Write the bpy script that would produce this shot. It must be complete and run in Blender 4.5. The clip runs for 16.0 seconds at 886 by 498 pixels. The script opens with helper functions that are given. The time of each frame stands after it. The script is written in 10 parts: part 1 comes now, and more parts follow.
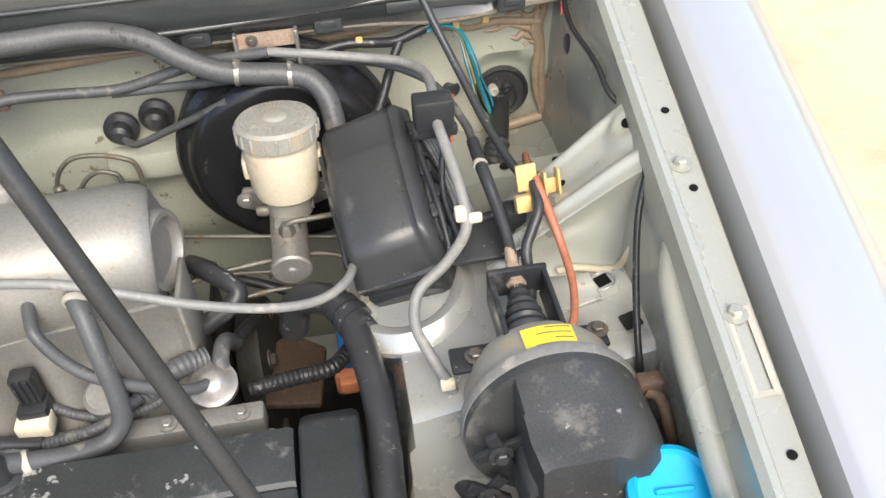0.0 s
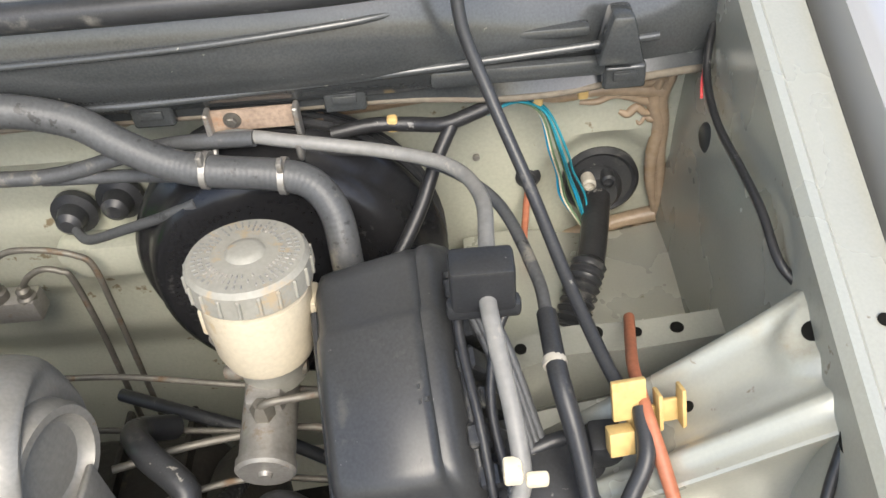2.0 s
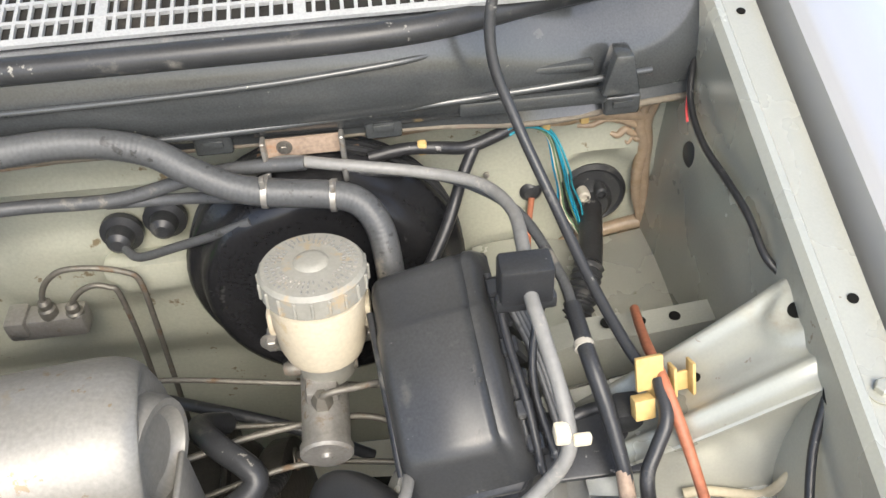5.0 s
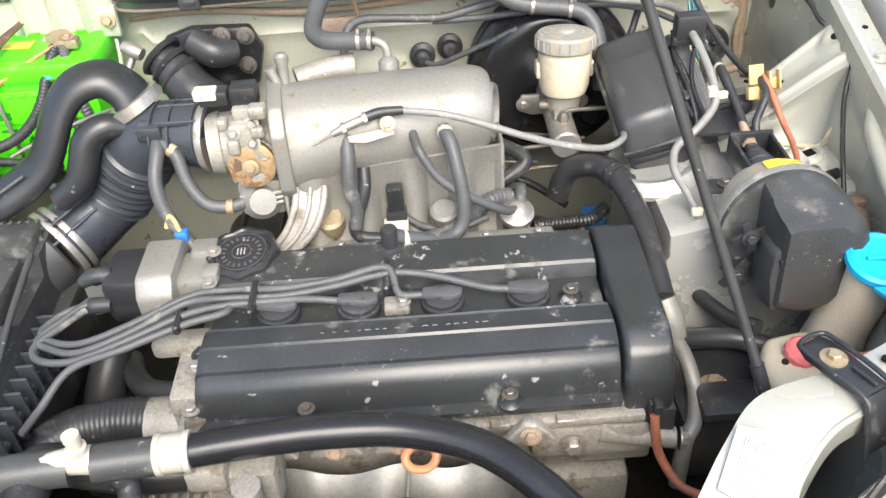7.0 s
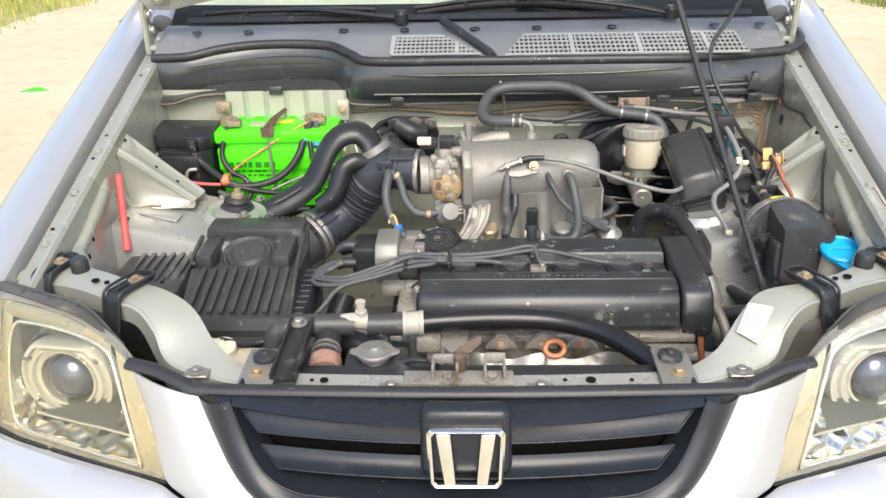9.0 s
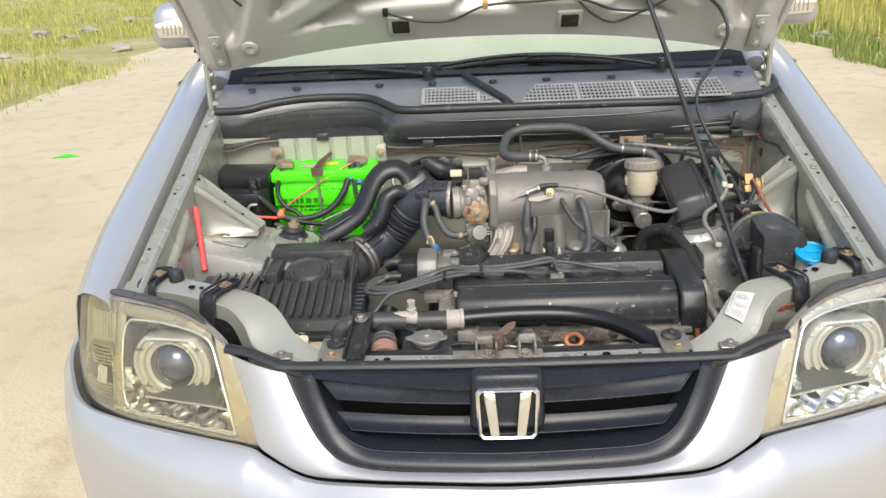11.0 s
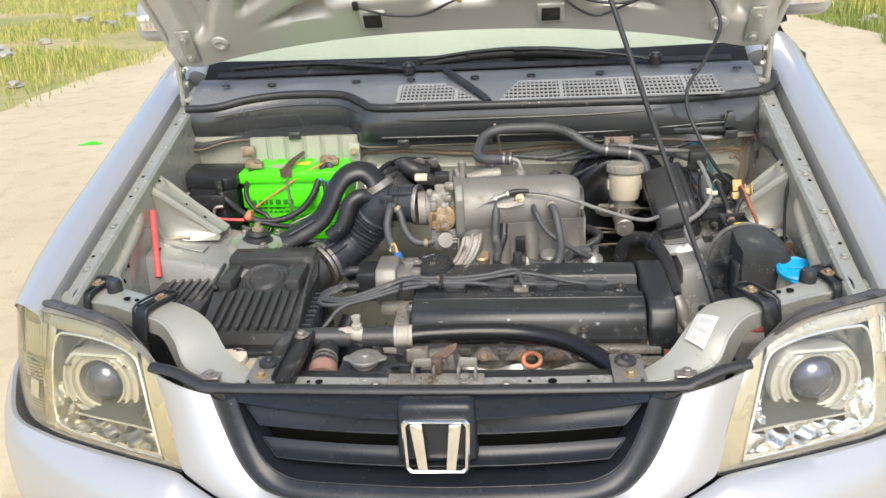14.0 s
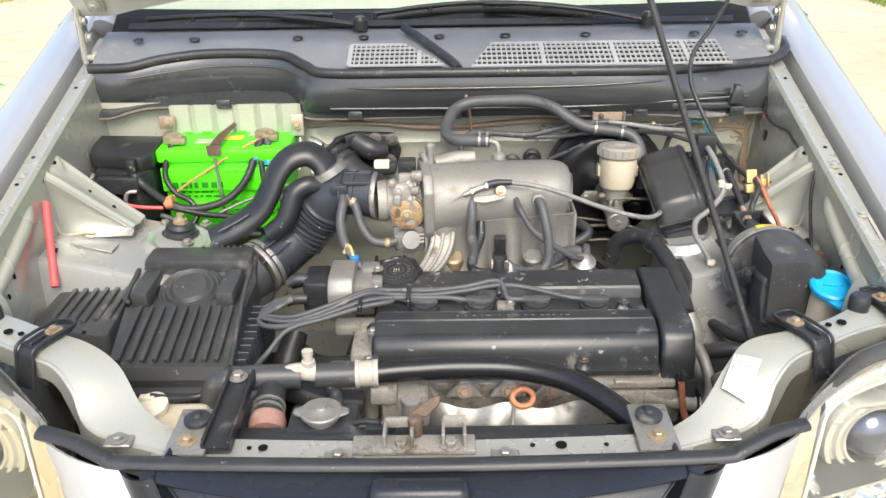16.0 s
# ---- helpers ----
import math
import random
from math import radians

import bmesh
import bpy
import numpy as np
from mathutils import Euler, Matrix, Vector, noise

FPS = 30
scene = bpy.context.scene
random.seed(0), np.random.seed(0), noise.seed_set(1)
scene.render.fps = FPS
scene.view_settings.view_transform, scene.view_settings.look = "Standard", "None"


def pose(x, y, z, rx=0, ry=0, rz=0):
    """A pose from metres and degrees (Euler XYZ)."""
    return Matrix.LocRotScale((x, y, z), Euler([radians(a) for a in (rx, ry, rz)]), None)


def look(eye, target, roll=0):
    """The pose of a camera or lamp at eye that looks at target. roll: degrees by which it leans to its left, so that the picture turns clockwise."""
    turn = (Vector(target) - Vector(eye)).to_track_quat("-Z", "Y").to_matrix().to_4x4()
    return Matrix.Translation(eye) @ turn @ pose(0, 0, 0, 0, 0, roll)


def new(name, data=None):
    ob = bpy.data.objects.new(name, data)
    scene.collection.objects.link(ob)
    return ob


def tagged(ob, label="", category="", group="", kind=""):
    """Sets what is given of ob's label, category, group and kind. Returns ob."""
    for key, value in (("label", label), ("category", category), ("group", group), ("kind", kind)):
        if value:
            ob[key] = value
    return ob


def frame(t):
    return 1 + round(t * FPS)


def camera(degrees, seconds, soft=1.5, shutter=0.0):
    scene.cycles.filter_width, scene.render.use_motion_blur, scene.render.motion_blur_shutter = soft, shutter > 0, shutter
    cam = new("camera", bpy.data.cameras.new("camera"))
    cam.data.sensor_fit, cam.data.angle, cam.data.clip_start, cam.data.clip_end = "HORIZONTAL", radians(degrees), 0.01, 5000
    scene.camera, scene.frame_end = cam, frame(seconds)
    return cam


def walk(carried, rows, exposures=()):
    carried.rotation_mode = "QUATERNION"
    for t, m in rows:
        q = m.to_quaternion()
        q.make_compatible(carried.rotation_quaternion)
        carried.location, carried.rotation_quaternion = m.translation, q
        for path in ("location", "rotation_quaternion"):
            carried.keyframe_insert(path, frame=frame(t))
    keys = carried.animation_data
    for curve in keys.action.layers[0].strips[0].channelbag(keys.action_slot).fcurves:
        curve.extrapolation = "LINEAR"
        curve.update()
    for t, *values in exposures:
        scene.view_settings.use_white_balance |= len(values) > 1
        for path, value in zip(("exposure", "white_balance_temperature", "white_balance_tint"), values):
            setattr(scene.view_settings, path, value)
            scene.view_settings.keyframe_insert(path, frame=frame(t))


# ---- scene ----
cam = camera(55.8, 16.0)
PATH = [
    (0, (0.43, 0.027, 1.391), (0.613, 1.481, 0.03), -3.3),
    (0.5, (0.422, 0.092, 1.386), (0.529, 1.547, 0.018), -5.8),
    (1, (0.427, 0.162, 1.372), (0.591, 1.62, 0.012), -6.0),
    (1.5, (0.47, 0.268, 1.332), (0.558, 1.73, -0.03), -5.6),
    (2, (0.496, 0.342, 1.309), (0.457, 1.76, -0.101), -5.7),
    (2.5, (0.506, 0.394, 1.293), (0.467, 1.786, -0.142), -5.6),
    (3, (0.51, 0.433, 1.275), (0.478, 1.812, -0.173), -5.5),
    (3.2, (0.515, 0.446, 1.271), (0.491, 1.822, -0.18), -5.5),
    (5.3, (0.379, 0.186, 1.377), (0.52, 1.65, 0.022), -3.3),
    (5.5, (0.343, 0.111, 1.372), (0.507, 1.604, 0.052), -3.3),
    (6, (0.279, -0.071, 1.383), (0.449, 1.467, 0.116), 0.1),
    (6.5, (0.231, -0.25, 1.398), (0.331, 1.3, 0.138), -1.6),
    (7, (0.172, -0.325, 1.412), (0.188, 1.251, 0.18), -3.7),
    (7.5, (0.055, -0.486, 1.42), (0.07, 1.194, 0.335), -4.4),
    (8, (-0.037, -0.661, 1.45), (-0.039, 1.054, 0.422), -3.5),
    (8.5, (-0.02, -0.793, 1.462), (-0.045, 0.98, 0.536), -1.9),
    (9, (0.008, -0.951, 1.467), (-0.059, 0.854, 0.608), -1.3),
    (9.5, (0.016, -1.035, 1.479), (-0.101, 0.788, 0.663), -1.9),
    (9.7, (0.011, -1.056, 1.477), (-0.106, 0.772, 0.674), -2.1),
    (11.8, (-0.068, -1.285, 1.487), (-0.096, 0.594, 0.8), -2.3),
    (12, (-0.069, -1.282, 1.486), (-0.083, 0.597, 0.802), -2.2),
    (12.5, (-0.05, -1.257, 1.49), (-0.025, 0.626, 0.817), -2.0),
    (13, (0.005, -1.202, 1.489), (-0.003, 0.677, 0.806), -2.7),
    (13.5, (0.078, -1.149, 1.494), (-0.007, 0.716, 0.776), -3.4),
    (14, (0.121, -1.117, 1.49), (-0.058, 0.729, 0.742), -3.1),
    (14.5, (0.122, -1.058, 1.486), (-0.041, 0.778, 0.71), -2.3),
    (15, (0.08, -0.928, 1.486), (-0.025, 0.895, 0.671), -1.6),
    (15.5, (0.036, -0.834, 1.481), (0.022, 0.969, 0.616), -0.7),
    (16, (0.036, -0.805, 1.483), (0.021, 0.988, 0.596), -0.9),
]
walk(cam, [(t, look(e, g, r)) for t, e, g, r in PATH], [(0.0, 1.42), (1.5, 1.40), (3.2, 1.48), (5.3, 1.50), (6.5, 1.70), (7.5, 1.78), (8.0, 1.68), (9.0, 1.14), (11.8, 0.77), (13.0, 0.79), (15.0, 1.09), (16.0, 1.29)])

# ---- light ----
world = bpy.data.worlds.new("overcast_sky")
scene.world = world
world.use_nodes = True
wn, wl = world.node_tree.nodes, world.node_tree.links
sky = wn.new("ShaderNodeTexSky")
sky.sky_type, sky.sun_disc = "NISHITA", False
sky.sun_elevation, sky.sun_rotation = radians(48), radians(172)
sky.dust_density, sky.air_density = 3.0, 1.0
wn["Background"].inputs["Strength"].default_value = 0.15
wl.new(sky.outputs["Color"], wn["Background"].inputs["Color"])
sun = new("sun", bpy.data.lights.new("sun", "SUN"))
sun.data.energy, sun.data.angle, sun.data.color = 1.35, radians(40), (1.0, 0.97, 0.86)
sun.matrix_basis = look((0.9, -6.5, 7.3), (0, 0, 0))


# ---- materials ----
def surface(name, base, rough=0.5, metal=0.0, var=0.12, scale=18.0, fine=240.0, bump=0.08, dirt=None, dirt_at=0.6, dirt_scale=9.0, coat=0.0, spec=0.38, speck=None, speck_at=0.630, speck_scale=110.0):
    """A painted, cast or moulded surface: broad and fine variation, stains of their own shape, fine relief."""
    m = bpy.data.materials.new(name)
    m.use_nodes = True
    n, l = m.node_tree.nodes, m.node_tree.links
    b = n["Principled BSDF"]
    co = n.new("ShaderNodeTexCoord")
    broad, grain = n.new("ShaderNodeTexNoise"), n.new("ShaderNodeTexNoise")
    broad.inputs["Scale"].default_value, grain.inputs["Scale"].default_value = scale, fine
    broad.inputs["Detail"].default_value, grain.inputs["Detail"].default_value = 5.0, 3.0
    for t in (broad, grain):
        l.new(co.outputs["Object"], t.inputs["Vector"])
    ramp = n.new("ShaderNodeValToRGB")
    ramp.color_ramp.elements[0].position, ramp.color_ramp.elements[1].position = 0.3, 0.72
    ramp.color_ramp.elements[0].color = (*[c * (1 - var) for c in base], 1)
    ramp.color_ramp.elements[1].color = (*[min(1, c * (1 + var)) for c in base], 1)
    mixn = n.new("ShaderNodeMath")
    mixn.operation, mixn.use_clamp = "MULTIPLY_ADD", True
    mixn.inputs[1].default_value = 0.5
    l.new(grain.outputs["Fac"], mixn.inputs[0])
    sc = n.new("ShaderNodeMath")
    sc.operation = "MULTIPLY"
    sc.inputs[1].default_value = 0.5
    l.new(broad.outputs["Fac"], sc.inputs[0])
    l.new(sc.outputs[0], mixn.inputs[2])
    l.new(mixn.outputs[0], ramp.inputs["Fac"])
    colour = ramp.outputs["Color"]
    rr = n.new("ShaderNodeMapRange")
    rr.inputs["To Min"].default_value, rr.inputs["To Max"].default_value = max(0.03, rough - 0.1), min(1, rough + 0.1)
    l.new(broad.outputs["Fac"], rr.inputs["Value"])
    rough_out = rr.outputs["Result"]
    if dirt:
        stain = n.new("ShaderNodeTexNoise")
        stain.inputs["Scale"].default_value, stain.inputs["Detail"].default_value, stain.inputs["Roughness"].default_value = dirt_scale, 8.0, 0.7
        l.new(co.outputs["Object"], stain.inputs["Vector"])
        edge = n.new("ShaderNodeMapRange")
        edge.inputs["From Min"].default_value, edge.inputs["From Max"].default_value = dirt_at, dirt_at + 0.1
        l.new(stain.outputs["Fac"], edge.inputs["Value"])
        mc = n.new("ShaderNodeMix")
        mc.data_type = "RGBA"
        l.new(edge.outputs["Result"], mc.inputs["Factor"])
        l.new(colour, mc.inputs["A"])
        mc.inputs["B"].default_value = (*dirt, 1)
        colour = mc.outputs["Result"]
        mr = n.new("ShaderNodeMix")
        l.new(edge.outputs["Result"], mr.inputs[0])
        l.new(rough_out, mr.inputs[2])
        mr.inputs[3].default_value = 0.85
        rough_out = mr.outputs[0]
    if speck:
        grit, cut, ms = n.new("ShaderNodeTexNoise"), n.new("ShaderNodeMapRange"), n.new("ShaderNodeMix")
        grit.inputs["Scale"].default_value, grit.inputs["Detail"].default_value, grit.inputs["Roughness"].default_value = speck_scale, 4.0, 0.6
        l.new(co.outputs["Object"], grit.inputs["Vector"])
        cut.inputs["From Min"].default_value, cut.inputs["From Max"].default_value = speck_at, speck_at + 0.05
        ms.data_type = "RGBA"
        patch, near, both = n.new("ShaderNodeTexNoise"), n.new("ShaderNodeMapRange"), n.new("ShaderNodeMath")
        patch.inputs["Scale"].default_value, patch.inputs["Detail"].default_value = speck_scale * 0.16, 3.0
        l.new(co.outputs["Object"], patch.inputs["Vector"])
        near.inputs["From Min"].default_value, near.inputs["From Max"].default_value = 0.47, 0.6
        near.inputs["To Min"].default_value, near.inputs["To Max"].default_value = -0.12, 0.03
        l.new(patch.outputs["Fac"], near.inputs["Value"])
        both.operation = "ADD"
        l.new(grit.outputs["Fac"], both.inputs[0])
        l.new(near.outputs["Result"], both.inputs[1])
        l.new(both.outputs[0], cut.inputs["Value"])
        l.new(cut.outputs["Result"], ms.inputs["Factor"])
        l.new(colour, ms.inputs["A"])
        ms.inputs["B"].default_value = (*speck, 1)
        colour = ms.outputs["Result"]
    l.new(colour, b.inputs["Base Color"])
    l.new(rough_out, b.inputs["Roughness"])
    b.inputs["Metallic"].default_value = metal
    b.inputs["Specular IOR Level"].default_value = spec
    b.inputs["Coat Weight"].default_value = coat
    b.inputs["Coat Roughness"].default_value = 0.08
    if bump:
        bp = n.new("ShaderNodeBump")
        bp.inputs["Strength"].default_value, bp.inputs["Distance"].default_value = bump, 0.002
        l.new(grain.outputs["Fac"], bp.inputs["Height"])
        l.new(bp.outputs["Normal"], b.inputs["Normal"])
    return m


def clear(name, tint, gloss=0.04, haze=0.0):
    """Thin clear plastic or glass: tinted see-through, with a Fresnel gloss and, where aged, a milky haze."""
    m = bpy.data.materials.new(name)
    m.use_nodes = True
    n, l = m.node_tree.nodes, m.node_tree.links
    n.remove(n["Principled BSDF"])
    out = n["Material Output"]
    tr, gl, fr, mx = n.new("ShaderNodeBsdfTransparent"), n.new("ShaderNodeBsdfGlossy"), n.new("ShaderNodeLayerWeight"), n.new("ShaderNodeMixShader")
    tr.inputs["Color"].default_value = (*tint, 1)
    gl.inputs["Roughness"].default_value = gloss
    fr.inputs["Blend"].default_value = 0.5
    sharp, lift = n.new("ShaderNodeMath"), n.new("ShaderNodeMath")
    sharp.operation, lift.operation = "POWER", "MULTIPLY_ADD"
    sharp.inputs[1].default_value, lift.inputs[1].default_value, lift.inputs[2].default_value = 4.0, 0.6, 0.03
    l.new(fr.outputs["Facing"], sharp.inputs[0])
    l.new(sharp.outputs[0], lift.inputs[0])
    l.new(lift.outputs[0], mx.inputs["Fac"])
    last = tr.outputs[0]
    if haze:
        df, hz, nz, mp = n.new("ShaderNodeBsdfDiffuse"), n.new("ShaderNodeMixShader"), n.new("ShaderNodeTexNoise"), n.new("ShaderNodeMapRange")
        co = n.new("ShaderNodeTexCoord")
        l.new(co.outputs["Object"], nz.inputs["Vector"])
        df.inputs["Color"].default_value = (min(1, tint[0] * 0.85), min(1, tint[1] * 0.82), min(1, tint[2] * 0.8), 1)
        nz.inputs["Scale"].default_value = 14.0
        mp.inputs["To Min"].default_value, mp.inputs["To Max"].default_value = haze * 0.4, haze * 1.6
        l.new(nz.outputs["Fac"], mp.inputs["Value"])
        l.new(mp.outputs["Result"], hz.inputs["Fac"])
        l.new(last, hz.inputs[1])
        l.new(df.outputs[0], hz.inputs[2])
        last = hz.outputs[0]
    l.new(last, mx.inputs[1])
    l.new(gl.outputs[0], mx.inputs[2])
    l.new(mx.outputs[0], out.inputs["Surface"])
    return m


SILVER = surface("silver_paint", (0.42, 0.427, 0.445), 0.32, 0.35, 0.015, 4.0, 900.0, 0.03, coat=0.6)
BAY = surface("bay_paint", (0.365, 0.365, 0.315), 0.27, 0.3, 0.08, 7.0, 500.0, 0.02, dirt=(0.31, 0.285, 0.22), dirt_at=0.66, dirt_scale=7.0, speck=(0.2, 0.17, 0.12), speck_at=0.69, speck_scale=90.0)
WALL = surface("firewall_paint", (0.42, 0.425, 0.345), 0.36, 0.15, 0.12, 6.0, 300.0, 0.05, dirt=(0.34, 0.26, 0.15), dirt_at=0.61, dirt_scale=6.0, speck=(0.2, 0.16, 0.1), speck_at=0.650, speck_scale=60.0)
TOWER = surface("tower_paint", (0.41, 0.41, 0.385), 0.27, 0.45, 0.09, 8.0, 400.0, 0.05, dirt=(0.46, 0.42, 0.34), dirt_at=0.62, dirt_scale=9.0, speck=(0.30, 0.26, 0.20), speck_at=0.67, speck_scale=110.0)
GRILLE = surface("dark_grille_plastic", (0.017, 0.020, 0.026), 0.28, 0, 0.25, 9.0, 500.0, 0.1, dirt=(0.06, 0.058, 0.054), dirt_at=0.62, dirt_scale=18.0, speck=(0.22, 0.215, 0.20), speck_at=0.715, speck_scale=150.0)
PIPE = surface("dull_brake_pipe", (0.14, 0.13, 0.11), 0.45, 0.35, 0.25, 40.0, 200.0, 0.08, dirt=(0.16, 0.11, 0.07), dirt_at=0.56, dirt_scale=40.0)
GRIME = surface("oily_grime", (0.030, 0.027, 0.023), 0.5, 0.1, 0.4, 14.0, 200.0, 0.3, dirt=(0.10, 0.082, 0.06), dirt_at=0.60, dirt_scale=18.0, speck=(0.03, 0.025, 0.02), speck_at=0.6, speck_scale=60.0)
FADED = surface("faded_black_plastic", (0.046, 0.047, 0.047), 0.36, 0, 0.35, 14.0, 500.0, 0.07, dirt=(0.12, 0.117, 0.105), dirt_at=0.57, dirt_scale=16.0, speck=(0.24, 0.23, 0.21), speck_at=0.66, speck_scale=150.0)
PLASTIC = surface("black_plastic", (0.022, 0.023, 0.025), 0.33, 0, 0.45, 9.0, 500.0, 0.05, spec=0.45, dirt=(0.10, 0.098, 0.088), dirt_at=0.59, dirt_scale=16.0, speck=(0.24, 0.23, 0.21), speck_at=0.67, speck_scale=130.0)
COWL = surface("cowl_plastic", (0.046, 0.049, 0.050), 0.17, 0, 0.3, 8.0, 600.0, 0.008, dirt=(0.07, 0.07, 0.066), dirt_at=0.64, dirt_scale=8.0, spec=0.65, speck=(0.24, 0.23, 0.2), speck_at=0.71, speck_scale=140.0)
COWLTOP = surface("weathered_grey_plastic", (0.185, 0.19, 0.195), 0.5, 0, 0.25, 9.0, 500.0, 0.15, dirt=(0.30, 0.29, 0.27), dirt_at=0.60, dirt_scale=14.0, speck=(0.3, 0.29, 0.27), speck_at=0.66, speck_scale=160.0)
LATTICE = surface("pale_grey_lattice_plastic", (0.34, 0.345, 0.34), 0.5, 0, 0.2, 9.0, 500.0, 0.1)
GREYPL = surface("grey_faded_plastic", (0.036, 0.040, 0.048), 0.29, 0, 0.25, 9.0, 500.0, 0.1, dirt=(0.10, 0.098, 0.092), dirt_at=0.63, dirt_scale=18.0, speck=(0.3, 0.29, 0.27), speck_at=0.680, speck_scale=140.0)
RUBBER = surface("rubber", (0.030, 0.031, 0.033), 0.36, 0, 0.3, 30.0, 600.0, 0.05, dirt=(0.11, 0.105, 0.095), dirt_at=0.6, dirt_scale=25.0, speck=(0.24, 0.23, 0.2), speck_at=0.660, speck_scale=150.0)
HOSE = surface("dusty_hose_rubber", (0.070, 0.072, 0.074), 0.45, 0, 0.25, 25.0, 400.0, 0.07, dirt=(0.2, 0.185, 0.155), dirt_at=0.58, dirt_scale=22.0, speck=(0.03, 0.03, 0.03), speck_at=0.630, speck_scale=120.0)
COVER = surface("worn_black_paint", (0.026, 0.028, 0.029), 0.33, 0.0, 0.4, 16.0, 420.0, 0.06, dirt=(0.12, 0.12, 0.11), dirt_at=0.585, dirt_scale=26.0, spec=0.5, speck=(0.24, 0.24, 0.225), speck_at=0.622, speck_scale=95.0)
ALU = surface("cast_aluminium", (0.235, 0.226, 0.205), 0.46, 0.35, 0.18, 12.0, 350.0, 0.05, dirt=(0.26, 0.215, 0.145), dirt_at=0.60, dirt_scale=11.0, speck=(0.20, 0.16, 0.11), speck_at=0.64, speck_scale=120.0)
ALUDIRT = surface("oily_cast_aluminium", (0.28, 0.262, 0.23), 0.5, 0.25, 0.35, 20.0, 300.0, 0.16, dirt=(0.15, 0.125, 0.09), dirt_at=0.54, dirt_scale=22.0, speck=(0.40, 0.375, 0.33), speck_at=0.67, speck_scale=90.0)
STEEL = surface("dull_steel", (0.31, 0.295, 0.27), 0.40, 0.6, 0.2, 30.0, 300.0, 0.12, dirt=(0.22, 0.15, 0.09), dirt_at=0.58, dirt_scale=40.0)
SHIELD = surface("heat_shield_steel", (0.235, 0.23, 0.215), 0.36, 0.6, 0.2, 9.0, 260.0, 0.08, dirt=(0.2, 0.155, 0.11), dirt_at=0.58, dirt_scale=16.0)
PINKISH = surface("pink_stained_rubber", (0.30, 0.17, 0.135), 0.5, 0, 0.25, 30.0, 200.0, 0.1, dirt=(0.36, 0.28, 0.23), dirt_at=0.55, dirt_scale=40.0)
ZINC = surface("yellow_zinc", (0.35, 0.28, 0.18), 0.42, 0.45, 0.25, 40.0, 300.0, 0.1, dirt=(0.24, 0.13, 0.06), dirt_at=0.56, dirt_scale=50.0)
BRASS = surface("browned_wheel_metal", (0.34, 0.235, 0.13), 0.42, 0.5, 0.3, 60.0, 300.0, 0.1, dirt=(0.2, 0.11, 0.055), dirt_at=0.52, dirt_scale=60.0)
RUST = surface("rusty_steel", (0.32, 0.24, 0.18), 0.65, 0.2, 0.35, 25.0, 300.0, 0.2, dirt=(0.34, 0.17, 0.08), dirt_at=0.56, dirt_scale=30.0)
RUSTDARK = surface("dark_rusted_steel", (0.10, 0.065, 0.045), 0.6, 0.1, 0.4, 30.0, 200.0, 0.2, dirt=(0.18, 0.13, 0.1), dirt_at=0.56, dirt_scale=30.0)
DARKBOLT = surface("dirty_bolt_steel", (0.13, 0.12, 0.105), 0.45, 0.6, 0.3, 50.0, 300.0, 0.15, dirt=(0.16, 0.11, 0.07), dirt_at=0.55, dirt_scale=60.0)
BLUEPLUG = surface("deep_blue_plug", (0.03, 0.15, 0.42), 0.4, 0, 0.15, 30.0, 200.0, 0.05)
CHROME = surface("chrome", (0.86, 0.86, 0.86), 0.1, 1.0, 0.03, 5.0, 100.0, 0.0)
REFL = surface("lamp_reflector", (0.90, 0.90, 0.88), 0.12, 0.85, 0.05, 8.0, 60.0, 0.08)
BEZEL = surface("lamp_bezel", (0.46, 0.45, 0.40), 0.26, 0.4, 0.08, 8.0, 100.0, 0.02, dirt=(0.5, 0.40, 0.25), dirt_at=0.56, dirt_scale=6.0)
BEZELY = surface("yellowed_lamp_bezel", (0.37, 0.35, 0.27), 0.26, 0.5, 0.08, 8.0, 100.0, 0.02, dirt=(0.46, 0.36, 0.2), dirt_at=0.56, dirt_scale=6.0)
FACET = surface("faceted_reflector", (0.80, 0.81, 0.80), 0.09, 1.0, 0.06, 9.0, 60.0, 0.02, dirt=(0.5, 0.47, 0.38), dirt_at=0.62, dirt_scale=12.0)
FACETY = surface("dulled_reflector", (0.34, 0.335, 0.30), 0.14, 0.9, 0.1, 9.0, 60.0, 0.02, dirt=(0.42, 0.36, 0.24), dirt_at=0.56, dirt_scale=9.0)
POCKET = surface("lamp_pocket", (0.10, 0.105, 0.095), 0.3, 0.4, 0.15, 10.0, 120.0, 0.02)
# near-black colour that paints in the shade of holes and grille gaps
HOLE_SHADE = surface("hole_and_gap_shade", (0.008, 0.008, 0.007), 0.9, 0, 0.1, 30.0, 200.0, 0.0, spec=0.1)
LAMPTOP = surface("dusty_lamp_housing", (0.25, 0.24, 0.215), 0.5, 0, 0.3, 14.0, 200.0, 0.2, dirt=(0.30, 0.27, 0.22), dirt_at=0.55, dirt_scale=14.0, speck=(0.1, 0.07, 0.05), speck_at=0.630, speck_scale=60.0)
GREEN = surface("green_battery_plastic", (0.08, 0.68, 0.01), 0.36, 0, 0.12, 10.0, 300.0, 0.06, dirt=(0.16, 0.52, 0.06), dirt_at=0.6, dirt_scale=15.0)
CREAM = surface("yellowed_reservoir_plastic", (0.50, 0.44, 0.33), 0.38, 0, 0.14, 20.0, 300.0, 0.04, dirt=(0.42, 0.32, 0.19), dirt_at=0.58, dirt_scale=22.0)
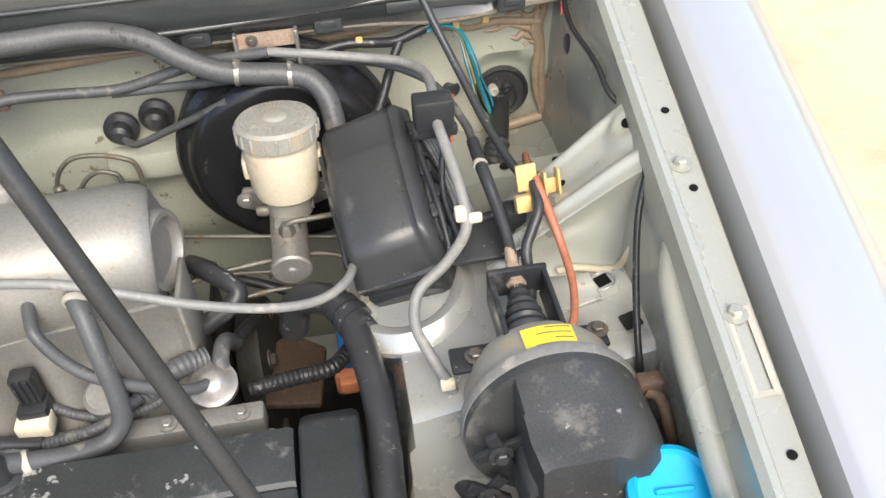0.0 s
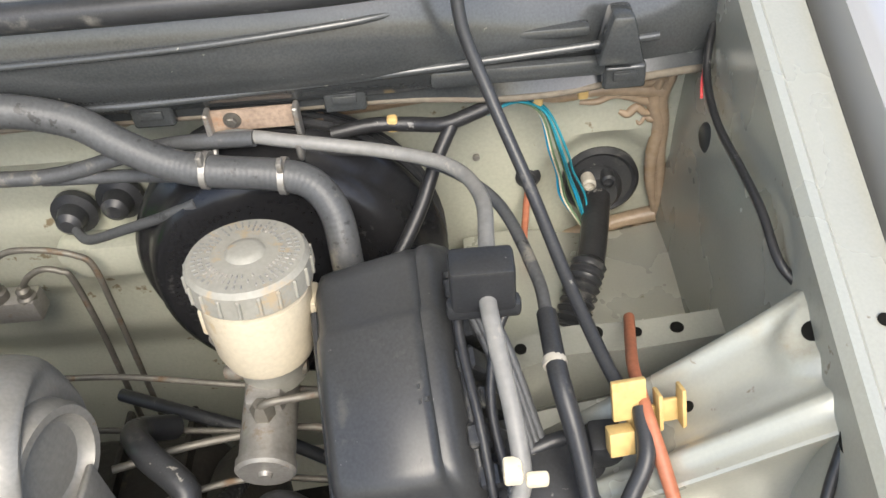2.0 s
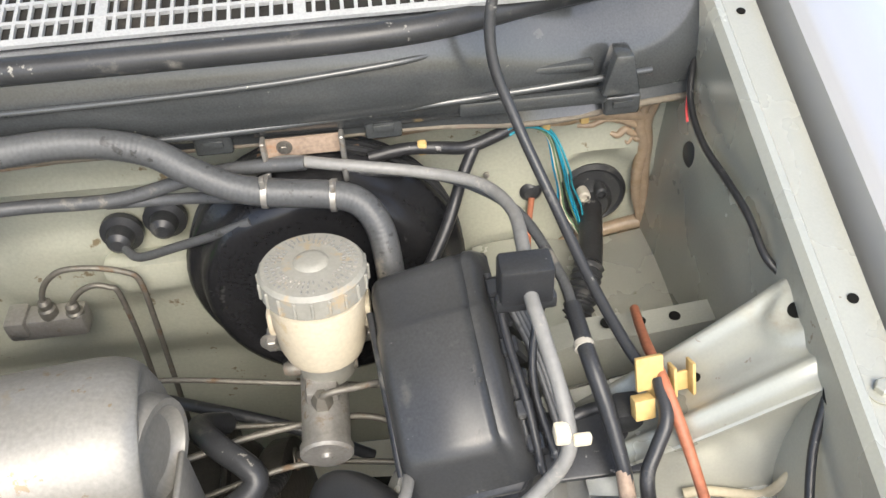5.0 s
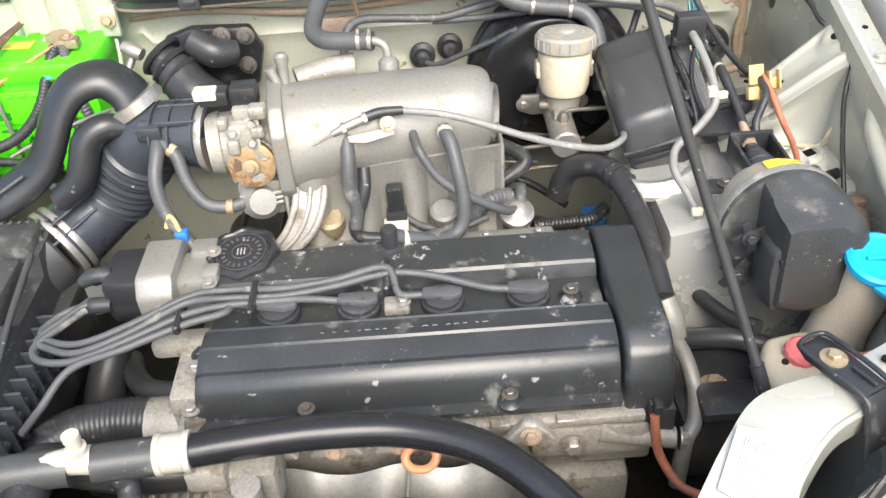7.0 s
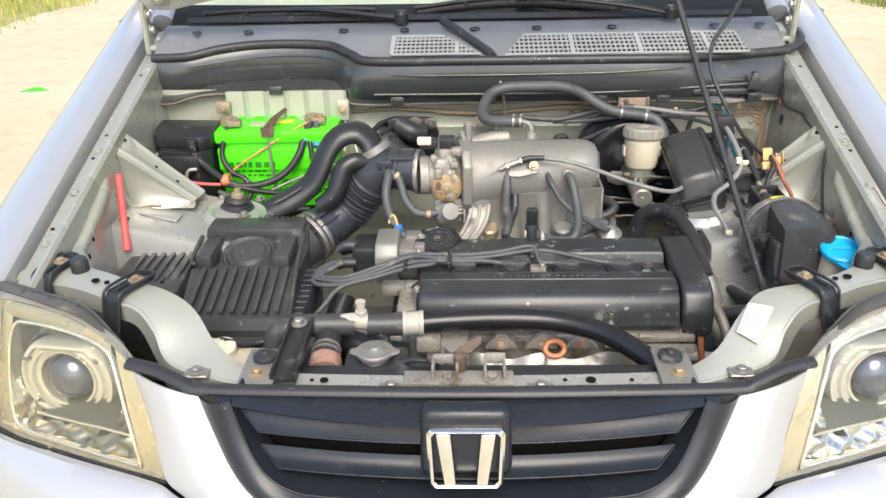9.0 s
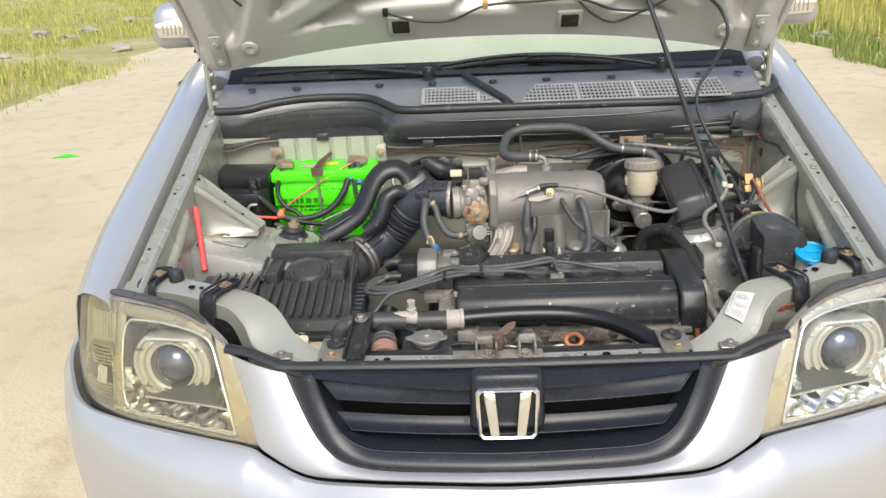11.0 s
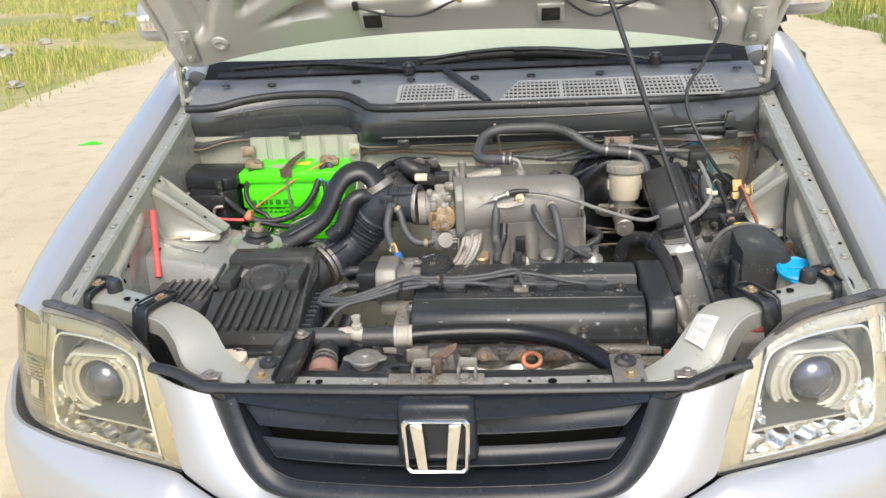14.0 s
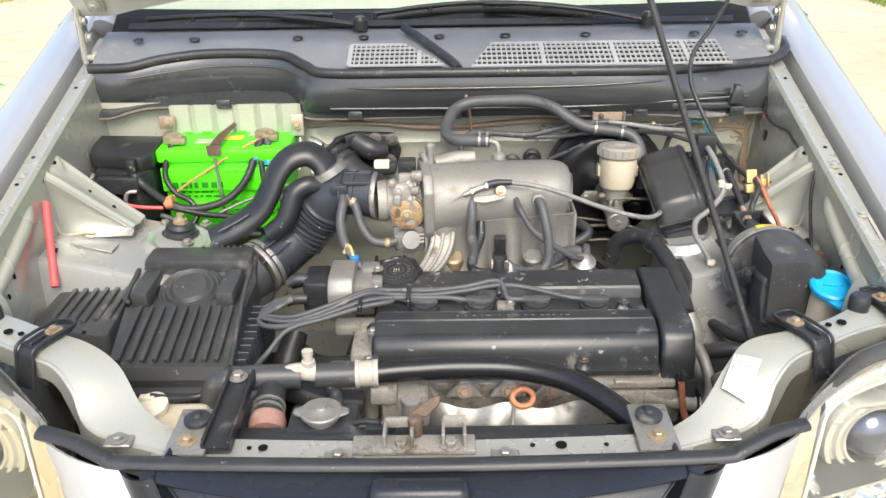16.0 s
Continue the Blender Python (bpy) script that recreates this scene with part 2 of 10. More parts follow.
CAPGREY = surface("grey_cap_plastic", (0.25, 0.242, 0.21), 0.48, 0, 0.14, 40.0, 300.0, 0.1, dirt=(0.33, 0.26, 0.17), dirt_at=0.57, dirt_scale=45.0)
BLUE = surface("blue_plastic", (0.01, 0.35, 0.62), 0.35, 0, 0.08, 20.0, 200.0, 0.03)
REDP = surface("red_plastic", (0.66, 0.16, 0.15), 0.4, 0, 0.1, 20.0, 200.0, 0.02)
PINKRED = surface("red_corrugated_plastic", (0.78, 0.1, 0.1), 0.45, 0, 0.1, 20.0, 200.0, 0.02)
YELLOW = surface("yellow_sticker", (0.78, 0.60, 0.05), 0.4, 0, 0.08, 30.0, 200.0, 0.0)
AMBER = surface("amber_clip_plastic", (0.50, 0.35, 0.14), 0.45, 0, 0.2, 30.0, 200.0, 0.05, dirt=(0.42, 0.27, 0.09), dirt_at=0.57, dirt_scale=40.0)
IVORY = surface("ivory_plastic", (0.66, 0.59, 0.44), 0.45, 0, 0.15, 30.0, 200.0, 0.05, dirt=(0.45, 0.36, 0.22), dirt_at=0.6, dirt_scale=50.0)
BROWN = surface("brown_cable_sleeve", (0.33, 0.12, 0.065), 0.5, 0, 0.25, 50.0, 200.0, 0.08)
ORANGE = surface("orange_plastic", (0.55, 0.21, 0.10), 0.45, 0, 0.2, 40.0, 200.0, 0.04)
WHITEP = surface("white_plastic", (0.38, 0.355, 0.30), 0.45, 0, 0.12, 30.0, 200.0, 0.05, dirt=(0.36, 0.30, 0.22), dirt_at=0.56, dirt_scale=35.0)
TEAL = surface("teal_wire", (0.02, 0.23, 0.30), 0.45, 0, 0.2, 60.0, 200.0, 0.0)
BLACK = surface("black_tape", (0.022, 0.022, 0.023), 0.36, 0, 0.4, 60.0, 300.0, 0.12, speck=(0.16, 0.155, 0.145), speck_at=0.620, speck_scale=140.0)
BLACKBAND = surface("matt_black_band", (0.010, 0.010, 0.010), 0.6, 0, 0.3, 20.0, 200.0, 0.05, spec=0.25)
# oily undersides; also the painted shade in the vents, pockets and square tab holes
DARK = surface("dark_underside_and_shade", (0.02, 0.019, 0.017), 0.8, 0, 0.5, 12.0, 100.0, 0.3, dirt=(0.06, 0.05, 0.04), dirt_at=0.56, dirt_scale=14.0)
LIDBLACK = surface("scuffed_black_lid", (0.036, 0.037, 0.038), 0.30, 0, 0.3, 12.0, 500.0, 0.03, dirt=(0.075, 0.074, 0.068), dirt_at=0.60, dirt_scale=18.0, speck=(0.2, 0.195, 0.18), speck_at=0.70, speck_scale=140.0)
TYRE = surface("tyre_rubber", (0.03, 0.03, 0.03), 0.7, 0, 0.2, 20.0, 200.0, 0.1)
INK = surface("dark_print", (0.10, 0.10, 0.10), 0.5, 0, 0.1, 30.0, 200.0, 0.0)
LENS = clear("clear_lamp_plastic", (0.99, 0.99, 0.97), 0.05, 0.015)
LENSY = clear("yellowed_lamp_plastic", (0.98, 0.965, 0.90), 0.06, 0.018)
GLASS = clear("windscreen_glass", (0.92, 0.945, 0.90), 0.02)


# ---- shapes ----
BASE = {}


def thing(name, label="", category="", at=(0, 0, 0), group="", kind=""):
    ob = new(name)
    ob.empty_display_size = 0.05
    ob.location = at
    BASE[ob] = Vector(at)
    return tagged(ob, label, category, group, kind)


def part(name, bm, mat, parent=None, label="", sharp=35, shadow=True):
    me = bpy.data.meshes.new(name)
    bmesh.ops.recalc_face_normals(bm, faces=bm.faces)
    bm.to_mesh(me)
    bm.free()
    me.polygons.foreach_set("use_smooth", [True] * len(me.polygons))
    me.set_sharp_from_angle(angle=radians(sharp))
    me.materials.append(mat)
    ob = new(name, me)
    if parent:
        ob.parent = parent
        if parent in BASE:
            ob.matrix_parent_inverse = Matrix.Translation(-BASE[parent])
    if label:
        ob["label"] = label
    ob.visible_shadow = shadow
    return ob


def solo(name, bm, mat, label, category, group="", kind="", sharp=35):
    return tagged(part(name, bm, mat, sharp=sharp), label, category, group, kind)


def nb():
    return bmesh.new()


def along(p, d, up=(0, 0, 1)):
    """A frame at p whose z runs along d."""
    z = Vector(d).normalized()
    u = Vector(up)
    if abs(z.dot(u)) > 0.98:
        u = Vector((0, 1, 0))
    x = u.cross(z).normalized()
    y = z.cross(x)
    return Matrix(((x.x, y.x, z.x, p[0]), (x.y, y.y, z.y, p[1]), (x.z, y.z, z.z, p[2]), (0, 0, 0, 1)))


def spline(pts, per=6):
    P = [Vector(p) for p in pts]
    if len(P) < 3:
        return P
    Q = [P[0] * 2 - P[1]] + P + [P[-1] * 2 - P[-2]]
    out = []
    for i in range(1, len(Q) - 2):
        a, b, c, d = Q[i - 1:i + 3]
        for k in range(per):
            t = k / per
            out.append(0.5 * (2 * b + (c - a) * t + (2 * a - 5 * b + 4 * c - d) * t * t + (3 * b - a - 3 * c + d) * t ** 3))
    out.append(P[-1])
    return out


def rings(bm, loops, cap=True, close=True):
    """Faces between loops of points, each a list of the same length."""
    vs = [[bm.verts.new(p) for p in lp] for lp in loops]
    n = len(vs[0])
    for a, b in zip(vs, vs[1:]):
        for i in range(n if close else n - 1):
            j = (i + 1) % n
            bm.faces.new((a[i], a[j], b[j], b[i]))
    if cap and close:
        bm.faces.new(vs[0])
        bm.faces.new(vs[-1])
    return bm


def tube(bm, pts, r, seg=10, per=6, smooth=True, rib=0.0, pitch=0.006, flat=1.0):
    """A hose through pts. r: a number, or one for each point. rib: depth of corrugation. flat: height over width."""
    seg = max(seg, 12)
    path = spline(pts, per) if smooth else [Vector(p) for p in pts]
    m = len(path)
    rad = [r] * m if not hasattr(r, "__len__") else [float(v) for v in np.interp(np.linspace(0, len(r) - 1, m), range(len(r)), r)]
    if rib:
        length = [0.0]
        for a, b in zip(path, path[1:]):
            length.append(length[-1] + (b - a).length)
        steps = max(4, int(length[-1] / pitch) * 4)
        s = np.linspace(0, length[-1], steps)
        path2 = [Vector([float(np.interp(v, length, [p[k] for p in path])) for k in range(3)]) for v in s]
        rad = [float(np.interp(v, length, rad)) * (1 - rib * (0.5 + 0.5 * math.cos(2 * math.pi * v / pitch))) for v in s]
        path, m = path2, steps
    side, loops = None, []
    for i, p in enumerate(path):
        d = (path[min(i + 1, m - 1)] - path[max(i - 1, 0)]).normalized()
        if side is None:
            side = d.cross(Vector((0, 0, 1)))
            if side.length < 0.2:
                side = d.cross(Vector((0, 1, 0)))
        side = (side - d * side.dot(d)).normalized()
        up = side.cross(d)
        loops.append([p + rad[i] * (math.cos(a) * side + flat * math.sin(a) * up) for a in [2 * math.pi * k / seg for k in range(seg)]])
    return rings(bm, loops)


def lathe(bm, prof, m=None, seg=24, wave=0.0, teeth=0):
    """A turned shape: prof is (radius, height) along the frame m's z. wave, teeth: a scalloped rim."""
    m = m or Matrix()
    loops = []
    for r, h in prof:
        lp = []
        for k in range(seg):
            a = 2 * math.pi * k / seg
            q = r * (1 + (wave * math.cos(teeth * a) if teeth else 0))
            lp.append(m @ Vector((q * math.cos(a), q * math.sin(a), h)))
        loops.append(lp)
    return rings(bm, loops)


def merge(bm, other):
    me = bpy.data.meshes.new("tmp")
    other.to_mesh(me)
    other.free()
    bm.from_mesh(me)
    bpy.data.meshes.remove(me)
    return bm


def box(bm, c, s, bev=0.004, m=None, seg=2, taper=None):
    """A bevelled block with centre c and size s, in the frame m. taper: x and y scale of its top."""
    t = nb()
    bmesh.ops.create_cube(t, size=1)
    for v in t.verts:
        k = taper if taper and v.co.z > 0 else (1, 1)
        v.co = Vector((v.co.x * s[0] * k[0], v.co.y * s[1] * k[1], v.co.z * s[2])) + Vector(c)
    if bev:
        bmesh.ops.bevel(t, geom=t.edges[:], offset=min(bev, 0.45 * min(s)), segments=seg, affect="EDGES", profile=0.5)
    if m:
        t.transform(m)
    return merge(bm, t)


def prism(bm, poly, h0, h1, m=None, bev=0.0, seg=2):
    """A polygon in the frame's x, y raised from h0 to h1."""
    t = nb()
    lo = [t.verts.new((x, y, h0)) for x, y in poly]
    hi = [t.verts.new((x, y, h1)) for x, y in poly]
    t.faces.new(lo)
    t.faces.new(hi)
    for i in range(len(poly)):
        j = (i + 1) % len(poly)
        t.faces.new((lo[i], lo[j], hi[j], hi[i]))
    bmesh.ops.recalc_face_normals(t, faces=t.faces)
    if bev:
        bmesh.ops.bevel(t, geom=t.edges[:], offset=bev, segments=seg, affect="EDGES", profile=0.5, clamp_overlap=True)
    if m:
        t.transform(m)
    return merge(bm, t)


def sheet(bm, f, nu, nv, thick=0.0):
    """Pressed metal: the surface f(u, v), u and v from 0 to 1, given a thickness."""
    t = nb()
    g = [[t.verts.new(f(i / nu, j / nv)) for j in range(nv + 1)] for i in range(nu + 1)]
    for i in range(nu):
        for j in range(nv):
            t.faces.new((g[i][j], g[i + 1][j], g[i + 1][j + 1], g[i][j + 1]))
    if thick:
        bmesh.ops.recalc_face_normals(t, faces=t.faces)
        bmesh.ops.solidify(t, geom=t.faces[:], thickness=thick)
    return merge(bm, t)


def strip(bm, a, b, n=40, nv=4, bulge=(0, 0, 0), thick=0.002):
    """A band of sheet between the smooth lines a and b."""
    A, B = spline(a, 10), spline(b, 10)

    def at(L, u):
        x = u * (len(L) - 1)
        i = min(int(x), len(L) - 2)
        return L[i].lerp(L[i + 1], x - i)
    bl = Vector(bulge)
    return sheet(bm, lambda u, v: at(A, u).lerp(at(B, u), v) + bl * (4 * v * (1 - v)), n, nv, thick)


def bolt(parent, p, d=(0, 0, 1), r=0.007, mat=None, name="bolt", label="", washer=1.6):
    """A flanged hexagon bolt at p that points along d."""
    bm = nb()
    m = along(p, d)
    lathe(bm, [(0.0005, 0), (r * washer, 0), (r * washer, r * 0.25), (r * 1.1, r * 0.32), (0.0005, r * 0.34)], m, 16)
    lathe(bm, [(r, r * 0.3), (r, r * 1.0), (r * 0.82, r * 1.15), (0.0005, r * 1.15)], m, 6)
    return part(name, bm, mat or STEEL, parent, label)


def mir(s, pts):
    return [(s * x, y, z) for x, y, z in pts]


# ---- ground ----
def grain_ground(name, c1, c2, scale, c3=None):
    m = bpy.data.materials.new(name)
    m.use_nodes = True
    n, l = m.node_tree.nodes, m.node_tree.links
    b = n["Principled BSDF"]
    co = n.new("ShaderNodeTexCoord")
    a, d, g = n.new("ShaderNodeTexNoise"), n.new("ShaderNodeTexNoise"), n.new("ShaderNodeTexNoise")
    for t, s, dt in ((a, scale, 6.0), (d, scale * 9, 5.0), (g, 60.0, 3.0)):
        t.inputs["Scale"].default_value, t.inputs["Detail"].default_value = s, dt
        l.new(co.outputs["Object"], t.inputs["Vector"])
    r = n.new("ShaderNodeValToRGB")
    r.color_ramp.elements[0].position, r.color_ramp.elements[1].position = 0.35, 0.66
    r.color_ramp.elements[0].color, r.color_ramp.elements[1].color = (*c1, 1), (*c2, 1)
    l.new(a.outputs["Fac"], r.inputs["Fac"])
    mx = n.new("ShaderNodeMix")
    mx.data_type = "RGBA"
    mr = n.new("ShaderNodeMapRange")
    mr.inputs["From Min"].default_value, mr.inputs["From Max"].default_value = 0.52, 0.7
    mr.inputs["To Max"].default_value = 0.7
    l.new(d.outputs["Fac"], mr.inputs["Value"])
    l.new(mr.outputs["Result"], mx.inputs["Factor"])
    l.new(r.outputs["Color"], mx.inputs["A"])
    mx.inputs["B"].default_value = (*(c3 or [x * 0.75 for x in c1]), 1)
    l.new(mx.outputs["Result"], b.inputs["Base Color"])
    b.inputs["Roughness"].default_value = 0.9
    bp = n.new("ShaderNodeBump")
    bp.inputs["Strength"].default_value, bp.inputs["Distance"].default_value = 0.5, 0.01
    l.new(g.outputs["Fac"], bp.inputs["Height"])
    l.new(bp.outputs["Normal"], b.inputs["Normal"])
    return m


EARTH = grain_ground("dry_earth_with_weeds", (0.27, 0.27, 0.08), (0.48, 0.38, 0.2), 0.6, (0.2, 0.24, 0.06))
ROAD = grain_ground("dusty_concrete", (0.50, 0.415, 0.27), (0.60, 0.505, 0.345), 0.7, (0.43, 0.345, 0.215))
bm = nb()
sheet(bm, lambda u, v: Vector(((u - 0.5) * 1600, (v - 0.4) * 1600, -0.02)), 8, 8)
solo("ground", bm, EARTH, "flat dry earth with sparse weeds beside the road", "ground", kind="structure")


def road_edge(x, y):
    return x + 0.18 * math.sin(y * 0.7 + x) + 0.1 * math.sin(y * 2.3) + 0.05 * math.sin(y * 5.1 + 2)


bm = nb()
sheet(bm, lambda u, v: Vector((road_edge(-4.6, v * 110 - 30) * (1 - u) + road_edge(4.15, v * 110 - 30) * u, v * 110 - 30, 0.0)), 6, 240, 0.05)
solo("road", bm, ROAD, "pale dusty concrete road with worn ragged edges", "road", kind="structure")


def leaf_mat(name, a, b):
    m = bpy.data.materials.new(name)
    m.use_nodes = True
    n, l = m.node_tree.nodes, m.node_tree.links
    g, r = n.new("ShaderNodeNewGeometry"), n.new("ShaderNodeValToRGB")
    r.color_ramp.elements[0].color, r.color_ramp.elements[1].color = (*a, 1), (*b, 1)
    l.new(g.outputs["Random Per Island"], r.inputs["Fac"])
    l.new(r.outputs["Color"], n["Principled BSDF"].inputs["Base Color"])
    n["Principled BSDF"].inputs["Roughness"].default_value = 0.6
    return m


GRASS = leaf_mat("grass_blades", (0.26, 0.30, 0.04), (0.70, 0.60, 0.20))
LOWGRASS = leaf_mat("low_weeds", (0.20, 0.30, 0.04), (0.58, 0.48, 0.16))
FRINGE = leaf_mat("verge_weeds", (0.12, 0.2, 0.03), (0.34, 0.36, 0.1))


def grass(name, mat, label, spots, rng):
    """Blades as bent slivers; spots: (x, y, height, width)."""
    V, F = [], []
    for x, y, h, w in spots:
        a, lean = rng.uniform(0, 6.28), rng.uniform(0.1, 0.6) * h
        dx, dy = math.cos(a), math.sin(a)
        px, py = -dy * w, dx * w
        k = len(V)
        V += [(x - px, y - py, -0.02), (x + px, y + py, -0.02), (x + dx * lean * 0.3 - px * 0.7, y + dy * lean * 0.3 - py * 0.7, h * 0.6),
              (x + dx * lean * 0.3 + px * 0.7, y + dy * lean * 0.3 + py * 0.7, h * 0.6), (x + dx * lean, y + dy * lean, h)]
        F += [(k, k + 1, k + 3, k + 2), (k + 2, k + 3, k + 4)]
    me = bpy.data.meshes.new(name)
    me.from_pydata(V, [], F)
    me.materials.append(mat)
    return tagged(new(name, me), label, "grass", kind="stuff")


rng = random.Random(5)
tall = []
for _ in range(70000):
    y = 3 + 30 * rng.random() ** 1.4
    off = abs(rng.gauss(0, 1)) * 4 + rng.uniform(0, 2.5)
    x = road_edge(4.15, y) + off + 0.1
    d = min(1.0, off / 1.3)
    clump = 0.6 + 0.55 * noise.noise((x * 0.9, y * 0.9, 3))
    tall.append((x, y, rng.uniform(0.06, 0.14) + d * clump * rng.uniform(0.35, 1.1), rng.uniform(0.0025, 0.006)))
grass("tall_grass", GRASS, "tall sunlit yellow-green grass along the verge", tall, rng)
fringe = []
for _ in range(26000):
    y = 3 + 24 * rng.random() ** 1.4
    x = road_edge(4.15, y) + rng.uniform(-0.1, 1.1)
    if noise.noise((x * 1.4, y * 0.9, 7)) > -0.2:
        fringe.append((x, y, rng.uniform(0.03, 0.13), rng.uniform(0.004, 0.008)))
grass("verge_weeds", FRINGE, "short green weeds creeping over the road edge", fringe, rng)
low = []
for _ in range(75000):
    y = 4 + 30 * rng.random() ** 1.4
    x = road_edge(-4.6, y) - abs(rng.gauss(0, 1)) * 5 + rng.uniform(-0.6, 0.3)
    if noise.noise((x * 0.5, y * 0.5, 0)) + 0.5 * noise.noise((x * 1.7, y * 1.7, 4)) > -0.22:
        low.append((x, y, rng.uniform(0.02, 0.10) + 0.1 * max(0, noise.noise((x, y, 9))), rng.uniform(0.004, 0.009)))
grass("low_grass", LOWGRASS, "patchy low grass and weeds on bare earth", low, rng)

# litter by the verge
for i in range(20):
    side = -1 if i < 13 else 1
    y = rng.uniform(6.5, 16)
    x = road_edge(-4.9, y) - rng.uniform(-0.1, 3.0) if side < 0 else road_edge(4.4, y) + rng.uniform(0.1, 1.0)
    s = rng.uniform(0.06, 0.17)
    bm = nb()
    bmesh.ops.create_icosphere(bm, subdivisions=2, radius=s)
    for v in bm.verts:
        v.co *= 1 + 0.9 * noise.noise(v.co * 14 + Vector((i, 0, 0)))
        v.co.z *= 0.45
    bm.transform(pose(x, y, s * 0.2, 0, 0, rng.uniform(0, 360)))
    solo("litter", bm, WHITEP, "crumpled pale plastic litter on the verge", "litter", "litter on the verge", sharp=20)
bm = nb()
sheet(bm, lambda u, v: Vector((-3.15 + u * 0.18 + v * 0.03, 4.74 + v * 0.06 + u * 0.02, 0.006 + 0.012 * math.sin(u * 5) * v)), 8, 3, 0.002)
solo("plastic_scrap", bm, GREEN, "small torn green plastic scrap lying on the road", "litter")

# ---- car body ----
GLOSSGLASS = surface("dark_side_glass", (0.02, 0.025, 0.025), 0.08, 0, 0.05, 5.0, 50.0, 0.0)
car = thing("car", "silver compact SUV with its bonnet propped open, parked on a road", "car")


def zk(y):
    return 0.98 + 0.21 * (y - 0.54)


def x_flange(y):
    return 0.6535 + 0.06 * (y - 0.13)


def x_skin(y):
    return 0.691 + 0.075 * (y - 0.13)


def fender(s):
    prof = [(0.0, -0.042), (0.002, 0.004), (0.012, 0.010), (0.045, 0.012), (0.080, 0.001), (0.112, -0.030), (0.138, -0.085), (0.158, -0.16),
            (0.172, -0.25), (0.178, -0.36), (0.168, -0.48), (0.158, -0.58)]
    start = [0.10, 0.10, 0.10, 0.115, 0.14, 0.18, 0.235, 0.265, 0.28, 0.30, 0.30, 0.30]

    def f(u, v):
        i = min(int(v * 11), 10)
        t = v * 11 - i
        dx, dz = (prof[i][k] * (1 - t) + prof[i + 1][k] * t for k in (0, 1))
        y0 = start[i] * (1 - t) + start[i + 1] * t
        y = y0 + u * (1.28 - y0)
        front = max(0.0, 1 - (y - 0.10) / 0.35)
        return Vector((s * (x_skin(y) + dx * (1 - 0.30 * front * front)), y, zk(y) + dz - 0.004 * front))
    bm = nb()
    sheet(bm, f, 36, 33, 0.0015)
    return part("front_wing", bm, SILVER, car, "silver outer front wing")


def inner_wing(s):
    """Flange with its ridge, then the inner wall down to the wheel house."""
    prof = [(0.040, -0.040), (0.037, -0.034), (0.029, -0.016), (0.006, -0.012), (0.001, -0.002), (-0.005, 0.0), (-0.010, -0.006), (-0.013, -0.07), (-0.018, -0.11), (-0.024, -0.2), (-0.036, -0.36), (-0.036, -0.52)]

    def f(u, v):
        i = min(int(v * 11), 10)
        t = v * 11 - i
        dx, dz = (prof[i][k] * (1 - t) + prof[i + 1][k] * t for k in (0, 1))
        y = 0.12 + u * 0.98
        if dx > 0:
            dx *= (x_skin(y) - x_flange(y) + 0.002) / 0.040
        low = max(0.0, min(1.0, (v - 0.62) * 4))
        wave = low * (0.004 * math.sin(y * 17) + 0.006 * math.exp(-((y - 0.735) / 0.012) ** 2))
        return Vector((s * (x_flange(y) + dx + wave), y, zk(y) + dz))
    bm = nb()
    sheet(bm, f, 40, 33, 0.0015)
    p = part("inner_wing", bm, BAY, car, "silver-green inner wing")
    for y in (0.255, 0.40, 0.540, 0.93):
        bolt(p, (s * (x_flange(y) + 0.016), y, zk(y) - 0.0135), r=0.0055, mat=BAY, washer=1.8)
    # holes: discs laid on the metal, blackened for the shade inside
    for y in (0.295, 0.515, 0.60, 0.86):
        bm = nb()
        lathe(bm, [(0.0005, 0.0004), (0.0036, 0.0004), (0.0036, 0.0012), (0.0005, 0.0012)], along((s * (x_flange(y) + 0.020), y, zk(y) - 0.0137), (0, -0.2, 1)), 14)
        part("hole", bm, HOLE_SHADE, p)
    bm = nb()
    tube(bm, [(s * (x_flange(y) - 0.012 - d), y, zk(y) - z) for y, d, z in ((0.500, -0.010, 0.034), (0.480, -0.006, 0.036), (0.45, 0.001, 0.039), (0.39, 0.004, 0.044), (0.33, 0.004, 0.050), (0.28, 0.003, 0.054), (0.24, 0.002, 0.056))], [0.003, 0.008, 0.0105, 0.0115, 0.0115, 0.011, 0.010], 14, 6)
    part("swage", bm, BAY, p, "rounded swage under the flange")
    bm = nb()
    strip(bm, [(s * (x_flange(y) - 0.020), y, zk(y) - 0.030) for y in (0.285, 0.23, 0.17)], [(s * (x_flange(y) - 0.046), y - 0.01, zk(y) - 0.105) for y in (0.270, 0.22, 0.17)], 12, 6, (-s * 0.010, 0, 0), 0.003)
    part("gusset", bm, BAY, p, "folded gusset at the front of the wing")
    for y, z, r in ((0.385, 0.895, 0.0036), (0.36, 0.868, 0.0042), (0.325, 0.85, 0.0038), (0.30, 0.875, 0.003)):
        bm = nb()
        lathe(bm, [(0.0005, 0.0), (r, 0.0), (r, 0.002), (0.0005, 0.002)], along((s * (x_flange(y) - (0.0172 if zk(y) - z > 0.084 else 0.0145)), y, z), (-s, 0, 0.1)) @ Matrix.Diagonal((0.55, 1.3, 1.0, 1.0)), 14)
        part("hole", bm, HOLE_SHADE, p)
    return p


for s in (-1, 1):
    fender(s)
    inner_wing(s)

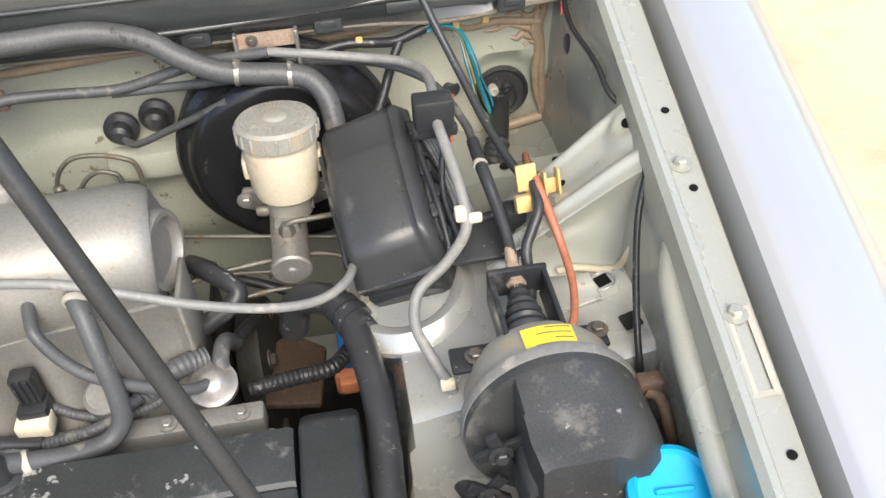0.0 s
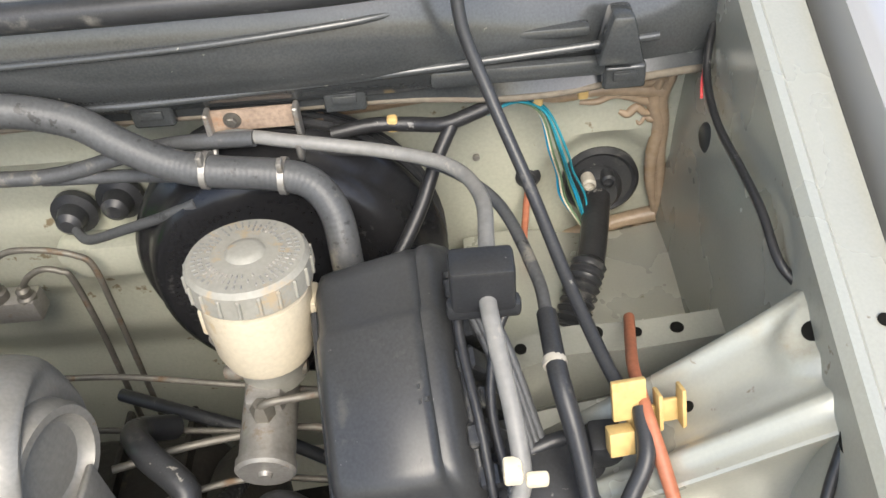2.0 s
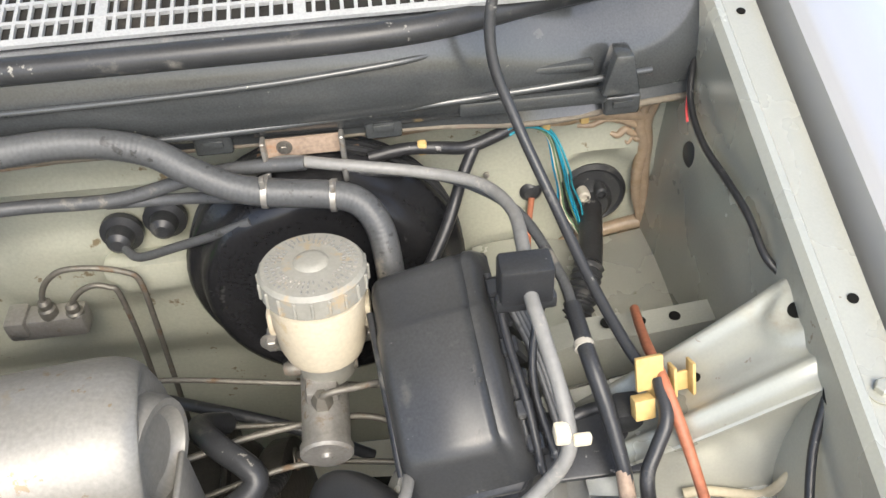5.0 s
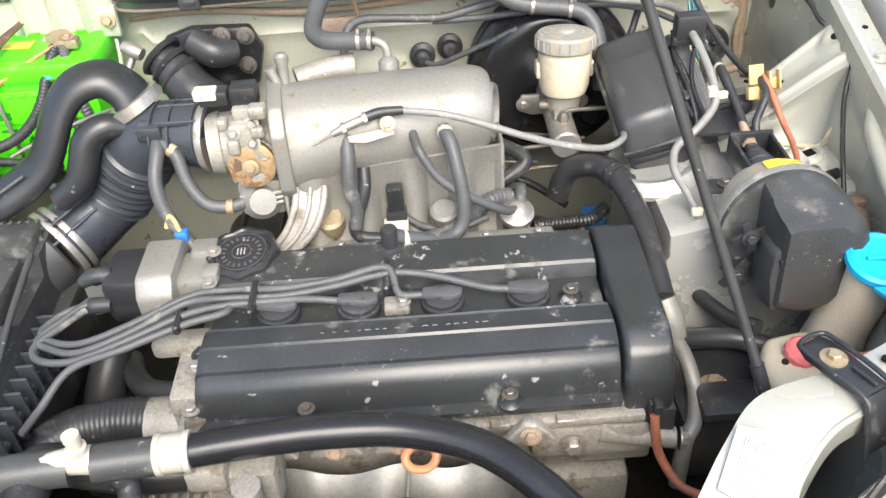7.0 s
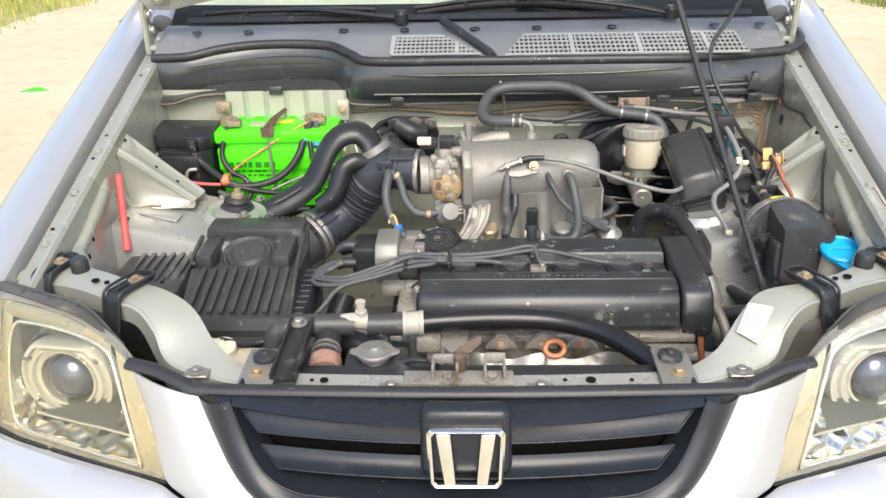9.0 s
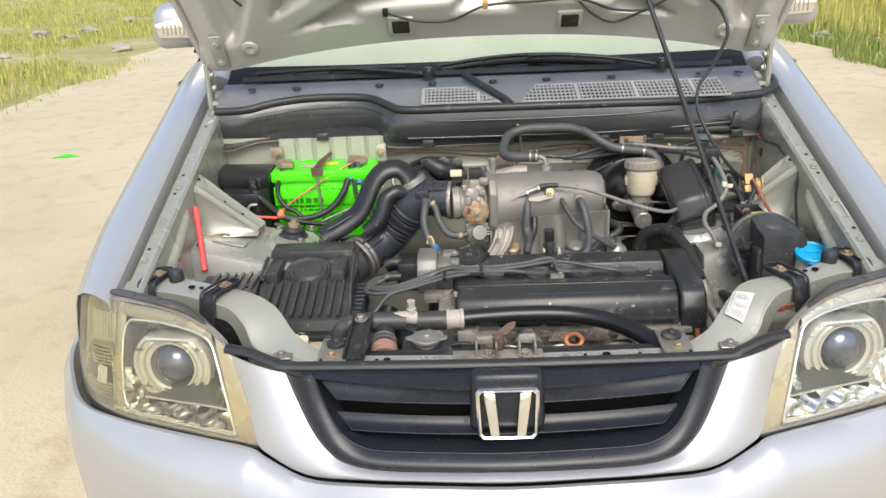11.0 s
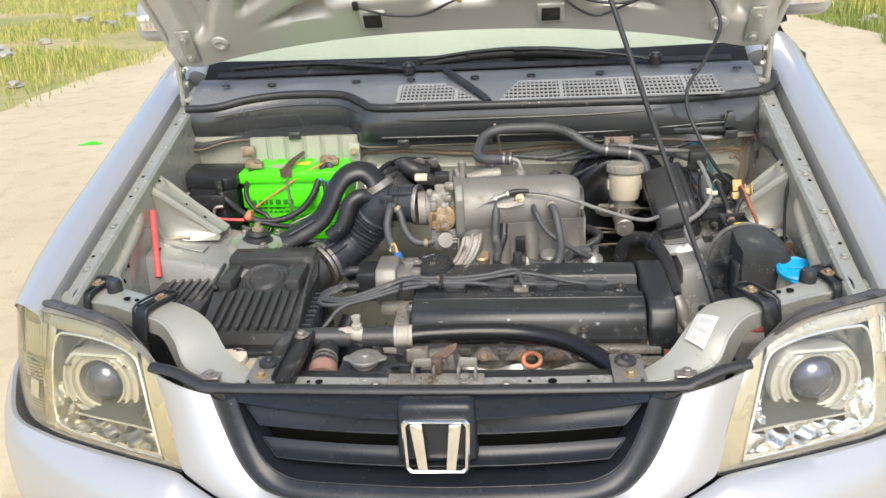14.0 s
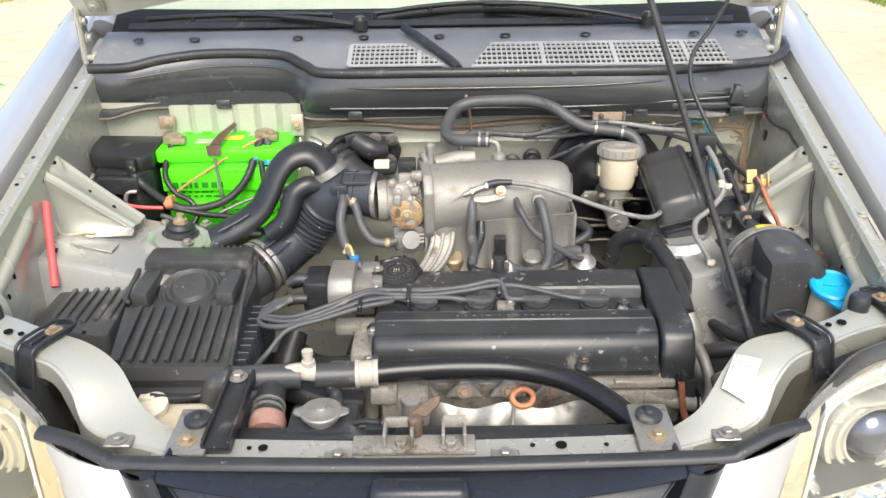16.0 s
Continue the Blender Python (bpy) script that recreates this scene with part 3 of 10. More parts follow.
# firewall, lower bulkhead and floor of the bay
def fire_y(x, z):
    """Depth of the firewall, with its pressings: a dish round the loom grommet, a sunk panel and a swage."""
    step = lambda e: max(0.0, min(1.0, e)) ** 2 * (3 - 2 * max(0.0, min(1.0, e)))
    y = 0.895 - 0.005 * math.sin((x + 0.7) * 6.4) + 0.02 * step((0.70 - z) / 0.07)
    d = math.hypot(x - 0.622, (z - 0.828) * 0.9)
    y += 0.010 * step((0.062 - d) / 0.018) - 0.004 * math.exp(-((d - 0.066) / 0.006) ** 2)
    d = math.hypot((x - 0.12) / 1.9, z - 0.80)
    y -= 0.007 * step((0.055 - d) / 0.015)
    return y - 0.004 * math.exp(-((z - 0.905) / 0.006) ** 2) * step((0.3 - abs(x)) / 0.05)


bm = nb()
sheet(bm, lambda u, v: Vector((-0.70 + 1.40 * u, fire_y(-0.70 + 1.40 * u, 0.42 + v * 0.56), 0.42 + v * (0.572 if u < 0.33 else 0.552))), 120, 60, 0.003)
part("firewall", bm, WALL, car, "pale grey-green painted firewall")
bm = nb()
sheet(bm, lambda u, v: Vector((-0.69 + 1.38 * u, -0.02 + 0.9 * v, 0.36 + 0.02 * math.sin(u * 23) * math.sin(v * 17))), 20, 16, 0.004)
part("undertray", bm, DARK, car, "dark oily undertray")
bm = nb()
sheet(bm, lambda u, v: Vector((-0.34 + 0.68 * u, -0.03, 0.30 + 0.40 * v)), 20, 8, 0.004)
part("radiator_panel", bm, DARK, car, "dark front panel behind the grille")


SEAM = surface("cream_seam_bead", (0.43, 0.38, 0.27), 0.5, 0, 0.2, 30.0, 200.0, 0.1)


def strut_tower(s):
    """A domed tower that stands off the inner wing."""
    def f(u, v):
        # u runs from the bay side to the wing, v from front to back
        x = 0.425 + 0.235 * u
        y = 0.40 + 0.31 * v
        top = 0.80 + 0.055 * u
        e = min(u / 0.10, v / 0.16, (1 - v) / 0.14, 1.0)
        drop = 0.0 if e >= 1 else 0.30 * (1 - e) ** 1.6
        return Vector((s * x, y, top - drop))
    bm = nb()
    sheet(bm, f, 40, 40, 0.002)
    return part("strut_tower", bm, TOWER, car, "bright silver suspension strut tower")


for s in (-1, 1):
    t = strut_tower(s)
    bm = nb()
    lathe(bm, [(0.0005, 0.005), (0.030, 0.005), (0.044, 0.003), (0.050, 0.008), (0.058, 0.009), (0.064, 0.004), (0.070, -0.004), (0.070, -0.010), (0.0005, -0.010)], along((s * 0.462, 0.588, 0.815), (-0.15 * s, 0, 1)), 36)
    part("strut_mount", bm, TOWER, t, "round strut mount with a raised rim")
    if s > 0:
        bm = nb()
        box(bm, (0, 0, 0), (0.013, 0.013, 0.0016), 0.0006, Matrix.Translation((0.637, 0.534, 0.8497)) @ pose(0, 0, 0, 0, -13, 12), 1)
        part("square_hole", bm, HOLE_SHADE, t)
        bm = nb()
        tube(bm, [(0.637 + 0.0102 * math.cos(k * math.pi / 4 + 0.99), 0.534 + 0.0102 * math.sin(k * math.pi / 4 + 0.99), 0.8497 + 0.0028 * math.cos(k * math.pi / 4 + 0.99)) for k in range(9)], 0.0013, 8, 3)
        part("pressed_rim", bm, TOWER, t)

# the brace from the tower to the wing: a channel with hemmed edges, a web under its front fold
for s in (-1, 1):
    bm = nb()
    a = mir(s, [(0.700, 0.642, 0.984), (0.686, 0.636, 0.976), (0.655, 0.628, 0.956), (0.60, 0.629, 0.905), (0.535, 0.632, 0.848)])
    b = mir(s, [(0.690, 0.556, 0.966), (0.680, 0.555, 0.961), (0.655, 0.555, 0.948), (0.60, 0.562, 0.902), (0.54, 0.573, 0.850)])
    A, B = spline(a, 10), spline(b, 10)

    def channel(u, v):
        """Across the brace: a rolled rear lip, a flat floor and a rounded bead before the fold."""
        k = u * (len(A) - 1)
        i = min(int(k), len(A) - 2)
        p, q = A[i].lerp(A[i + 1], k - i), B[i].lerp(B[i + 1], k - i)
        lip = 0.004 * math.exp(-((v - 0.06) / 0.06) ** 2) + 0.005 * math.exp(-((v - 0.80) / 0.07) ** 2) - 0.004 * math.exp(-((v - 0.4) / 0.2) ** 2)
        d = math.hypot((u - 0.37) / 0.14, (v - 0.34) / 0.26)
        dimple = 0.0065 * max(0.0, min(1.0, (1.15 - d) * 2.2))
        return p.lerp(q, v) + Vector((-s * 0.5, 0, 0.85)) * (lip + dimple)
    sheet(bm, channel, 40, 30, 0.002)
    strip(bm, a, [(x, y + 0.004, z - 0.022) for x, y, z in a], 20, 2)
    c = mir(s, [(0.692, 0.552, 0.915), (0.680, 0.551, 0.87), (0.655, 0.549, 0.846), (0.60, 0.556, 0.842), (0.54, 0.567, 0.838)])
    strip(bm, b, c, 30, 5, (0, 0.012, 0))
    brace = part("wing_brace", bm, BAY, car, "folded steel brace from tower to wing", sharp=55)
    bm = nb()
    tube(bm, mir(s, [(0.682, 0.548, 0.935), (0.674, 0.546, 0.90), (0.662, 0.543, 0.872), (0.654, 0.545, 0.852), (0.64, 0.547, 0.851), (0.615, 0.552, 0.853), (0.60, 0.553, 0.851)]), 0.0035, 8, 6)
    part("web_bead", bm, SEAM, brace, "bead of sealant along the web")
    # brace holes, each a disc with its inner shade put in as black
    for u, v, r in ((0.37, 0.34, 0.0055), (0.695, 0.38, 0.0033), (0.845, 0.38, 0.004)):
        bm = nb()
        n = (channel(u + 0.02, v) - channel(u - 0.02, v)).cross(channel(u, v + 0.02) - channel(u, v - 0.02))
        lathe(bm, [(0.0005, -0.001), (r, -0.001), (r, 0.0006), (0.0005, 0.0008)], along(channel(u, v), n * (1 if n.z > 0 else -1)), 18)
        part("hole", bm, HOLE_SHADE, brace)
    bm = nb()
    lathe(bm, [(0.0005, 0.002), (0.010, 0.002), (0.010, 0.004), (0.0005, 0.004)], along((s * 0.676, 0.546, 0.958), (-0.8 * s, -0.3, 0.6)), 16)
    part("cable_hole", bm, HOLE_SHADE, brace)
    # pressed tab on the tower ahead of the web
    bm = nb()
    box(bm, (0, 0, 0), (0.075, 0.034, 0.004), 0.0015, Matrix.Translation((s * 0.592, 0.527, 0.8425)) @ pose(0, 0, 0, 0, -12 * s, 4 * s))
    part("tab", bm, TOWER, brace)
    # square hole: a tile coloured dark for the shade in it
    bm = nb()
    box(bm, (0, 0, 0), (0.016, 0.016, 0.003), 0.001, Matrix.Translation((s * 0.645, 0.480, 0.8535)) @ pose(0, 0, 0, 0, -10 * s, 10))
    part("square_hole", bm, DARK, brace)

# ---- front end ----
ARM_BACK = {1: [(0.30, 0.025, 0.815), (0.347, 0.046, 0.836), (0.390, 0.095, 0.864), (0.427, 0.129, 0.881), (0.489, 0.146, 0.886), (0.55, 0.172, 0.887), (0.63, 0.220, 0.888), (0.695, 0.207, 0.886)],
            -1: [(0.30, 0.025, 0.815), (0.355, 0.058, 0.838), (0.396, 0.104, 0.869), (0.445, 0.136, 0.884), (0.519, 0.170, 0.887), (0.57, 0.198, 0.887), (0.628, 0.222, 0.888), (0.695, 0.207, 0.886)]}
ARM_FRONT = [(0.30, -0.008, 0.812), (0.410, 0.028, 0.822), (0.445, 0.066, 0.856), (0.473, 0.090, 0.875), (0.513, 0.110, 0.880), (0.60, 0.156, 0.881), (0.695, 0.178, 0.882)]


def core_arm(s):
    a, b = mir(s, ARM_BACK[s]), mir(s, ARM_FRONT)
    c = mir(s, [(x + 0.006, y + 0.006, z - (0.05 if x < 0.46 else 0.03)) for x, y, z in ARM_FRONT])
    bm = nb()
    strip(bm, a, b, 50, 5, (0, 0, 0.004))
    strip(bm, b, c, 50, 2)
    d = [(x, y + 0.006, z - 0.035) for x, y, z in a]
    strip(bm, a, d, 50, 2)
    tube(bm, [(x, y + 0.002, z - 0.001) for x, y, z in b], 0.003, 8, 6)
    return part("core_support_arm", bm, BAY, car, "silver front panel arm beside the headlamp")


for s in (-1, 1):
    core_arm(s)
bm = nb()
sheet(bm, lambda u, v: Vector((-0.33 + 0.66 * u, -0.035 + 0.065 * v - 0.012 * (1 - (2 * u - 1) ** 2), 0.812)), 30, 4, 0.003)
core = part("core_support", bm, TOWER, car, "silver upper radiator support")


def grille_edge():
    """Half of the grille frame's outer outline, from the top corner to the bottom middle."""
    return [(0.358, -0.035, 0.815), (0.339, -0.055, 0.775), (0.314, -0.080, 0.732), (0.288, -0.100, 0.707), (0.257, -0.115, 0.693), (0.20, -0.126, 0.687), (0.101, -0.134, 0.687), (0.0, -0.138, 0.688)]


def whole(half):
    return [(-x, y, z) for x, y, z in half] + [p for p in reversed(half)][1:]


inner = whole(grille_edge())
outer = whole([(0.452, -0.008, 0.836), (0.435, -0.03, 0.785), (0.412, -0.066, 0.712), (0.390, -0.080, 0.690), (0.322, -0.110, 0.670), (0.23, -0.131, 0.673), (0.145, -0.142, 0.676), (0.0, -0.150, 0.676)])
bm = nb()
strip(bm, inner, outer, 90, 6, (0, -0.012, 0.004), 0.003)
part("grille_surround", bm, SILVER, car, "silver grille surround")

bm = nb()
op = whole([(0.308, -0.060, 0.826), (0.294, -0.072, 0.787), (0.277, -0.087, 0.754), (0.258, -0.097, 0.732), (0.232, -0.105, 0.719), (0.195, -0.111, 0.714), (0.095, -0.118, 0.713), (0.0, -0.122, 0.713)])
strip(bm, op, inner, 90, 6, (0, -0.012, 0.0), 0.004)
strip(bm, op, [(x * 0.98, y + 0.05, z + 0.002) for x, y, z in op], 90, 2, thick=0.003)
grille = part("grille", bm, GRILLE, car, "dark grey plastic radiator grille")
bm = nb()
tube(bm, [(x, y - 0.002, z) for x, y, z in op], 0.0016, 6, 6)
part("opening_lip", bm, GRILLE, grille)


def slat(top, low, wide, narrow, y_top, y_low):
    """A slat with a broad face that slopes forward, a thin lip, an underside and mitred ends."""
    def bow(x):
        return 0.030 * (1 - (x / 0.30) ** 2)

    def f(u, v):
        if v < 0.7:
            k = v / 0.7
            half = wide + (narrow - wide) * k
            x = (2 * u - 1) * half
            return Vector((x, y_top + (y_low - y_top) * k - bow(x) + 0.003 * math.sin(math.pi * k), top + (low - top) * k - 0.002 * math.sin(math.pi * k)))
        k = (v - 0.7) / 0.3
        x = (2 * u - 1) * narrow
        return Vector((x, y_low - bow(x) + 0.055 * max(0.0, k - 0.15), low - 0.004 * min(1.0, k / 0.15)))
    bm = nb()
    sheet(bm, f, 40, 20, 0.002)
    for e in (-1, 1):
        A, B = Vector((e * wide, y_top - bow(wide), top)), Vector((e * narrow, y_low - bow(narrow), low))
        C, D = Vector((e * (wide + 0.006), y_top - bow(wide) + 0.03, top - 0.002)), Vector((e * (narrow + 0.012), y_low - bow(narrow) + 0.04, low - 0.004))
        sheet(bm, lambda u, v: A.lerp(B, v).lerp(C.lerp(D, v), u), 3, 4, 0.002)
    sl = part("slat", bm, GRILLE, grille, sharp=35)
    bm = nb()
    tube(bm, [(narrow * k / 8, y_low - bow(narrow * k / 8) - 0.001, low - 0.001) for k in range(-8, 9)], 0.0014, 4, 6)
    part("slat_lip", bm, GRILLE, sl)


slat(0.818, 0.792, 0.302, 0.270, -0.050, -0.072)
slat(0.756, 0.739, 0.276, 0.248, -0.054, -0.076)
# sheet behind the slats, coloured near-black so the gaps read as deep shade
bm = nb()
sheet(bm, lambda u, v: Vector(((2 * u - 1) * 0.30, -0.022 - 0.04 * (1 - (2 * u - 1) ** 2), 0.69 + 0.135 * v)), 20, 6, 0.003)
part("gap_shade_backing", bm, HOLE_SHADE, grille)
# top edge of the grille moulding and the rubber seal on it
bm = nb()
sheet(bm, lambda u, v: Vector(((2 * u - 1) * (0.345 - 0.02 * v), -0.022 - 0.050 * (1 - (2 * u - 1) ** 2) * (0.6 + 0.4 * v) - 0.035 * v, 0.826 + 0.006 * v - 0.012 * v * v)), 50, 8, 0.004)
part("top_moulding", bm, GRILLE, grille)
bm = nb()
tube(bm, [(-0.46, 0.0, 0.845), (-0.42, -0.012, 0.842), (-0.375, -0.03, 0.832), (-0.35, -0.036, 0.828), (-0.2, -0.045, 0.830), (0, -0.05, 0.831), (0.2, -0.045, 0.830), (0.35, -0.036, 0.828), (0.375, -0.03, 0.832), (0.42, -0.012, 0.842), (0.46, 0.0, 0.845)], 0.011, 10, 8, flat=0.7)
part("bonnet_seal", bm, RUBBER, car, "black rubber bonnet seal")
# badge carrier and badge
bm = nb()
box(bm, (0, -0.096, 0.797), (0.118, 0.04, 0.098), 0.012, seg=3, taper=(0.95, 0.8))
badge_back = part("badge_carrier", bm, GRILLE, grille)
mb = Matrix.Translation((0, -0.120, 0.783)) @ pose(0, 0, 0, 82, 0, 0)
ring_o = [(-0.040, -0.041), (0.040, -0.041), (0.046, -0.034), (0.049, 0.036), (0.044, 0.042), (-0.044, 0.042), (-0.049, 0.036), (-0.046, -0.034)]
bm = nb()
lo = [[mb @ Vector((x * k, y * k, h)) for x, y in ring_o] for k, h in ((1.0, 0.0), (1.0, 0.005), (0.95, 0.008), (0.88, 0.006), (0.87, 0.0), (1.0, 0.0))]
rings(bm, lo, cap=False)
for sx in (-1, 1):
    prism(bm, [(sx * 0.013, -0.035), (sx * 0.027, -0.035), (sx * 0.037, 0.036), (sx * 0.019, 0.036)], 0.0, 0.008, mb, 0.0015)
part("badge", bm, CHROME, grille, "chrome badge in a rounded frame")

# bumper
btop = whole([(0.892, 0.42, 0.715), (0.866, 0.28, 0.712), (0.824, 0.178, 0.705), (0.765, 0.084, 0.698), (0.68, 0.030, 0.698), (0.60, -0.004, 0.698), (0.52, -0.034, 0.698), (0.45, -0.059, 0.698), (0.415, -0.072, 0.696), (0.392, -0.083, 0.686), (0.322, -0.113, 0.666), (0.23, -0.134, 0.669), (0.145, -0.145, 0.672), (0.0, -0.153, 0.672)])


def bumper_row(k):
    out = []
    for x, y, z in btop:
        g = [(0, 0, 0), (0.006, 0.012, 0.003), (0.02, 0.04, -0.02), (0.026, 0.058, -0.06), (0.026, 0.060, -0.12), (0.02, 0.055, -0.24), (0.0, 0.04, -0.36)][k]
        r = math.hypot(x, 0.75)
        out.append((x + math.copysign(g[0], x) * min(1, abs(x) / 0.5), y - g[1] * (1.0 - 0.9 * max(0.0, abs(x) - 0.55) / 0.31), z + g[2]))
    return out


BROWS = [spline(bumper_row(k), 8) for k in range(7)]


def bumper_at(u, v):
    i = min(int(v * 6), 5)
    t = v * 6 - i
    q = u * (len(BROWS[0]) - 1)
    k = min(int(q), len(BROWS[0]) - 2)
    return BROWS[i][k].lerp(BROWS[i][k + 1], q - k).lerp(BROWS[i + 1][k].lerp(BROWS[i + 1][k + 1], q - k), t)


bm = nb()
sheet(bm, bumper_at, 140, 12, 0.003)
part("bumper", bm, SILVER, car, "silver front bumper", sharp=50)


LENS_TOP = [(0.452, -0.008, 0.838), (0.478, 0.008, 0.862), (0.52, 0.03, 0.882), (0.58, 0.058, 0.893), (0.65, 0.085, 0.896), (0.715, 0.115, 0.893), (0.768, 0.165, 0.885), (0.800, 0.235, 0.868)]
LENS_FOOT = [(0.408, -0.070, 0.697), (0.45, -0.055, 0.697), (0.52, -0.03, 0.697), (0.60, 0.0, 0.697), (0.68, 0.035, 0.697), (0.755, 0.09, 0.697), (0.812, 0.175, 0.703), (0.845, 0.255, 0.712)]
CELL = [(0.086, 0.05), (0.100, 0.40), (0.115, 0.68), (0.130, 0.86), (0.155, 0.905), (0.22, 0.905), (0.325, 0.892), (0.45, 0.878), (0.505, 0.865), (0.530, 0.82), (0.540, 0.70), (0.537, 0.50), (0.522, 0.24), (0.505, 0.12), (0.48, 0.075), (0.40, 0.055), (0.2, 0.045)]


def by_length(line):
    P = spline(line, 10)
    d = [0.0]
    for p, q in zip(P, P[1:]):
        d.append(d[-1] + (q - p).length)
    return P, [x / d[-1] for x in d]


LT, LF = by_length(LENS_TOP), by_length(LENS_FOOT)


def on_line(line, f):
    P, d = line
    f = min(max(f, 0.0), 1.0)
    i = 0
    while i < len(d) - 2 and d[i + 1] < f:
        i += 1
    return P[i].lerp(P[i + 1], (f - d[i]) / (d[i + 1] - d[i]))


def lens_skin(f, v):
    return on_line(LF, f).lerp(on_line(LT, f), v) + Vector((-0.004, -0.012, 0)) * (4 * v * (1 - v))


def lamp_place(s, f, v, deep):
    """A place in a headlamp: f along its lens, v up it, deep behind it."""
    p = lens_skin(f, v)
    du = lens_skin(min(1.0, f + 0.02), v) - lens_skin(max(0.0, f - 0.02), v)
    dv = lens_skin(f, v + 0.02) - lens_skin(f, v - 0.02)
    n = du.cross(dv).normalized()
    if n.y < 0:
        n = -n
    q = p + n * deep
    return Vector((s * q.x, q.y, q.z))


def cell_at(a, k=1.0):
    """The main cell's outline at angle a about its middle, k times as large."""
    c, d = Vector((0.318, 0.46)), Vector((0.46 * math.cos(a), math.sin(a)))
    best = 0.01
    for i in range(len(CELL)):
        p, q = Vector(CELL[i]) - c, Vector(CELL[(i + 1) % len(CELL)]) - c
        e = q - p
        den = d.x * e.y - d.y * e.x
        if abs(den) > 1e-9:
            t, w = (p.x * e.y - p.y * e.x) / den, (p.x * d.y - p.y * d.x) / den
            if t > 0 and -1e-6 <= w <= 1 + 1e-6:
                best = t
    return c + d * best * k


def headlight(s):
    back = lambda L, dy, k: [(x * k + s * 0.6 * (1 - k), y + dy, 0.79 + (z - 0.79) * k) for x, y, z in mir(s, L)]
    bez, dull, warm = (BEZELY, FACETY, LENSY) if s < 0 else (BEZEL, FACET, LENS)
    P = lambda f, v, d: lamp_place(s, f, v, d)
    bm = nb()
    strip(bm, back(LENS_TOP, 0.006, 0.99), back(LENS_TOP, 0.022, 0.985), 30, 2, thick=0.002)
    strip(bm, back(LENS_FOOT, 0.006, 0.99), back(LENS_FOOT, 0.10, 0.96), 30, 2, thick=0.002)
    hl = part("headlight", bm, LAMPTOP, car, "yellowed headlamp" if s < 0 else "clear headlamp with a bluish projector")
    bm = nb()
    sheet(bm, lambda u, v: P(u, v, 0.0), 44, 14, 0.0025)
    part("lens", bm, warm, hl, "hazy yellowed plastic lens" if s < 0 else "clear plastic lens", shadow=False)
    bm = nb()
    tube(bm, [P(0.8 * k / 20, 0.004, -0.0005) for k in range(21)], 0.0016, 3, 6)
    part("lens_foot_seal", bm, BLACK, hl, "dark seal under the lens")
    n = 72
    ang = [2 * math.pi * k / n for k in range(n)]

    def loop(deep, k=1.0, wave=0.0):
        out = []
        for a in ang:
            q = cell_at(a, k)
            out.append(P(q.x, q.y, deep + wave * (abs((a * 3.5 / math.pi + 0.2) % 1.0 - 0.5) - 0.25)))
        return out
    # bezel strips round the main cell: inner end, top, foot and the post before the indicator
    for name, f0, f1, v0, v1, mt in (("inner_bezel", 0.004, 0.135, 0.01, 0.99, BEZELTAN), ("top_bezel", 0.125, 0.56, 0.885, 0.99, bez), ("foot_bezel", 0.085, 0.56, 0.01, 0.075, BEZELTAN), ("bezel_post", 0.505, 0.60, 0.01, 0.99, bez)):
        bm = nb()
        if name == "inner_bezel":
            sheet(bm, lambda u, v: P(f0 + (0.083 + 0.034 * v - f0) * u, v0 + (v1 - v0) * v, 0.007 + 0.006 * u), 8, 16, 0.0015)
        elif name == "bezel_post":
            sheet(bm, lambda u, v: P(0.505 + 0.035 * min(1.0, v * 2.5) + (0.575 - 0.505 - 0.02 * v) * u, v0 + (v1 - v0) * v, 0.013 - 0.004 * math.sin(math.pi * u)), 8, 16, 0.0015)
        else:
            sheet(bm, lambda u, v: P(f0 + (f1 - f0) * u, v0 + (v1 - v0) * v, 0.012 - 0.004 * math.sin(math.pi * v)), 24, 5, 0.0015)
        part(name, bm, mt, hl, "tan-stained bezel" if mt is BEZELTAN else "")
    bm = nb()
    tube(bm, loop(0.010) + loop(0.010)[:1], 0.0026, 6, 2)
    part("cell_frame", bm, REFL, hl, "bright frame of the main cell")
    bm = nb()
    rings(bm, [loop(0.011), loop(0.030, 0.975), loop(0.056, 0.95)], cap=False)
    part("cell_wall", bm, REFL, hl)
    bm = nb()
    rings(bm, [loop(0.052, 0.96, 0.010), loop(0.062, 0.88, 0.014), loop(0.066, 0.76, 0.012), loop(0.060, 0.64, 0.012), loop(0.068, 0.5, 0.010), loop(0.066, 0.02)], cap=True)
    part("bowl", bm, FACETY, hl, "faceted reflector bowl", sharp=12)
    # projector and its flat-topped bright ring
    c = Vector((s * 0.572, 0.041, 0.793))
    m = along(c, Vector((s * 0.16, -1, 0.08)))
    turn = m.to_3x3()
    side, rise = turn.inverted() @ Vector((1, 0, 0)), turn.inverted() @ Vector((0, 0, 1))
    side, rise = side.to_2d().normalized(), rise.to_2d().normalized()

    def outline(r, square, h):
        """A loop round the projector: a circle, or with square = 1 one cut flat above and below."""
        out = []
        for a in ang:
            x, y = math.cos(a) * r * (1 + 0.05 * square), math.sin(a) * r
            lim = r * (1 - 0.22 * square)
            y = max(-lim, min(lim, y))
            q = side * x + rise * y
            out.append(m @ Vector((q.x, q.y, h)))
        return out
    bm = nb()
    rings(bm, [outline(0.076, 0.0, -0.030), outline(0.077, 0.0, -0.012), outline(0.0745, 0.0, -0.008), outline(0.071, 0.3, -0.014), outline(0.069, 0.6, -0.03)], cap=False)
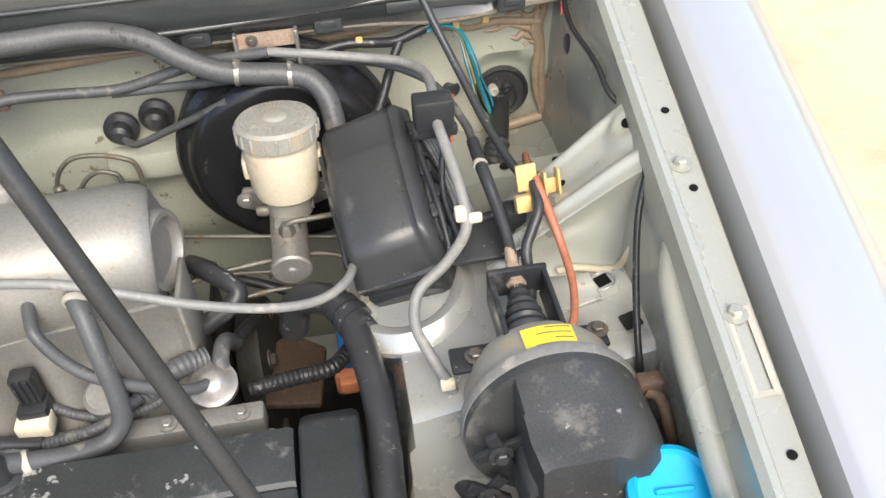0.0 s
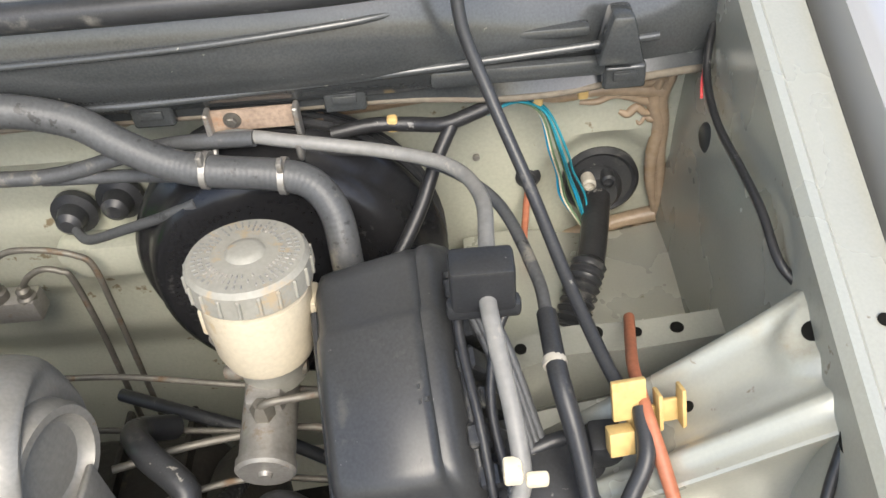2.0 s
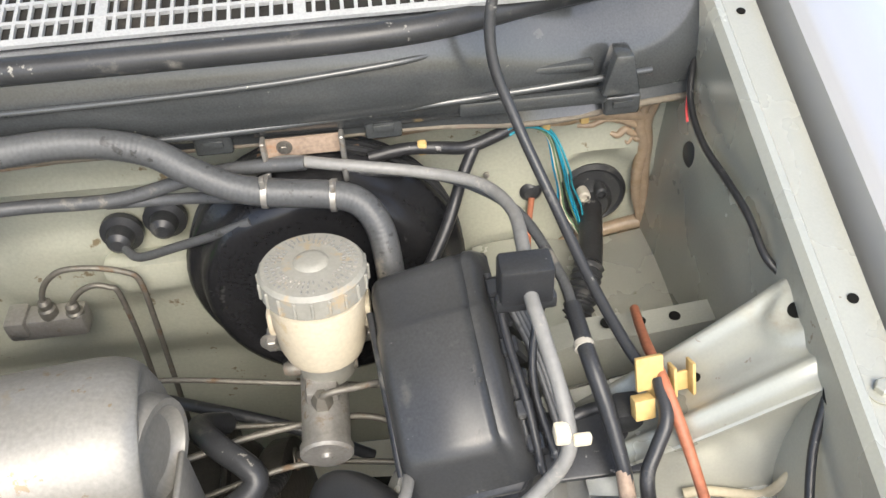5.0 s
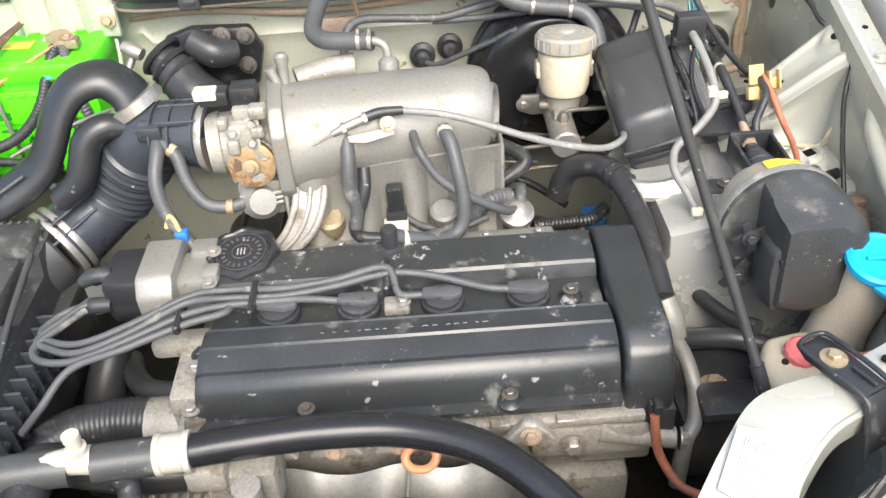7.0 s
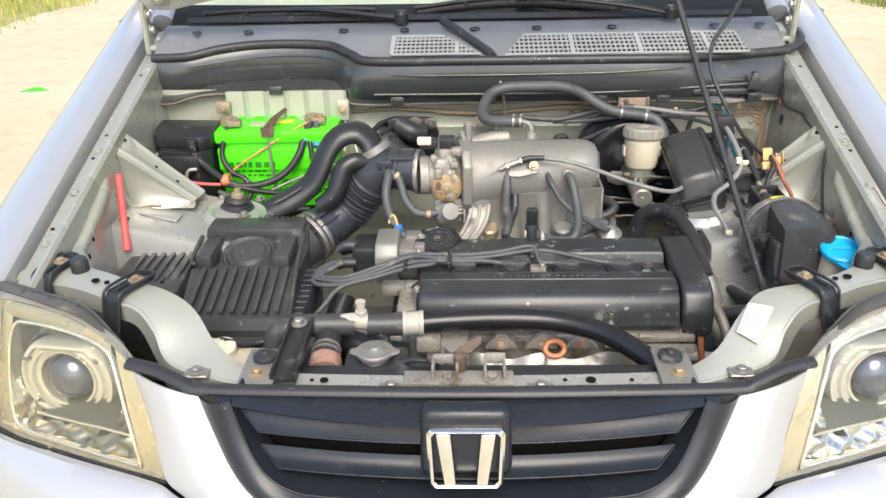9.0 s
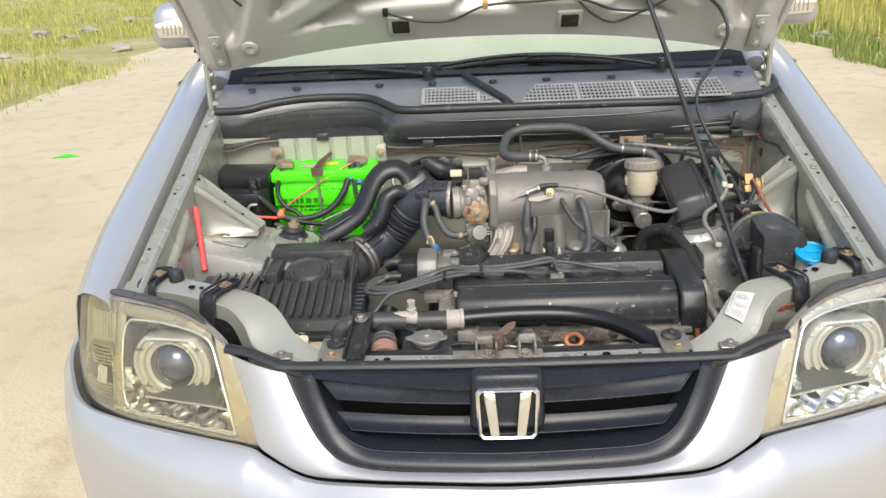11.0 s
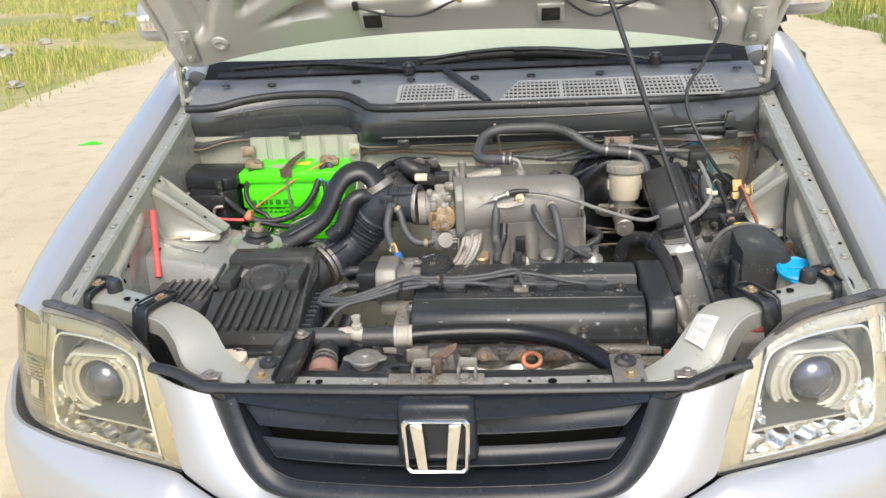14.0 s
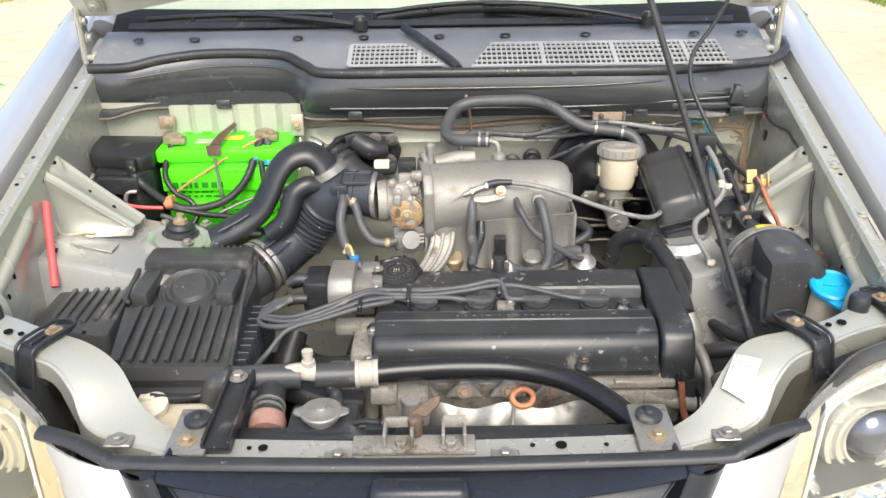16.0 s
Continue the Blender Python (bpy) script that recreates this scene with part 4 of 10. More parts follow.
    part("shroud", bm, POCKET, hl, "dark shroud behind the ring")
    bm = nb()
    rings(bm, [outline(0.070, 1, -0.030), outline(0.070, 1, 0.0), outline(0.068, 1, 0.005), outline(0.063, 1, 0.006), outline(0.060, 1, 0.001), outline(0.056, 0.9, 0.0)], cap=False)
    part("ring", bm, RINGW, hl, "bright flat-topped ring round the projector", sharp=40)
    bm = nb()
    rings(bm, [outline(0.056, 0.9, 0.0), outline(0.0545, 0.75, 0.006), outline(0.051, 0.5, 0.007), outline(0.049, 0.3, 0.001), outline(0.046, 0.1, 0.0), outline(0.0445, 0, 0.004), outline(0.041, 0, 0.003), outline(0.040, 0, -0.010), outline(0.036, 0, -0.014)], cap=False)
    part("inner_ring", bm, RINGW, hl, "stepped inner ring", sharp=40)
    for x, y, w in ((-0.058, 0.030, 0.012), (0.0, -0.0525, 0.016), (0.052, 0.034, 0.009), (-0.047, -0.038, 0.012), (0.050, -0.036, 0.012)):
        bm = nb()
        q = side * x + rise * y
        box(bm, (q.x, q.y, 0.004), (w, 0.005, 0.006), 0.001, m, 1)
        part("ring_tab", bm, dull, hl)
    bm = nb()
    lathe(bm, [(0.037, -0.016), (0.036, -0.006), (0.031, 0.004), (0.022, 0.011), (0.011, 0.015), (0.0005, 0.016)], m, 32)
    part("projector", bm, GLASSBALL, hl, "thick glass projector lens")
    # visor below the projector, crumpled chrome under and beside it
    bm = nb()
    line = [P(0.094, 0.300, 0.014), P(0.20, 0.270, 0.014), P(0.32, 0.235, 0.016), P(0.44, 0.205, 0.020)]
    strip(bm, line, [P(0.13, 0.40, 0.056), P(0.21, 0.46, 0.056), P(0.31, 0.44, 0.056), P(0.42, 0.34, 0.056)], 24, 5, (0, 0, 0.005), 0.002)
    part("visor", bm, POCKET, hl, "dark visor under the projector")
    bm = nb()
    tube(bm, line, 0.0020, 8, 6)
    part("visor_edge", bm, BEZEL, hl)

    def crumple(f0, f1, low, high, deep):
        def at(u, v):
            f = f0 + (f1 - f0) * u
            lo, hi = low(f), high(f)
            w = 0.0045 * math.sin(11 * u + 4 * v + 1) + 0.003 * math.sin(23 * u - 6 * v) + 0.002 * math.sin(41 * u + 9 * v)
            return P(f, lo + (hi - lo) * v, deep + 0.014 * v + w)
        return at
    bm = nb()
    sheet(bm, crumple(0.096, 0.50, lambda f: 0.065, lambda f: 0.325 - 0.30 * f, 0.014), 70, 12, 0.001)
    part("lower_reflector", bm, dull, hl, "crumpled chrome reflector")
    bm = nb()
    sheet(bm, crumple(0.43, 0.525, lambda f: 0.12, lambda f: 0.42, 0.018), 16, 16, 0.001)
    part("corner_reflector", bm, dull, hl, "faceted chrome corner")
    bm = nb()
    sheet(bm, crumple(0.105, 0.16, lambda f: 0.31, lambda f: 0.52, 0.022), 12, 14, 0.001)
    part("corner_reflector", bm, dull, hl, "faceted chrome corner")
    # indicator at the outer end: a backing, an upper and a lower fluted lens
    bm = nb()
    sheet(bm, lambda u, v: P(0.555 + 0.442 * u, 0.008 + 0.984 * v, 0.012), 24, 14, 0.0015)
    cell = part("indicator_cell", bm, bez, hl, "ribbed indicator at the outer end")
    quads = (((0.583, 0.905), (0.735, 0.90), (0.712, 0.60), (0.577, 0.635)), ((0.588, 0.585), (0.765, 0.53), (0.775, 0.05), (0.555, 0.105)))
    for i, (tl, tr, br, bl) in enumerate(quads):
        def spot(u, v, d):
            f = (bl[0] + (br[0] - bl[0]) * u) * (1 - v) + (tl[0] + (tr[0] - tl[0]) * u) * v
            w = (bl[1] + (br[1] - bl[1]) * u) * (1 - v) + (tl[1] + (tr[1] - tl[1]) * u) * v
            return P(f, w, d)
        bm = nb()
        sheet(bm, lambda u, v: spot(u, v, 0.0105), 10, 10, 0.001)
        part("indicator_pane", bm, dull if i else bez, cell)
        bm = nb()
        rim = [spot(u, v, 0.008) for u, v in ((0.0, 0.06), (0.0, 0.94), (0.04, 1), (0.96, 1), (1, 0.94), (1, 0.06), (0.96, 0), (0.04, 0), (0.0, 0.06))]
        tube(bm, rim, 0.0018, 4, 6)
        part("pane_rim", bm, RINGW if s > 0 else bez, cell)
        for k in range(9 if i == 0 else 15):
            e = (k + 0.7) / (9.4 if i == 0 else 15.4)
            bm = nb()
            ends = [spot(e, v, 0.0085) for v in (0.05, 0.5, 0.95)] if i == 0 else [spot(u, e, 0.0085) for u in (0.04, 0.5, 0.96)]
            tube(bm, ends, 0.0026 if i == 0 else 0.0024, 4, 6)
            part("flute", bm, dull if (s > 0 or 4 < k < 10 and i) else bez, cell)
    # pale sheet added for the sky's reflection in the lower pane
    bm = nb()
    sheet(bm, lambda u, v: P(0.60 + 0.055 * u, 0.24 + 0.17 * v, 0.005), 4, 4, 0.001)
    part("sky_glint_patch", bm, RINGW, cell, "pale patch painted as a sky reflection")
    return hl


RINGW = surface("pale_bright_ring", (0.62, 0.62, 0.59), 0.16, 0.6, 0.10, 14.0, 60.0, 0.03, dirt=(0.48, 0.43, 0.33), dirt_at=0.60, dirt_scale=30.0)
BEZELTAN = surface("tan_lamp_bezel", (0.44, 0.39, 0.28), 0.28, 0.2, 0.12, 12.0, 100.0, 0.02, dirt=(0.40, 0.31, 0.18), dirt_at=0.56, dirt_scale=14.0)
LAMPDIRT = surface("grimy_lamp_top", (0.085, 0.082, 0.074), 0.45, 0, 0.3, 16.0, 200.0, 0.2, dirt=(0.20, 0.165, 0.12), dirt_at=0.56, dirt_scale=22.0, speck=(0.02, 0.015, 0.012), speck_at=0.60, speck_scale=50.0)
GLASSBALL = surface("projector_glass", (0.10, 0.115, 0.17), 0.05, 0.55, 0.5, 60, 50, 0, coat=1.0)
for s in (-1, 1):
    headlight(s)
    bm = nb()
    strip(bm, mir(s, [(0.46, 0.005, 0.845), (0.53, 0.045, 0.888), (0.60, 0.075, 0.898), (0.70, 0.125, 0.898)]), mir(s, [(0.480, 0.035, 0.852), (0.545, 0.082, 0.886), (0.615, 0.112, 0.893), (0.705, 0.155, 0.894)]), 24, 4, (0, 0, 0.004), 0.003)
    strip(bm, mir(s, [(0.480, 0.035, 0.852), (0.545, 0.082, 0.886), (0.615, 0.112, 0.893), (0.705, 0.155, 0.894)]), mir(s, [(0.475, 0.075, 0.72), (0.545, 0.11, 0.72), (0.615, 0.14, 0.72), (0.70, 0.18, 0.72)]), 20, 3, thick=0.003)
    part("lamp_cover", bm, LAMPDIRT, car, "grimy housing top behind the headlamp")

# ---- cabin and tail, plain ----
def side_line(y):
    return 0.925 + 0.02 * math.sin(min(1.0, max(0.0, (y - 0.3) / 3.9)) * math.pi)


for s in (-1, 1):
    bm = nb()
    sheet(bm, lambda u, v: Vector((s * (side_line(1.28 + 2.9 * u) - 0.02 * v * v), 1.28 + 2.9 * u, 0.42 + (0.66 + 0.10 * u) * v)), 24, 8, 0.003)
    part("body_side", bm, SILVER, car, "silver body side with doors")
    bm = nb()
    sheet(bm, lambda u, v: Vector((s * (0.895 - 0.23 * v), 1.30 + 2.88 * u + 0.62 * v * (1 - u) - 0.10 * v * u, 1.08 + 0.10 * u * (1 - v) + (0.56 - 0.0 * u) * v)), 20, 8, 0.004)
    part("side_window", bm, GLOSSGLASS, car, "dark side windows")
    for y in (2.24, 3.25):
        bm = nb()
        box(bm, (s * 0.942, y, 0.95), (0.012, 0.012, 0.02), 0.003)
        box(bm, (s * 0.946, y - 0.08, 0.96), (0.014, 0.14, 0.026), 0.005)
        part("door_handle", bm, SILVER, car)
    bm = nb()
    tube(bm, [(s * 0.74, 1.12, 1.10), (s * 0.69, 1.5, 1.37), (s * 0.64, 1.86, 1.63)], 0.028, 12, 4)
    part("pillar", bm, SILVER, car, "silver windscreen pillar")
    bm = nb()
    lathe(bm, [(0.18, -0.10), (0.29, -0.10), (0.33, -0.075), (0.335, 0), (0.33, 0.075), (0.29, 0.10), (0.18, 0.10)], along((s * 0.74, 3.24, 0.335), (1, 0, 0)), 40)
    tail_wheel = part("wheel", bm, TYRE, car, "black tyre")
    bm = nb()
    lathe(bm, [(0.18, -0.06), (0.19, 0.0), (0.18, 0.06), (0.05, 0.05), (0.0005, 0.05)], along((s * 0.74, 3.24, 0.335), (s, 0, 0)), 30)
    part("rim", bm, STEEL, tail_wheel)
bm = nb()
sheet(bm, lambda u, v: Vector(((2 * u - 1) * (0.665 + 0.01 * math.sin(math.pi * v)), 1.83 + 2.2 * v, 1.632 + 0.035 * math.sin(math.pi * u) + 0.03 * math.sin(math.pi * v))), 20, 16, 0.004)
part("roof", bm, SILVER, car, "silver roof panel")
bm = nb()
sheet(bm, lambda u, v: Vector(((2 * u - 1) * (0.925 - 0.25 * max(0.0, v - 0.5) * 2), 4.18 - 0.12 * max(0.0, v - 0.5) * 2 + 0.03 * math.sin(math.pi * u), 0.42 + 1.22 * v)), 20, 16, 0.004)
part("tailgate", bm, SILVER, car, "silver tailgate")

# ---- cowl, windscreen, bonnet ----
bm = nb()
cow_low = [(-0.70, 0.862, 0.972), (-0.66, 0.86, 0.972), (-0.58, 0.864, 0.985), (-0.45, 0.866, 0.992), (-0.31, 0.866, 0.992), (-0.265, 0.858, 0.98), (-0.23, 0.846, 0.968), (0.0, 0.846, 0.968), (0.3, 0.838, 0.968), (0.45, 0.836, 0.967), (0.55, 0.835, 0.966), (0.63, 0.84, 0.966), (0.70, 0.85, 0.966)]
cow_top = [(-0.70, 0.90, 1.056), (-0.62, 0.90, 1.058), (-0.55, 0.915, 1.07), (-0.45, 0.925, 1.078), (-0.31, 0.915, 1.076), (-0.25, 0.87, 1.064), (-0.2, 0.838, 1.056), (0.0, 0.822, 1.058), (0.3, 0.82, 1.058), (0.45, 0.828, 1.056), (0.55, 0.862, 1.052), (0.63, 0.885, 1.052), (0.70, 0.90, 1.056)]
cow_mid = [(a[0] * 0.85 + b[0] * 0.15, b[1] + 0.004 if b[1] > a[1] + 0.02 and a[0] < 0 else a[1] * 0.8 + b[1] * 0.2, a[2] + 0.013) for a, b in zip(cow_low, cow_top)]
strip(bm, cow_low, cow_mid, 80, 4, thick=0.003)
strip(bm, cow_mid, cow_top, 80, 8, (0, -0.013, 0), 0.003)
cowl = part("cowl", bm, COWL, car, "glossy black plastic cowl front")
bm = nb()
cow_back = [(-0.71, 1.055, 1.105), (-0.5, 1.06, 1.105), (-0.25, 1.06, 1.105), (0, 1.06, 1.105), (0.25, 1.06, 1.105), (0.5, 1.06, 1.105), (0.71, 1.055, 1.105)]
strip(bm, [(x, y + 0.004, z + 0.002) for x, y, z in cow_top], cow_back, 60, 8, (0, 0, 0.006), 0.003)
cowl_top = part("cowl_panel", bm, COWLTOP, car, "grey plastic cowl panel under the windscreen")
bm = nb()
tube(bm, [(x, y - 0.002, z + 0.007) for x, y, z in cow_top] + [(0.735, 0.93, 1.075), (0.745, 0.98, 1.085)], 0.010, 10, 8)
part("cowl_seal", bm, RUBBER, car, "black rubber cowl seal")
# windscreen
bm = nb()
strip(bm, [(-0.72, 1.10, 1.10), (-0.4, 1.065, 1.10), (0, 1.055, 1.10), (0.4, 1.065, 1.10), (0.72, 1.10, 1.10)], [(-0.62, 1.85, 1.62), (-0.35, 1.80, 1.64), (0, 1.78, 1.645), (0.35, 1.80, 1.64), (0.62, 1.85, 1.62)], 30, 12, (0, -0.02, 0.03), 0.004)
bm2 = nb()
strip(bm2, [(-0.70, 1.13, 1.085), (-0.4, 1.10, 1.085), (0, 1.09, 1.085), (0.4, 1.10, 1.085), (0.70, 1.13, 1.085)], [(-0.60, 1.86, 1.58), (-0.35, 1.82, 1.60), (0, 1.80, 1.605), (0.35, 1.82, 1.60), (0.60, 1.86, 1.58)], 40, 12, (0, -0.01, 0.02), 0.004)
SHADE = surface("pale_sunshade", (0.80, 0.79, 0.67), 0.4, 0.1, 0.08, 5.0, 80.0, 0.1)
part("sunshade", bm2, SHADE, car, "pale sunshade behind the glass")
bm3 = nb()
strip(bm3, [(-0.715, 1.092, 1.098), (-0.4, 1.057, 1.098), (0, 1.047, 1.098), (0.4, 1.057, 1.098), (0.715, 1.092, 1.098)], [(-0.71, 1.145, 1.139), (-0.4, 1.112, 1.139), (0, 1.102, 1.139), (0.4, 1.112, 1.139), (0.71, 1.145, 1.139)], 40, 4, thick=0.003)
part("windscreen_band", bm3, BLACKBAND, car, "black band along the foot of the windscreen")
part("windscreen", bm, GLASS, car, "greenish windscreen glass", shadow=False)


def hood_point(x, w, lift=0.0):
    """A place on the propped bonnet: x across, w up along it from the hinge line, lift out of its inner face."""
    a = radians(56)
    bow = 0.02 * (x / 0.7) ** 2
    n = Vector((0, -math.sin(a), -math.cos(a)))
    return Vector((x, 0.945 - w * math.cos(a), 1.150 + w * math.sin(a))) + n * (lift - bow)


def rear_edge(x):
    return 0.100 * (1 - min(1, (abs(x) / 0.66) ** 2.2))


bm = nb()
sheet(bm, lambda u, v: hood_point((2 * u - 1) * (0.725 + 0.10 * v - 0.08 * max(0, v - 0.8)), rear_edge((2 * u - 1) * 0.72) + v * (0.92 - rear_edge((2 * u - 1) * 0.72) - 0.07 * (2 * u - 1) ** 2), -0.042), 40, 30, 0.0015)
bonnet = part("bonnet", bm, SILVER, car, "silver bonnet propped open")
BONNETIN = surface("bonnet_inner_paint", (0.46, 0.455, 0.42), 0.34, 0.35, 0.05, 6.0, 500.0, 0.03, dirt=(0.34, 0.31, 0.26), dirt_at=0.68)


def rib_depth(x, w):
    """How far the inner frame stands proud: a rim, a centre bridge and two slanting ribs."""
    a = abs(x)
    e = w - rear_edge(x)
    rim = max(0.0, 1 - abs(e - 0.035) / 0.06)
    side = max(0.0, 1 - abs(a - 0.675 - 0.10 * w) / 0.05)
    slant = max(0.0, 1 - abs((0.62 - a) * 0.62 - (w - 0.07)) / 0.045)
    steep = max(0.0, 1 - abs((0.60 - a) - (w - 0.06) * 0.42) / 0.05) if w > 0.05 else 0.0
    bridge = max(0.0, 1 - max(abs(a - 0.19) / 0.15, abs(e - 0.05) / 0.075))
    front = max(0.0, 1 - abs(w - 0.84) / 0.07)
    d = max(rim, side, slant, steep, front, bridge * 1.2)
    return min(1.0, d * 2.8)


def inner_face(u, v):
    x = (2 * u - 1) * (0.715 + 0.10 * v)
    w = rear_edge(x) + 0.004 + v * (0.87 - rear_edge(x))
    d = rib_depth(x, w)
    d = d * d * (3 - 2 * d)
    return hood_point(x, w, -0.034 + 0.042 * d)


bm = nb()
sheet(bm, inner_face, 110, 90, 0.0012)
part("inner_panel", bm, BONNETIN, bonnet, "pressed inner frame of the bonnet", sharp=60)
bm = nb()
tube(bm, [hood_point((2 * k / 24 - 1) * 0.722, rear_edge((2 * k / 24 - 1) * 0.722), -0.012) for k in range(25)], 0.010, 8, 4)
part("rear_hem", bm, BONNETIN, bonnet)
for s in (-1, 1):
    bm = nb()
    tube(bm, [hood_point(s * (0.725 + 0.10 * k / 12), 0.01 + 0.86 * k / 12, -0.014) for k in range(13)], 0.011, 8, 3)
    part("side_hem", bm, BONNETIN, bonnet)
    bm = nb()
    box(bm, (0, 0, 0), (0.062, 0.052, 0.016), 0.004, along(hood_point(s * 0.204, 0.145, 0.008), (0, -0.83, -0.56)))
    pocket = part("pocket", bm, BONNETIN, bonnet)
    # block on the pocket, its dark colour standing for the shade inside
    bm = nb()
    box(bm, (0, 0, 0.0085), (0.042, 0.036, 0.004), 0.003, along(hood_point(s * 0.204, 0.145, 0.008), (0, -0.83, -0.56)))
    part("opening_shade", bm, DARK, pocket)
    bm = nb()
    lathe(bm, [(0.026, -0.012), (0.020, 0.006), (0.012, 0.008), (0.0005, 0.002)], along(hood_point(s * 0.59, 0.08, 0.008), (0, -0.83, -0.56)), 20)
    part("bump_stop", bm, BONNETIN, bonnet)
    bm = nb()
    box(bm, (s * 0.722, 0.955, 1.12), (0.012, 0.035, 0.12), 0.004, seg=1)
    box(bm, (s * 0.715, 0.975, 1.075), (0.03, 0.07, 0.012), 0.003, seg=1)
    box(bm, (0, 0, 0), (0.036, 0.10, 0.008), 0.004, along(hood_point(s * 0.672, 0.075, 0.016), (0, -0.83, -0.56)))
    hinge = part("hinge", bm, BAY, car, "painted bonnet hinge")
    for w in (0.045, 0.105):
        bolt(hinge, hood_point(s * 0.672, w, 0.021), (0, -0.83, -0.56), 0.008, BAY)
    bolt(hinge, (s * 0.714, 0.945, 1.15), (-s, 0, 0), 0.008, BAY)
    bolt(hinge, (s * 0.714, 0.955, 1.115), (-s, 0, 0), 0.008, BAY)
    # door mirror
    bm = nb()
    box(bm, (0, 0, 0), (0.20, 0.12, 0.135), 0.042, Matrix.Translation((s * 0.915, 1.42, 1.235)) @ pose(0, 0, 0, 0, 0, -s * 12), 5, (0.86, 0.85))
    mirror = part("door_mirror", bm, SILVER, car, "silver door mirror with a ribbed chrome front")
    F = Matrix.Translation((s * 0.915, 1.42, 1.235)) @ pose(0, 0, 0, 0, 0, -s * 12)
    bm = nb()
    prism(bm, [(-0.07 * s, -0.040), (0.075 * s, -0.030), (0.085 * s, 0.012), (-0.07 * s, 0.038)], 0.0, 0.010, F @ Matrix.Translation((0, -0.056, 0)) @ pose(0, 0, 0, 90, 0, 0), 0.004)
    front = part("chrome_front", bm, CHROME, mirror, "chrome inset")
    for k in range(6):
        bm = nb()
        box(bm, (s * (0.0 + 0.012 * k), -0.0665, -0.008), (0.005, 0.006, 0.032), 0.0015, F @ pose(0, 0, 0), 1)
        part("rib", bm, WHITEP, front)
    bm = nb()
    tube(bm, [(s * 0.79, 1.46, 1.15), (s * 0.84, 1.44, 1.16), (s * 0.89, 1.43, 1.18)], [0.035, 0.03, 0.035], 12, 4)
    part("arm", bm, PLASTIC, mirror)
    # front wheel under the wing
    bm = nb()
    lathe(bm, [(0.18, -0.10), (0.29, -0.10), (0.33, -0.075), (0.335, 0), (0.33, 0.075), (0.29, 0.10), (0.18, 0.10)], along((s * 0.72, 0.62, 0.335), (1, 0, 0)), 40)
    wheel = part("wheel", bm, TYRE, car, "black tyre")
    bm = nb()
    lathe(bm, [(0.18, -0.06), (0.19, 0.0), (0.18, 0.06), (0.05, 0.05), (0.0005, 0.05)], along((s * 0.72, 0.62, 0.335), (s, 0, 0)), 30)
    part("rim", bm, STEEL, wheel)

HOSEPALE = surface("pale_grey_cable_sleeve", (0.185, 0.182, 0.172), 0.45, 0, 0.2, 30.0, 200.0, 0.05, dirt=(0.36, 0.33, 0.28), dirt_at=0.58, dirt_scale=30.0)
# ---- engine ----
XZ = Matrix(((0, 0, 1, 0), (1, 0, 0, 0), (0, 1, 0, 0), (0, 0, 0, 1)))
engine = thing("engine", "dusty four-cylinder engine with a worn black valve cover", "engine", (0.13, 0.36, 0.36))
bm = nb()
prof = [(0.240, 0.750), (0.238, 0.760), (0.250, 0.7615), (0.2535, 0.774), (0.258, 0.787), (0.264, 0.7965), (0.2705, 0.8010), (0.2735, 0.8025), (0.2745, 0.8065), (0.282, 0.8095), (0.298, 0.814), (0.3005, 0.8115), (0.303, 0.814), (0.328, 0.812), (0.3305, 0.8095), (0.333, 0.811), (0.337, 0.802), (0.345, 0.796), (0.392, 0.798), (0.398, 0.812), (0.401, 0.8105), (0.404, 0.814), (0.43, 0.819), (0.452, 0.819), (0.460, 0.806), (0.464, 0.764), (0.476, 0.760), (0.476, 0.750)]
rings(bm, [[Vector((x, 0.36 + (y - 0.36) * k, 0.750 + (z - 0.750) * k2)) for y, z in prof] for x, k, k2 in ((-0.084, 0.95, 0.75), (-0.079, 0.985, 0.95), (-0.072, 1, 1), (0.346, 1, 1), (0.350, 0.99, 0.98))])
cover = part("valve_cover", bm, COVER, engine, "black valve cover with chipped paint", sharp=24)
# raised characters that cannot be read: short bars
rng = random.Random(3)
x = 0.045
while x < 0.215:
    w = rng.uniform(0.004, 0.008)
    bm = nb()
    box(bm, (x + w / 2, 0.3155, 0.8135), (w, 0.006, 0.0022), 0.0005, seg=1)
    part("raised_bar", bm, COVER, cover)
    x += w + rng.choice((0.003, 0.003, 0.008))
for x in (0.03, 0.236, 0.0):
    bm = nb()
    y, z = (0.247, 0.762) if x else (0.36, 0.797)
    if not x:
        x = 0.315
    lathe(bm, [(0.013, -0.004), (0.0135, 0.002), (0.010, 0.005), (0.008, 0.011), (0.0005, 0.011)], Matrix.Translation((x, y, z)), 18)
    boss = part("boss", bm, COVER, cover)
    bolt(boss, (x, y, z + 0.011), r=0.0055, mat=DARKBOLT)
bm = nb()
poly = [(0.243, 0.735), (0.246, 0.775), (0.262, 0.805), (0.285, 0.818), (0.45, 0.824), (0.468, 0.812), (0.472, 0.735)]
prism(bm, poly, 0.354, 0.405, XZ, 0.007, 3)
camc = part("cam_cover", bm, COVER, engine, "black cam gear end cover")
bm = nb()
prism(bm, [(0.24, 0.70), (0.243, 0.737), (0.474, 0.737), (0.474, 0.70)], 0.350, 0.409, XZ, 0.003)
part("flange", bm, COVER, camc)
bm = nb()
box(bm, (0.385, 0.243, 0.742), (0.016, 0.012, 0.022), 0.003)
box(bm, (0.385, 0.236, 0.752), (0.008, 0.016, 0.012), 0.002)
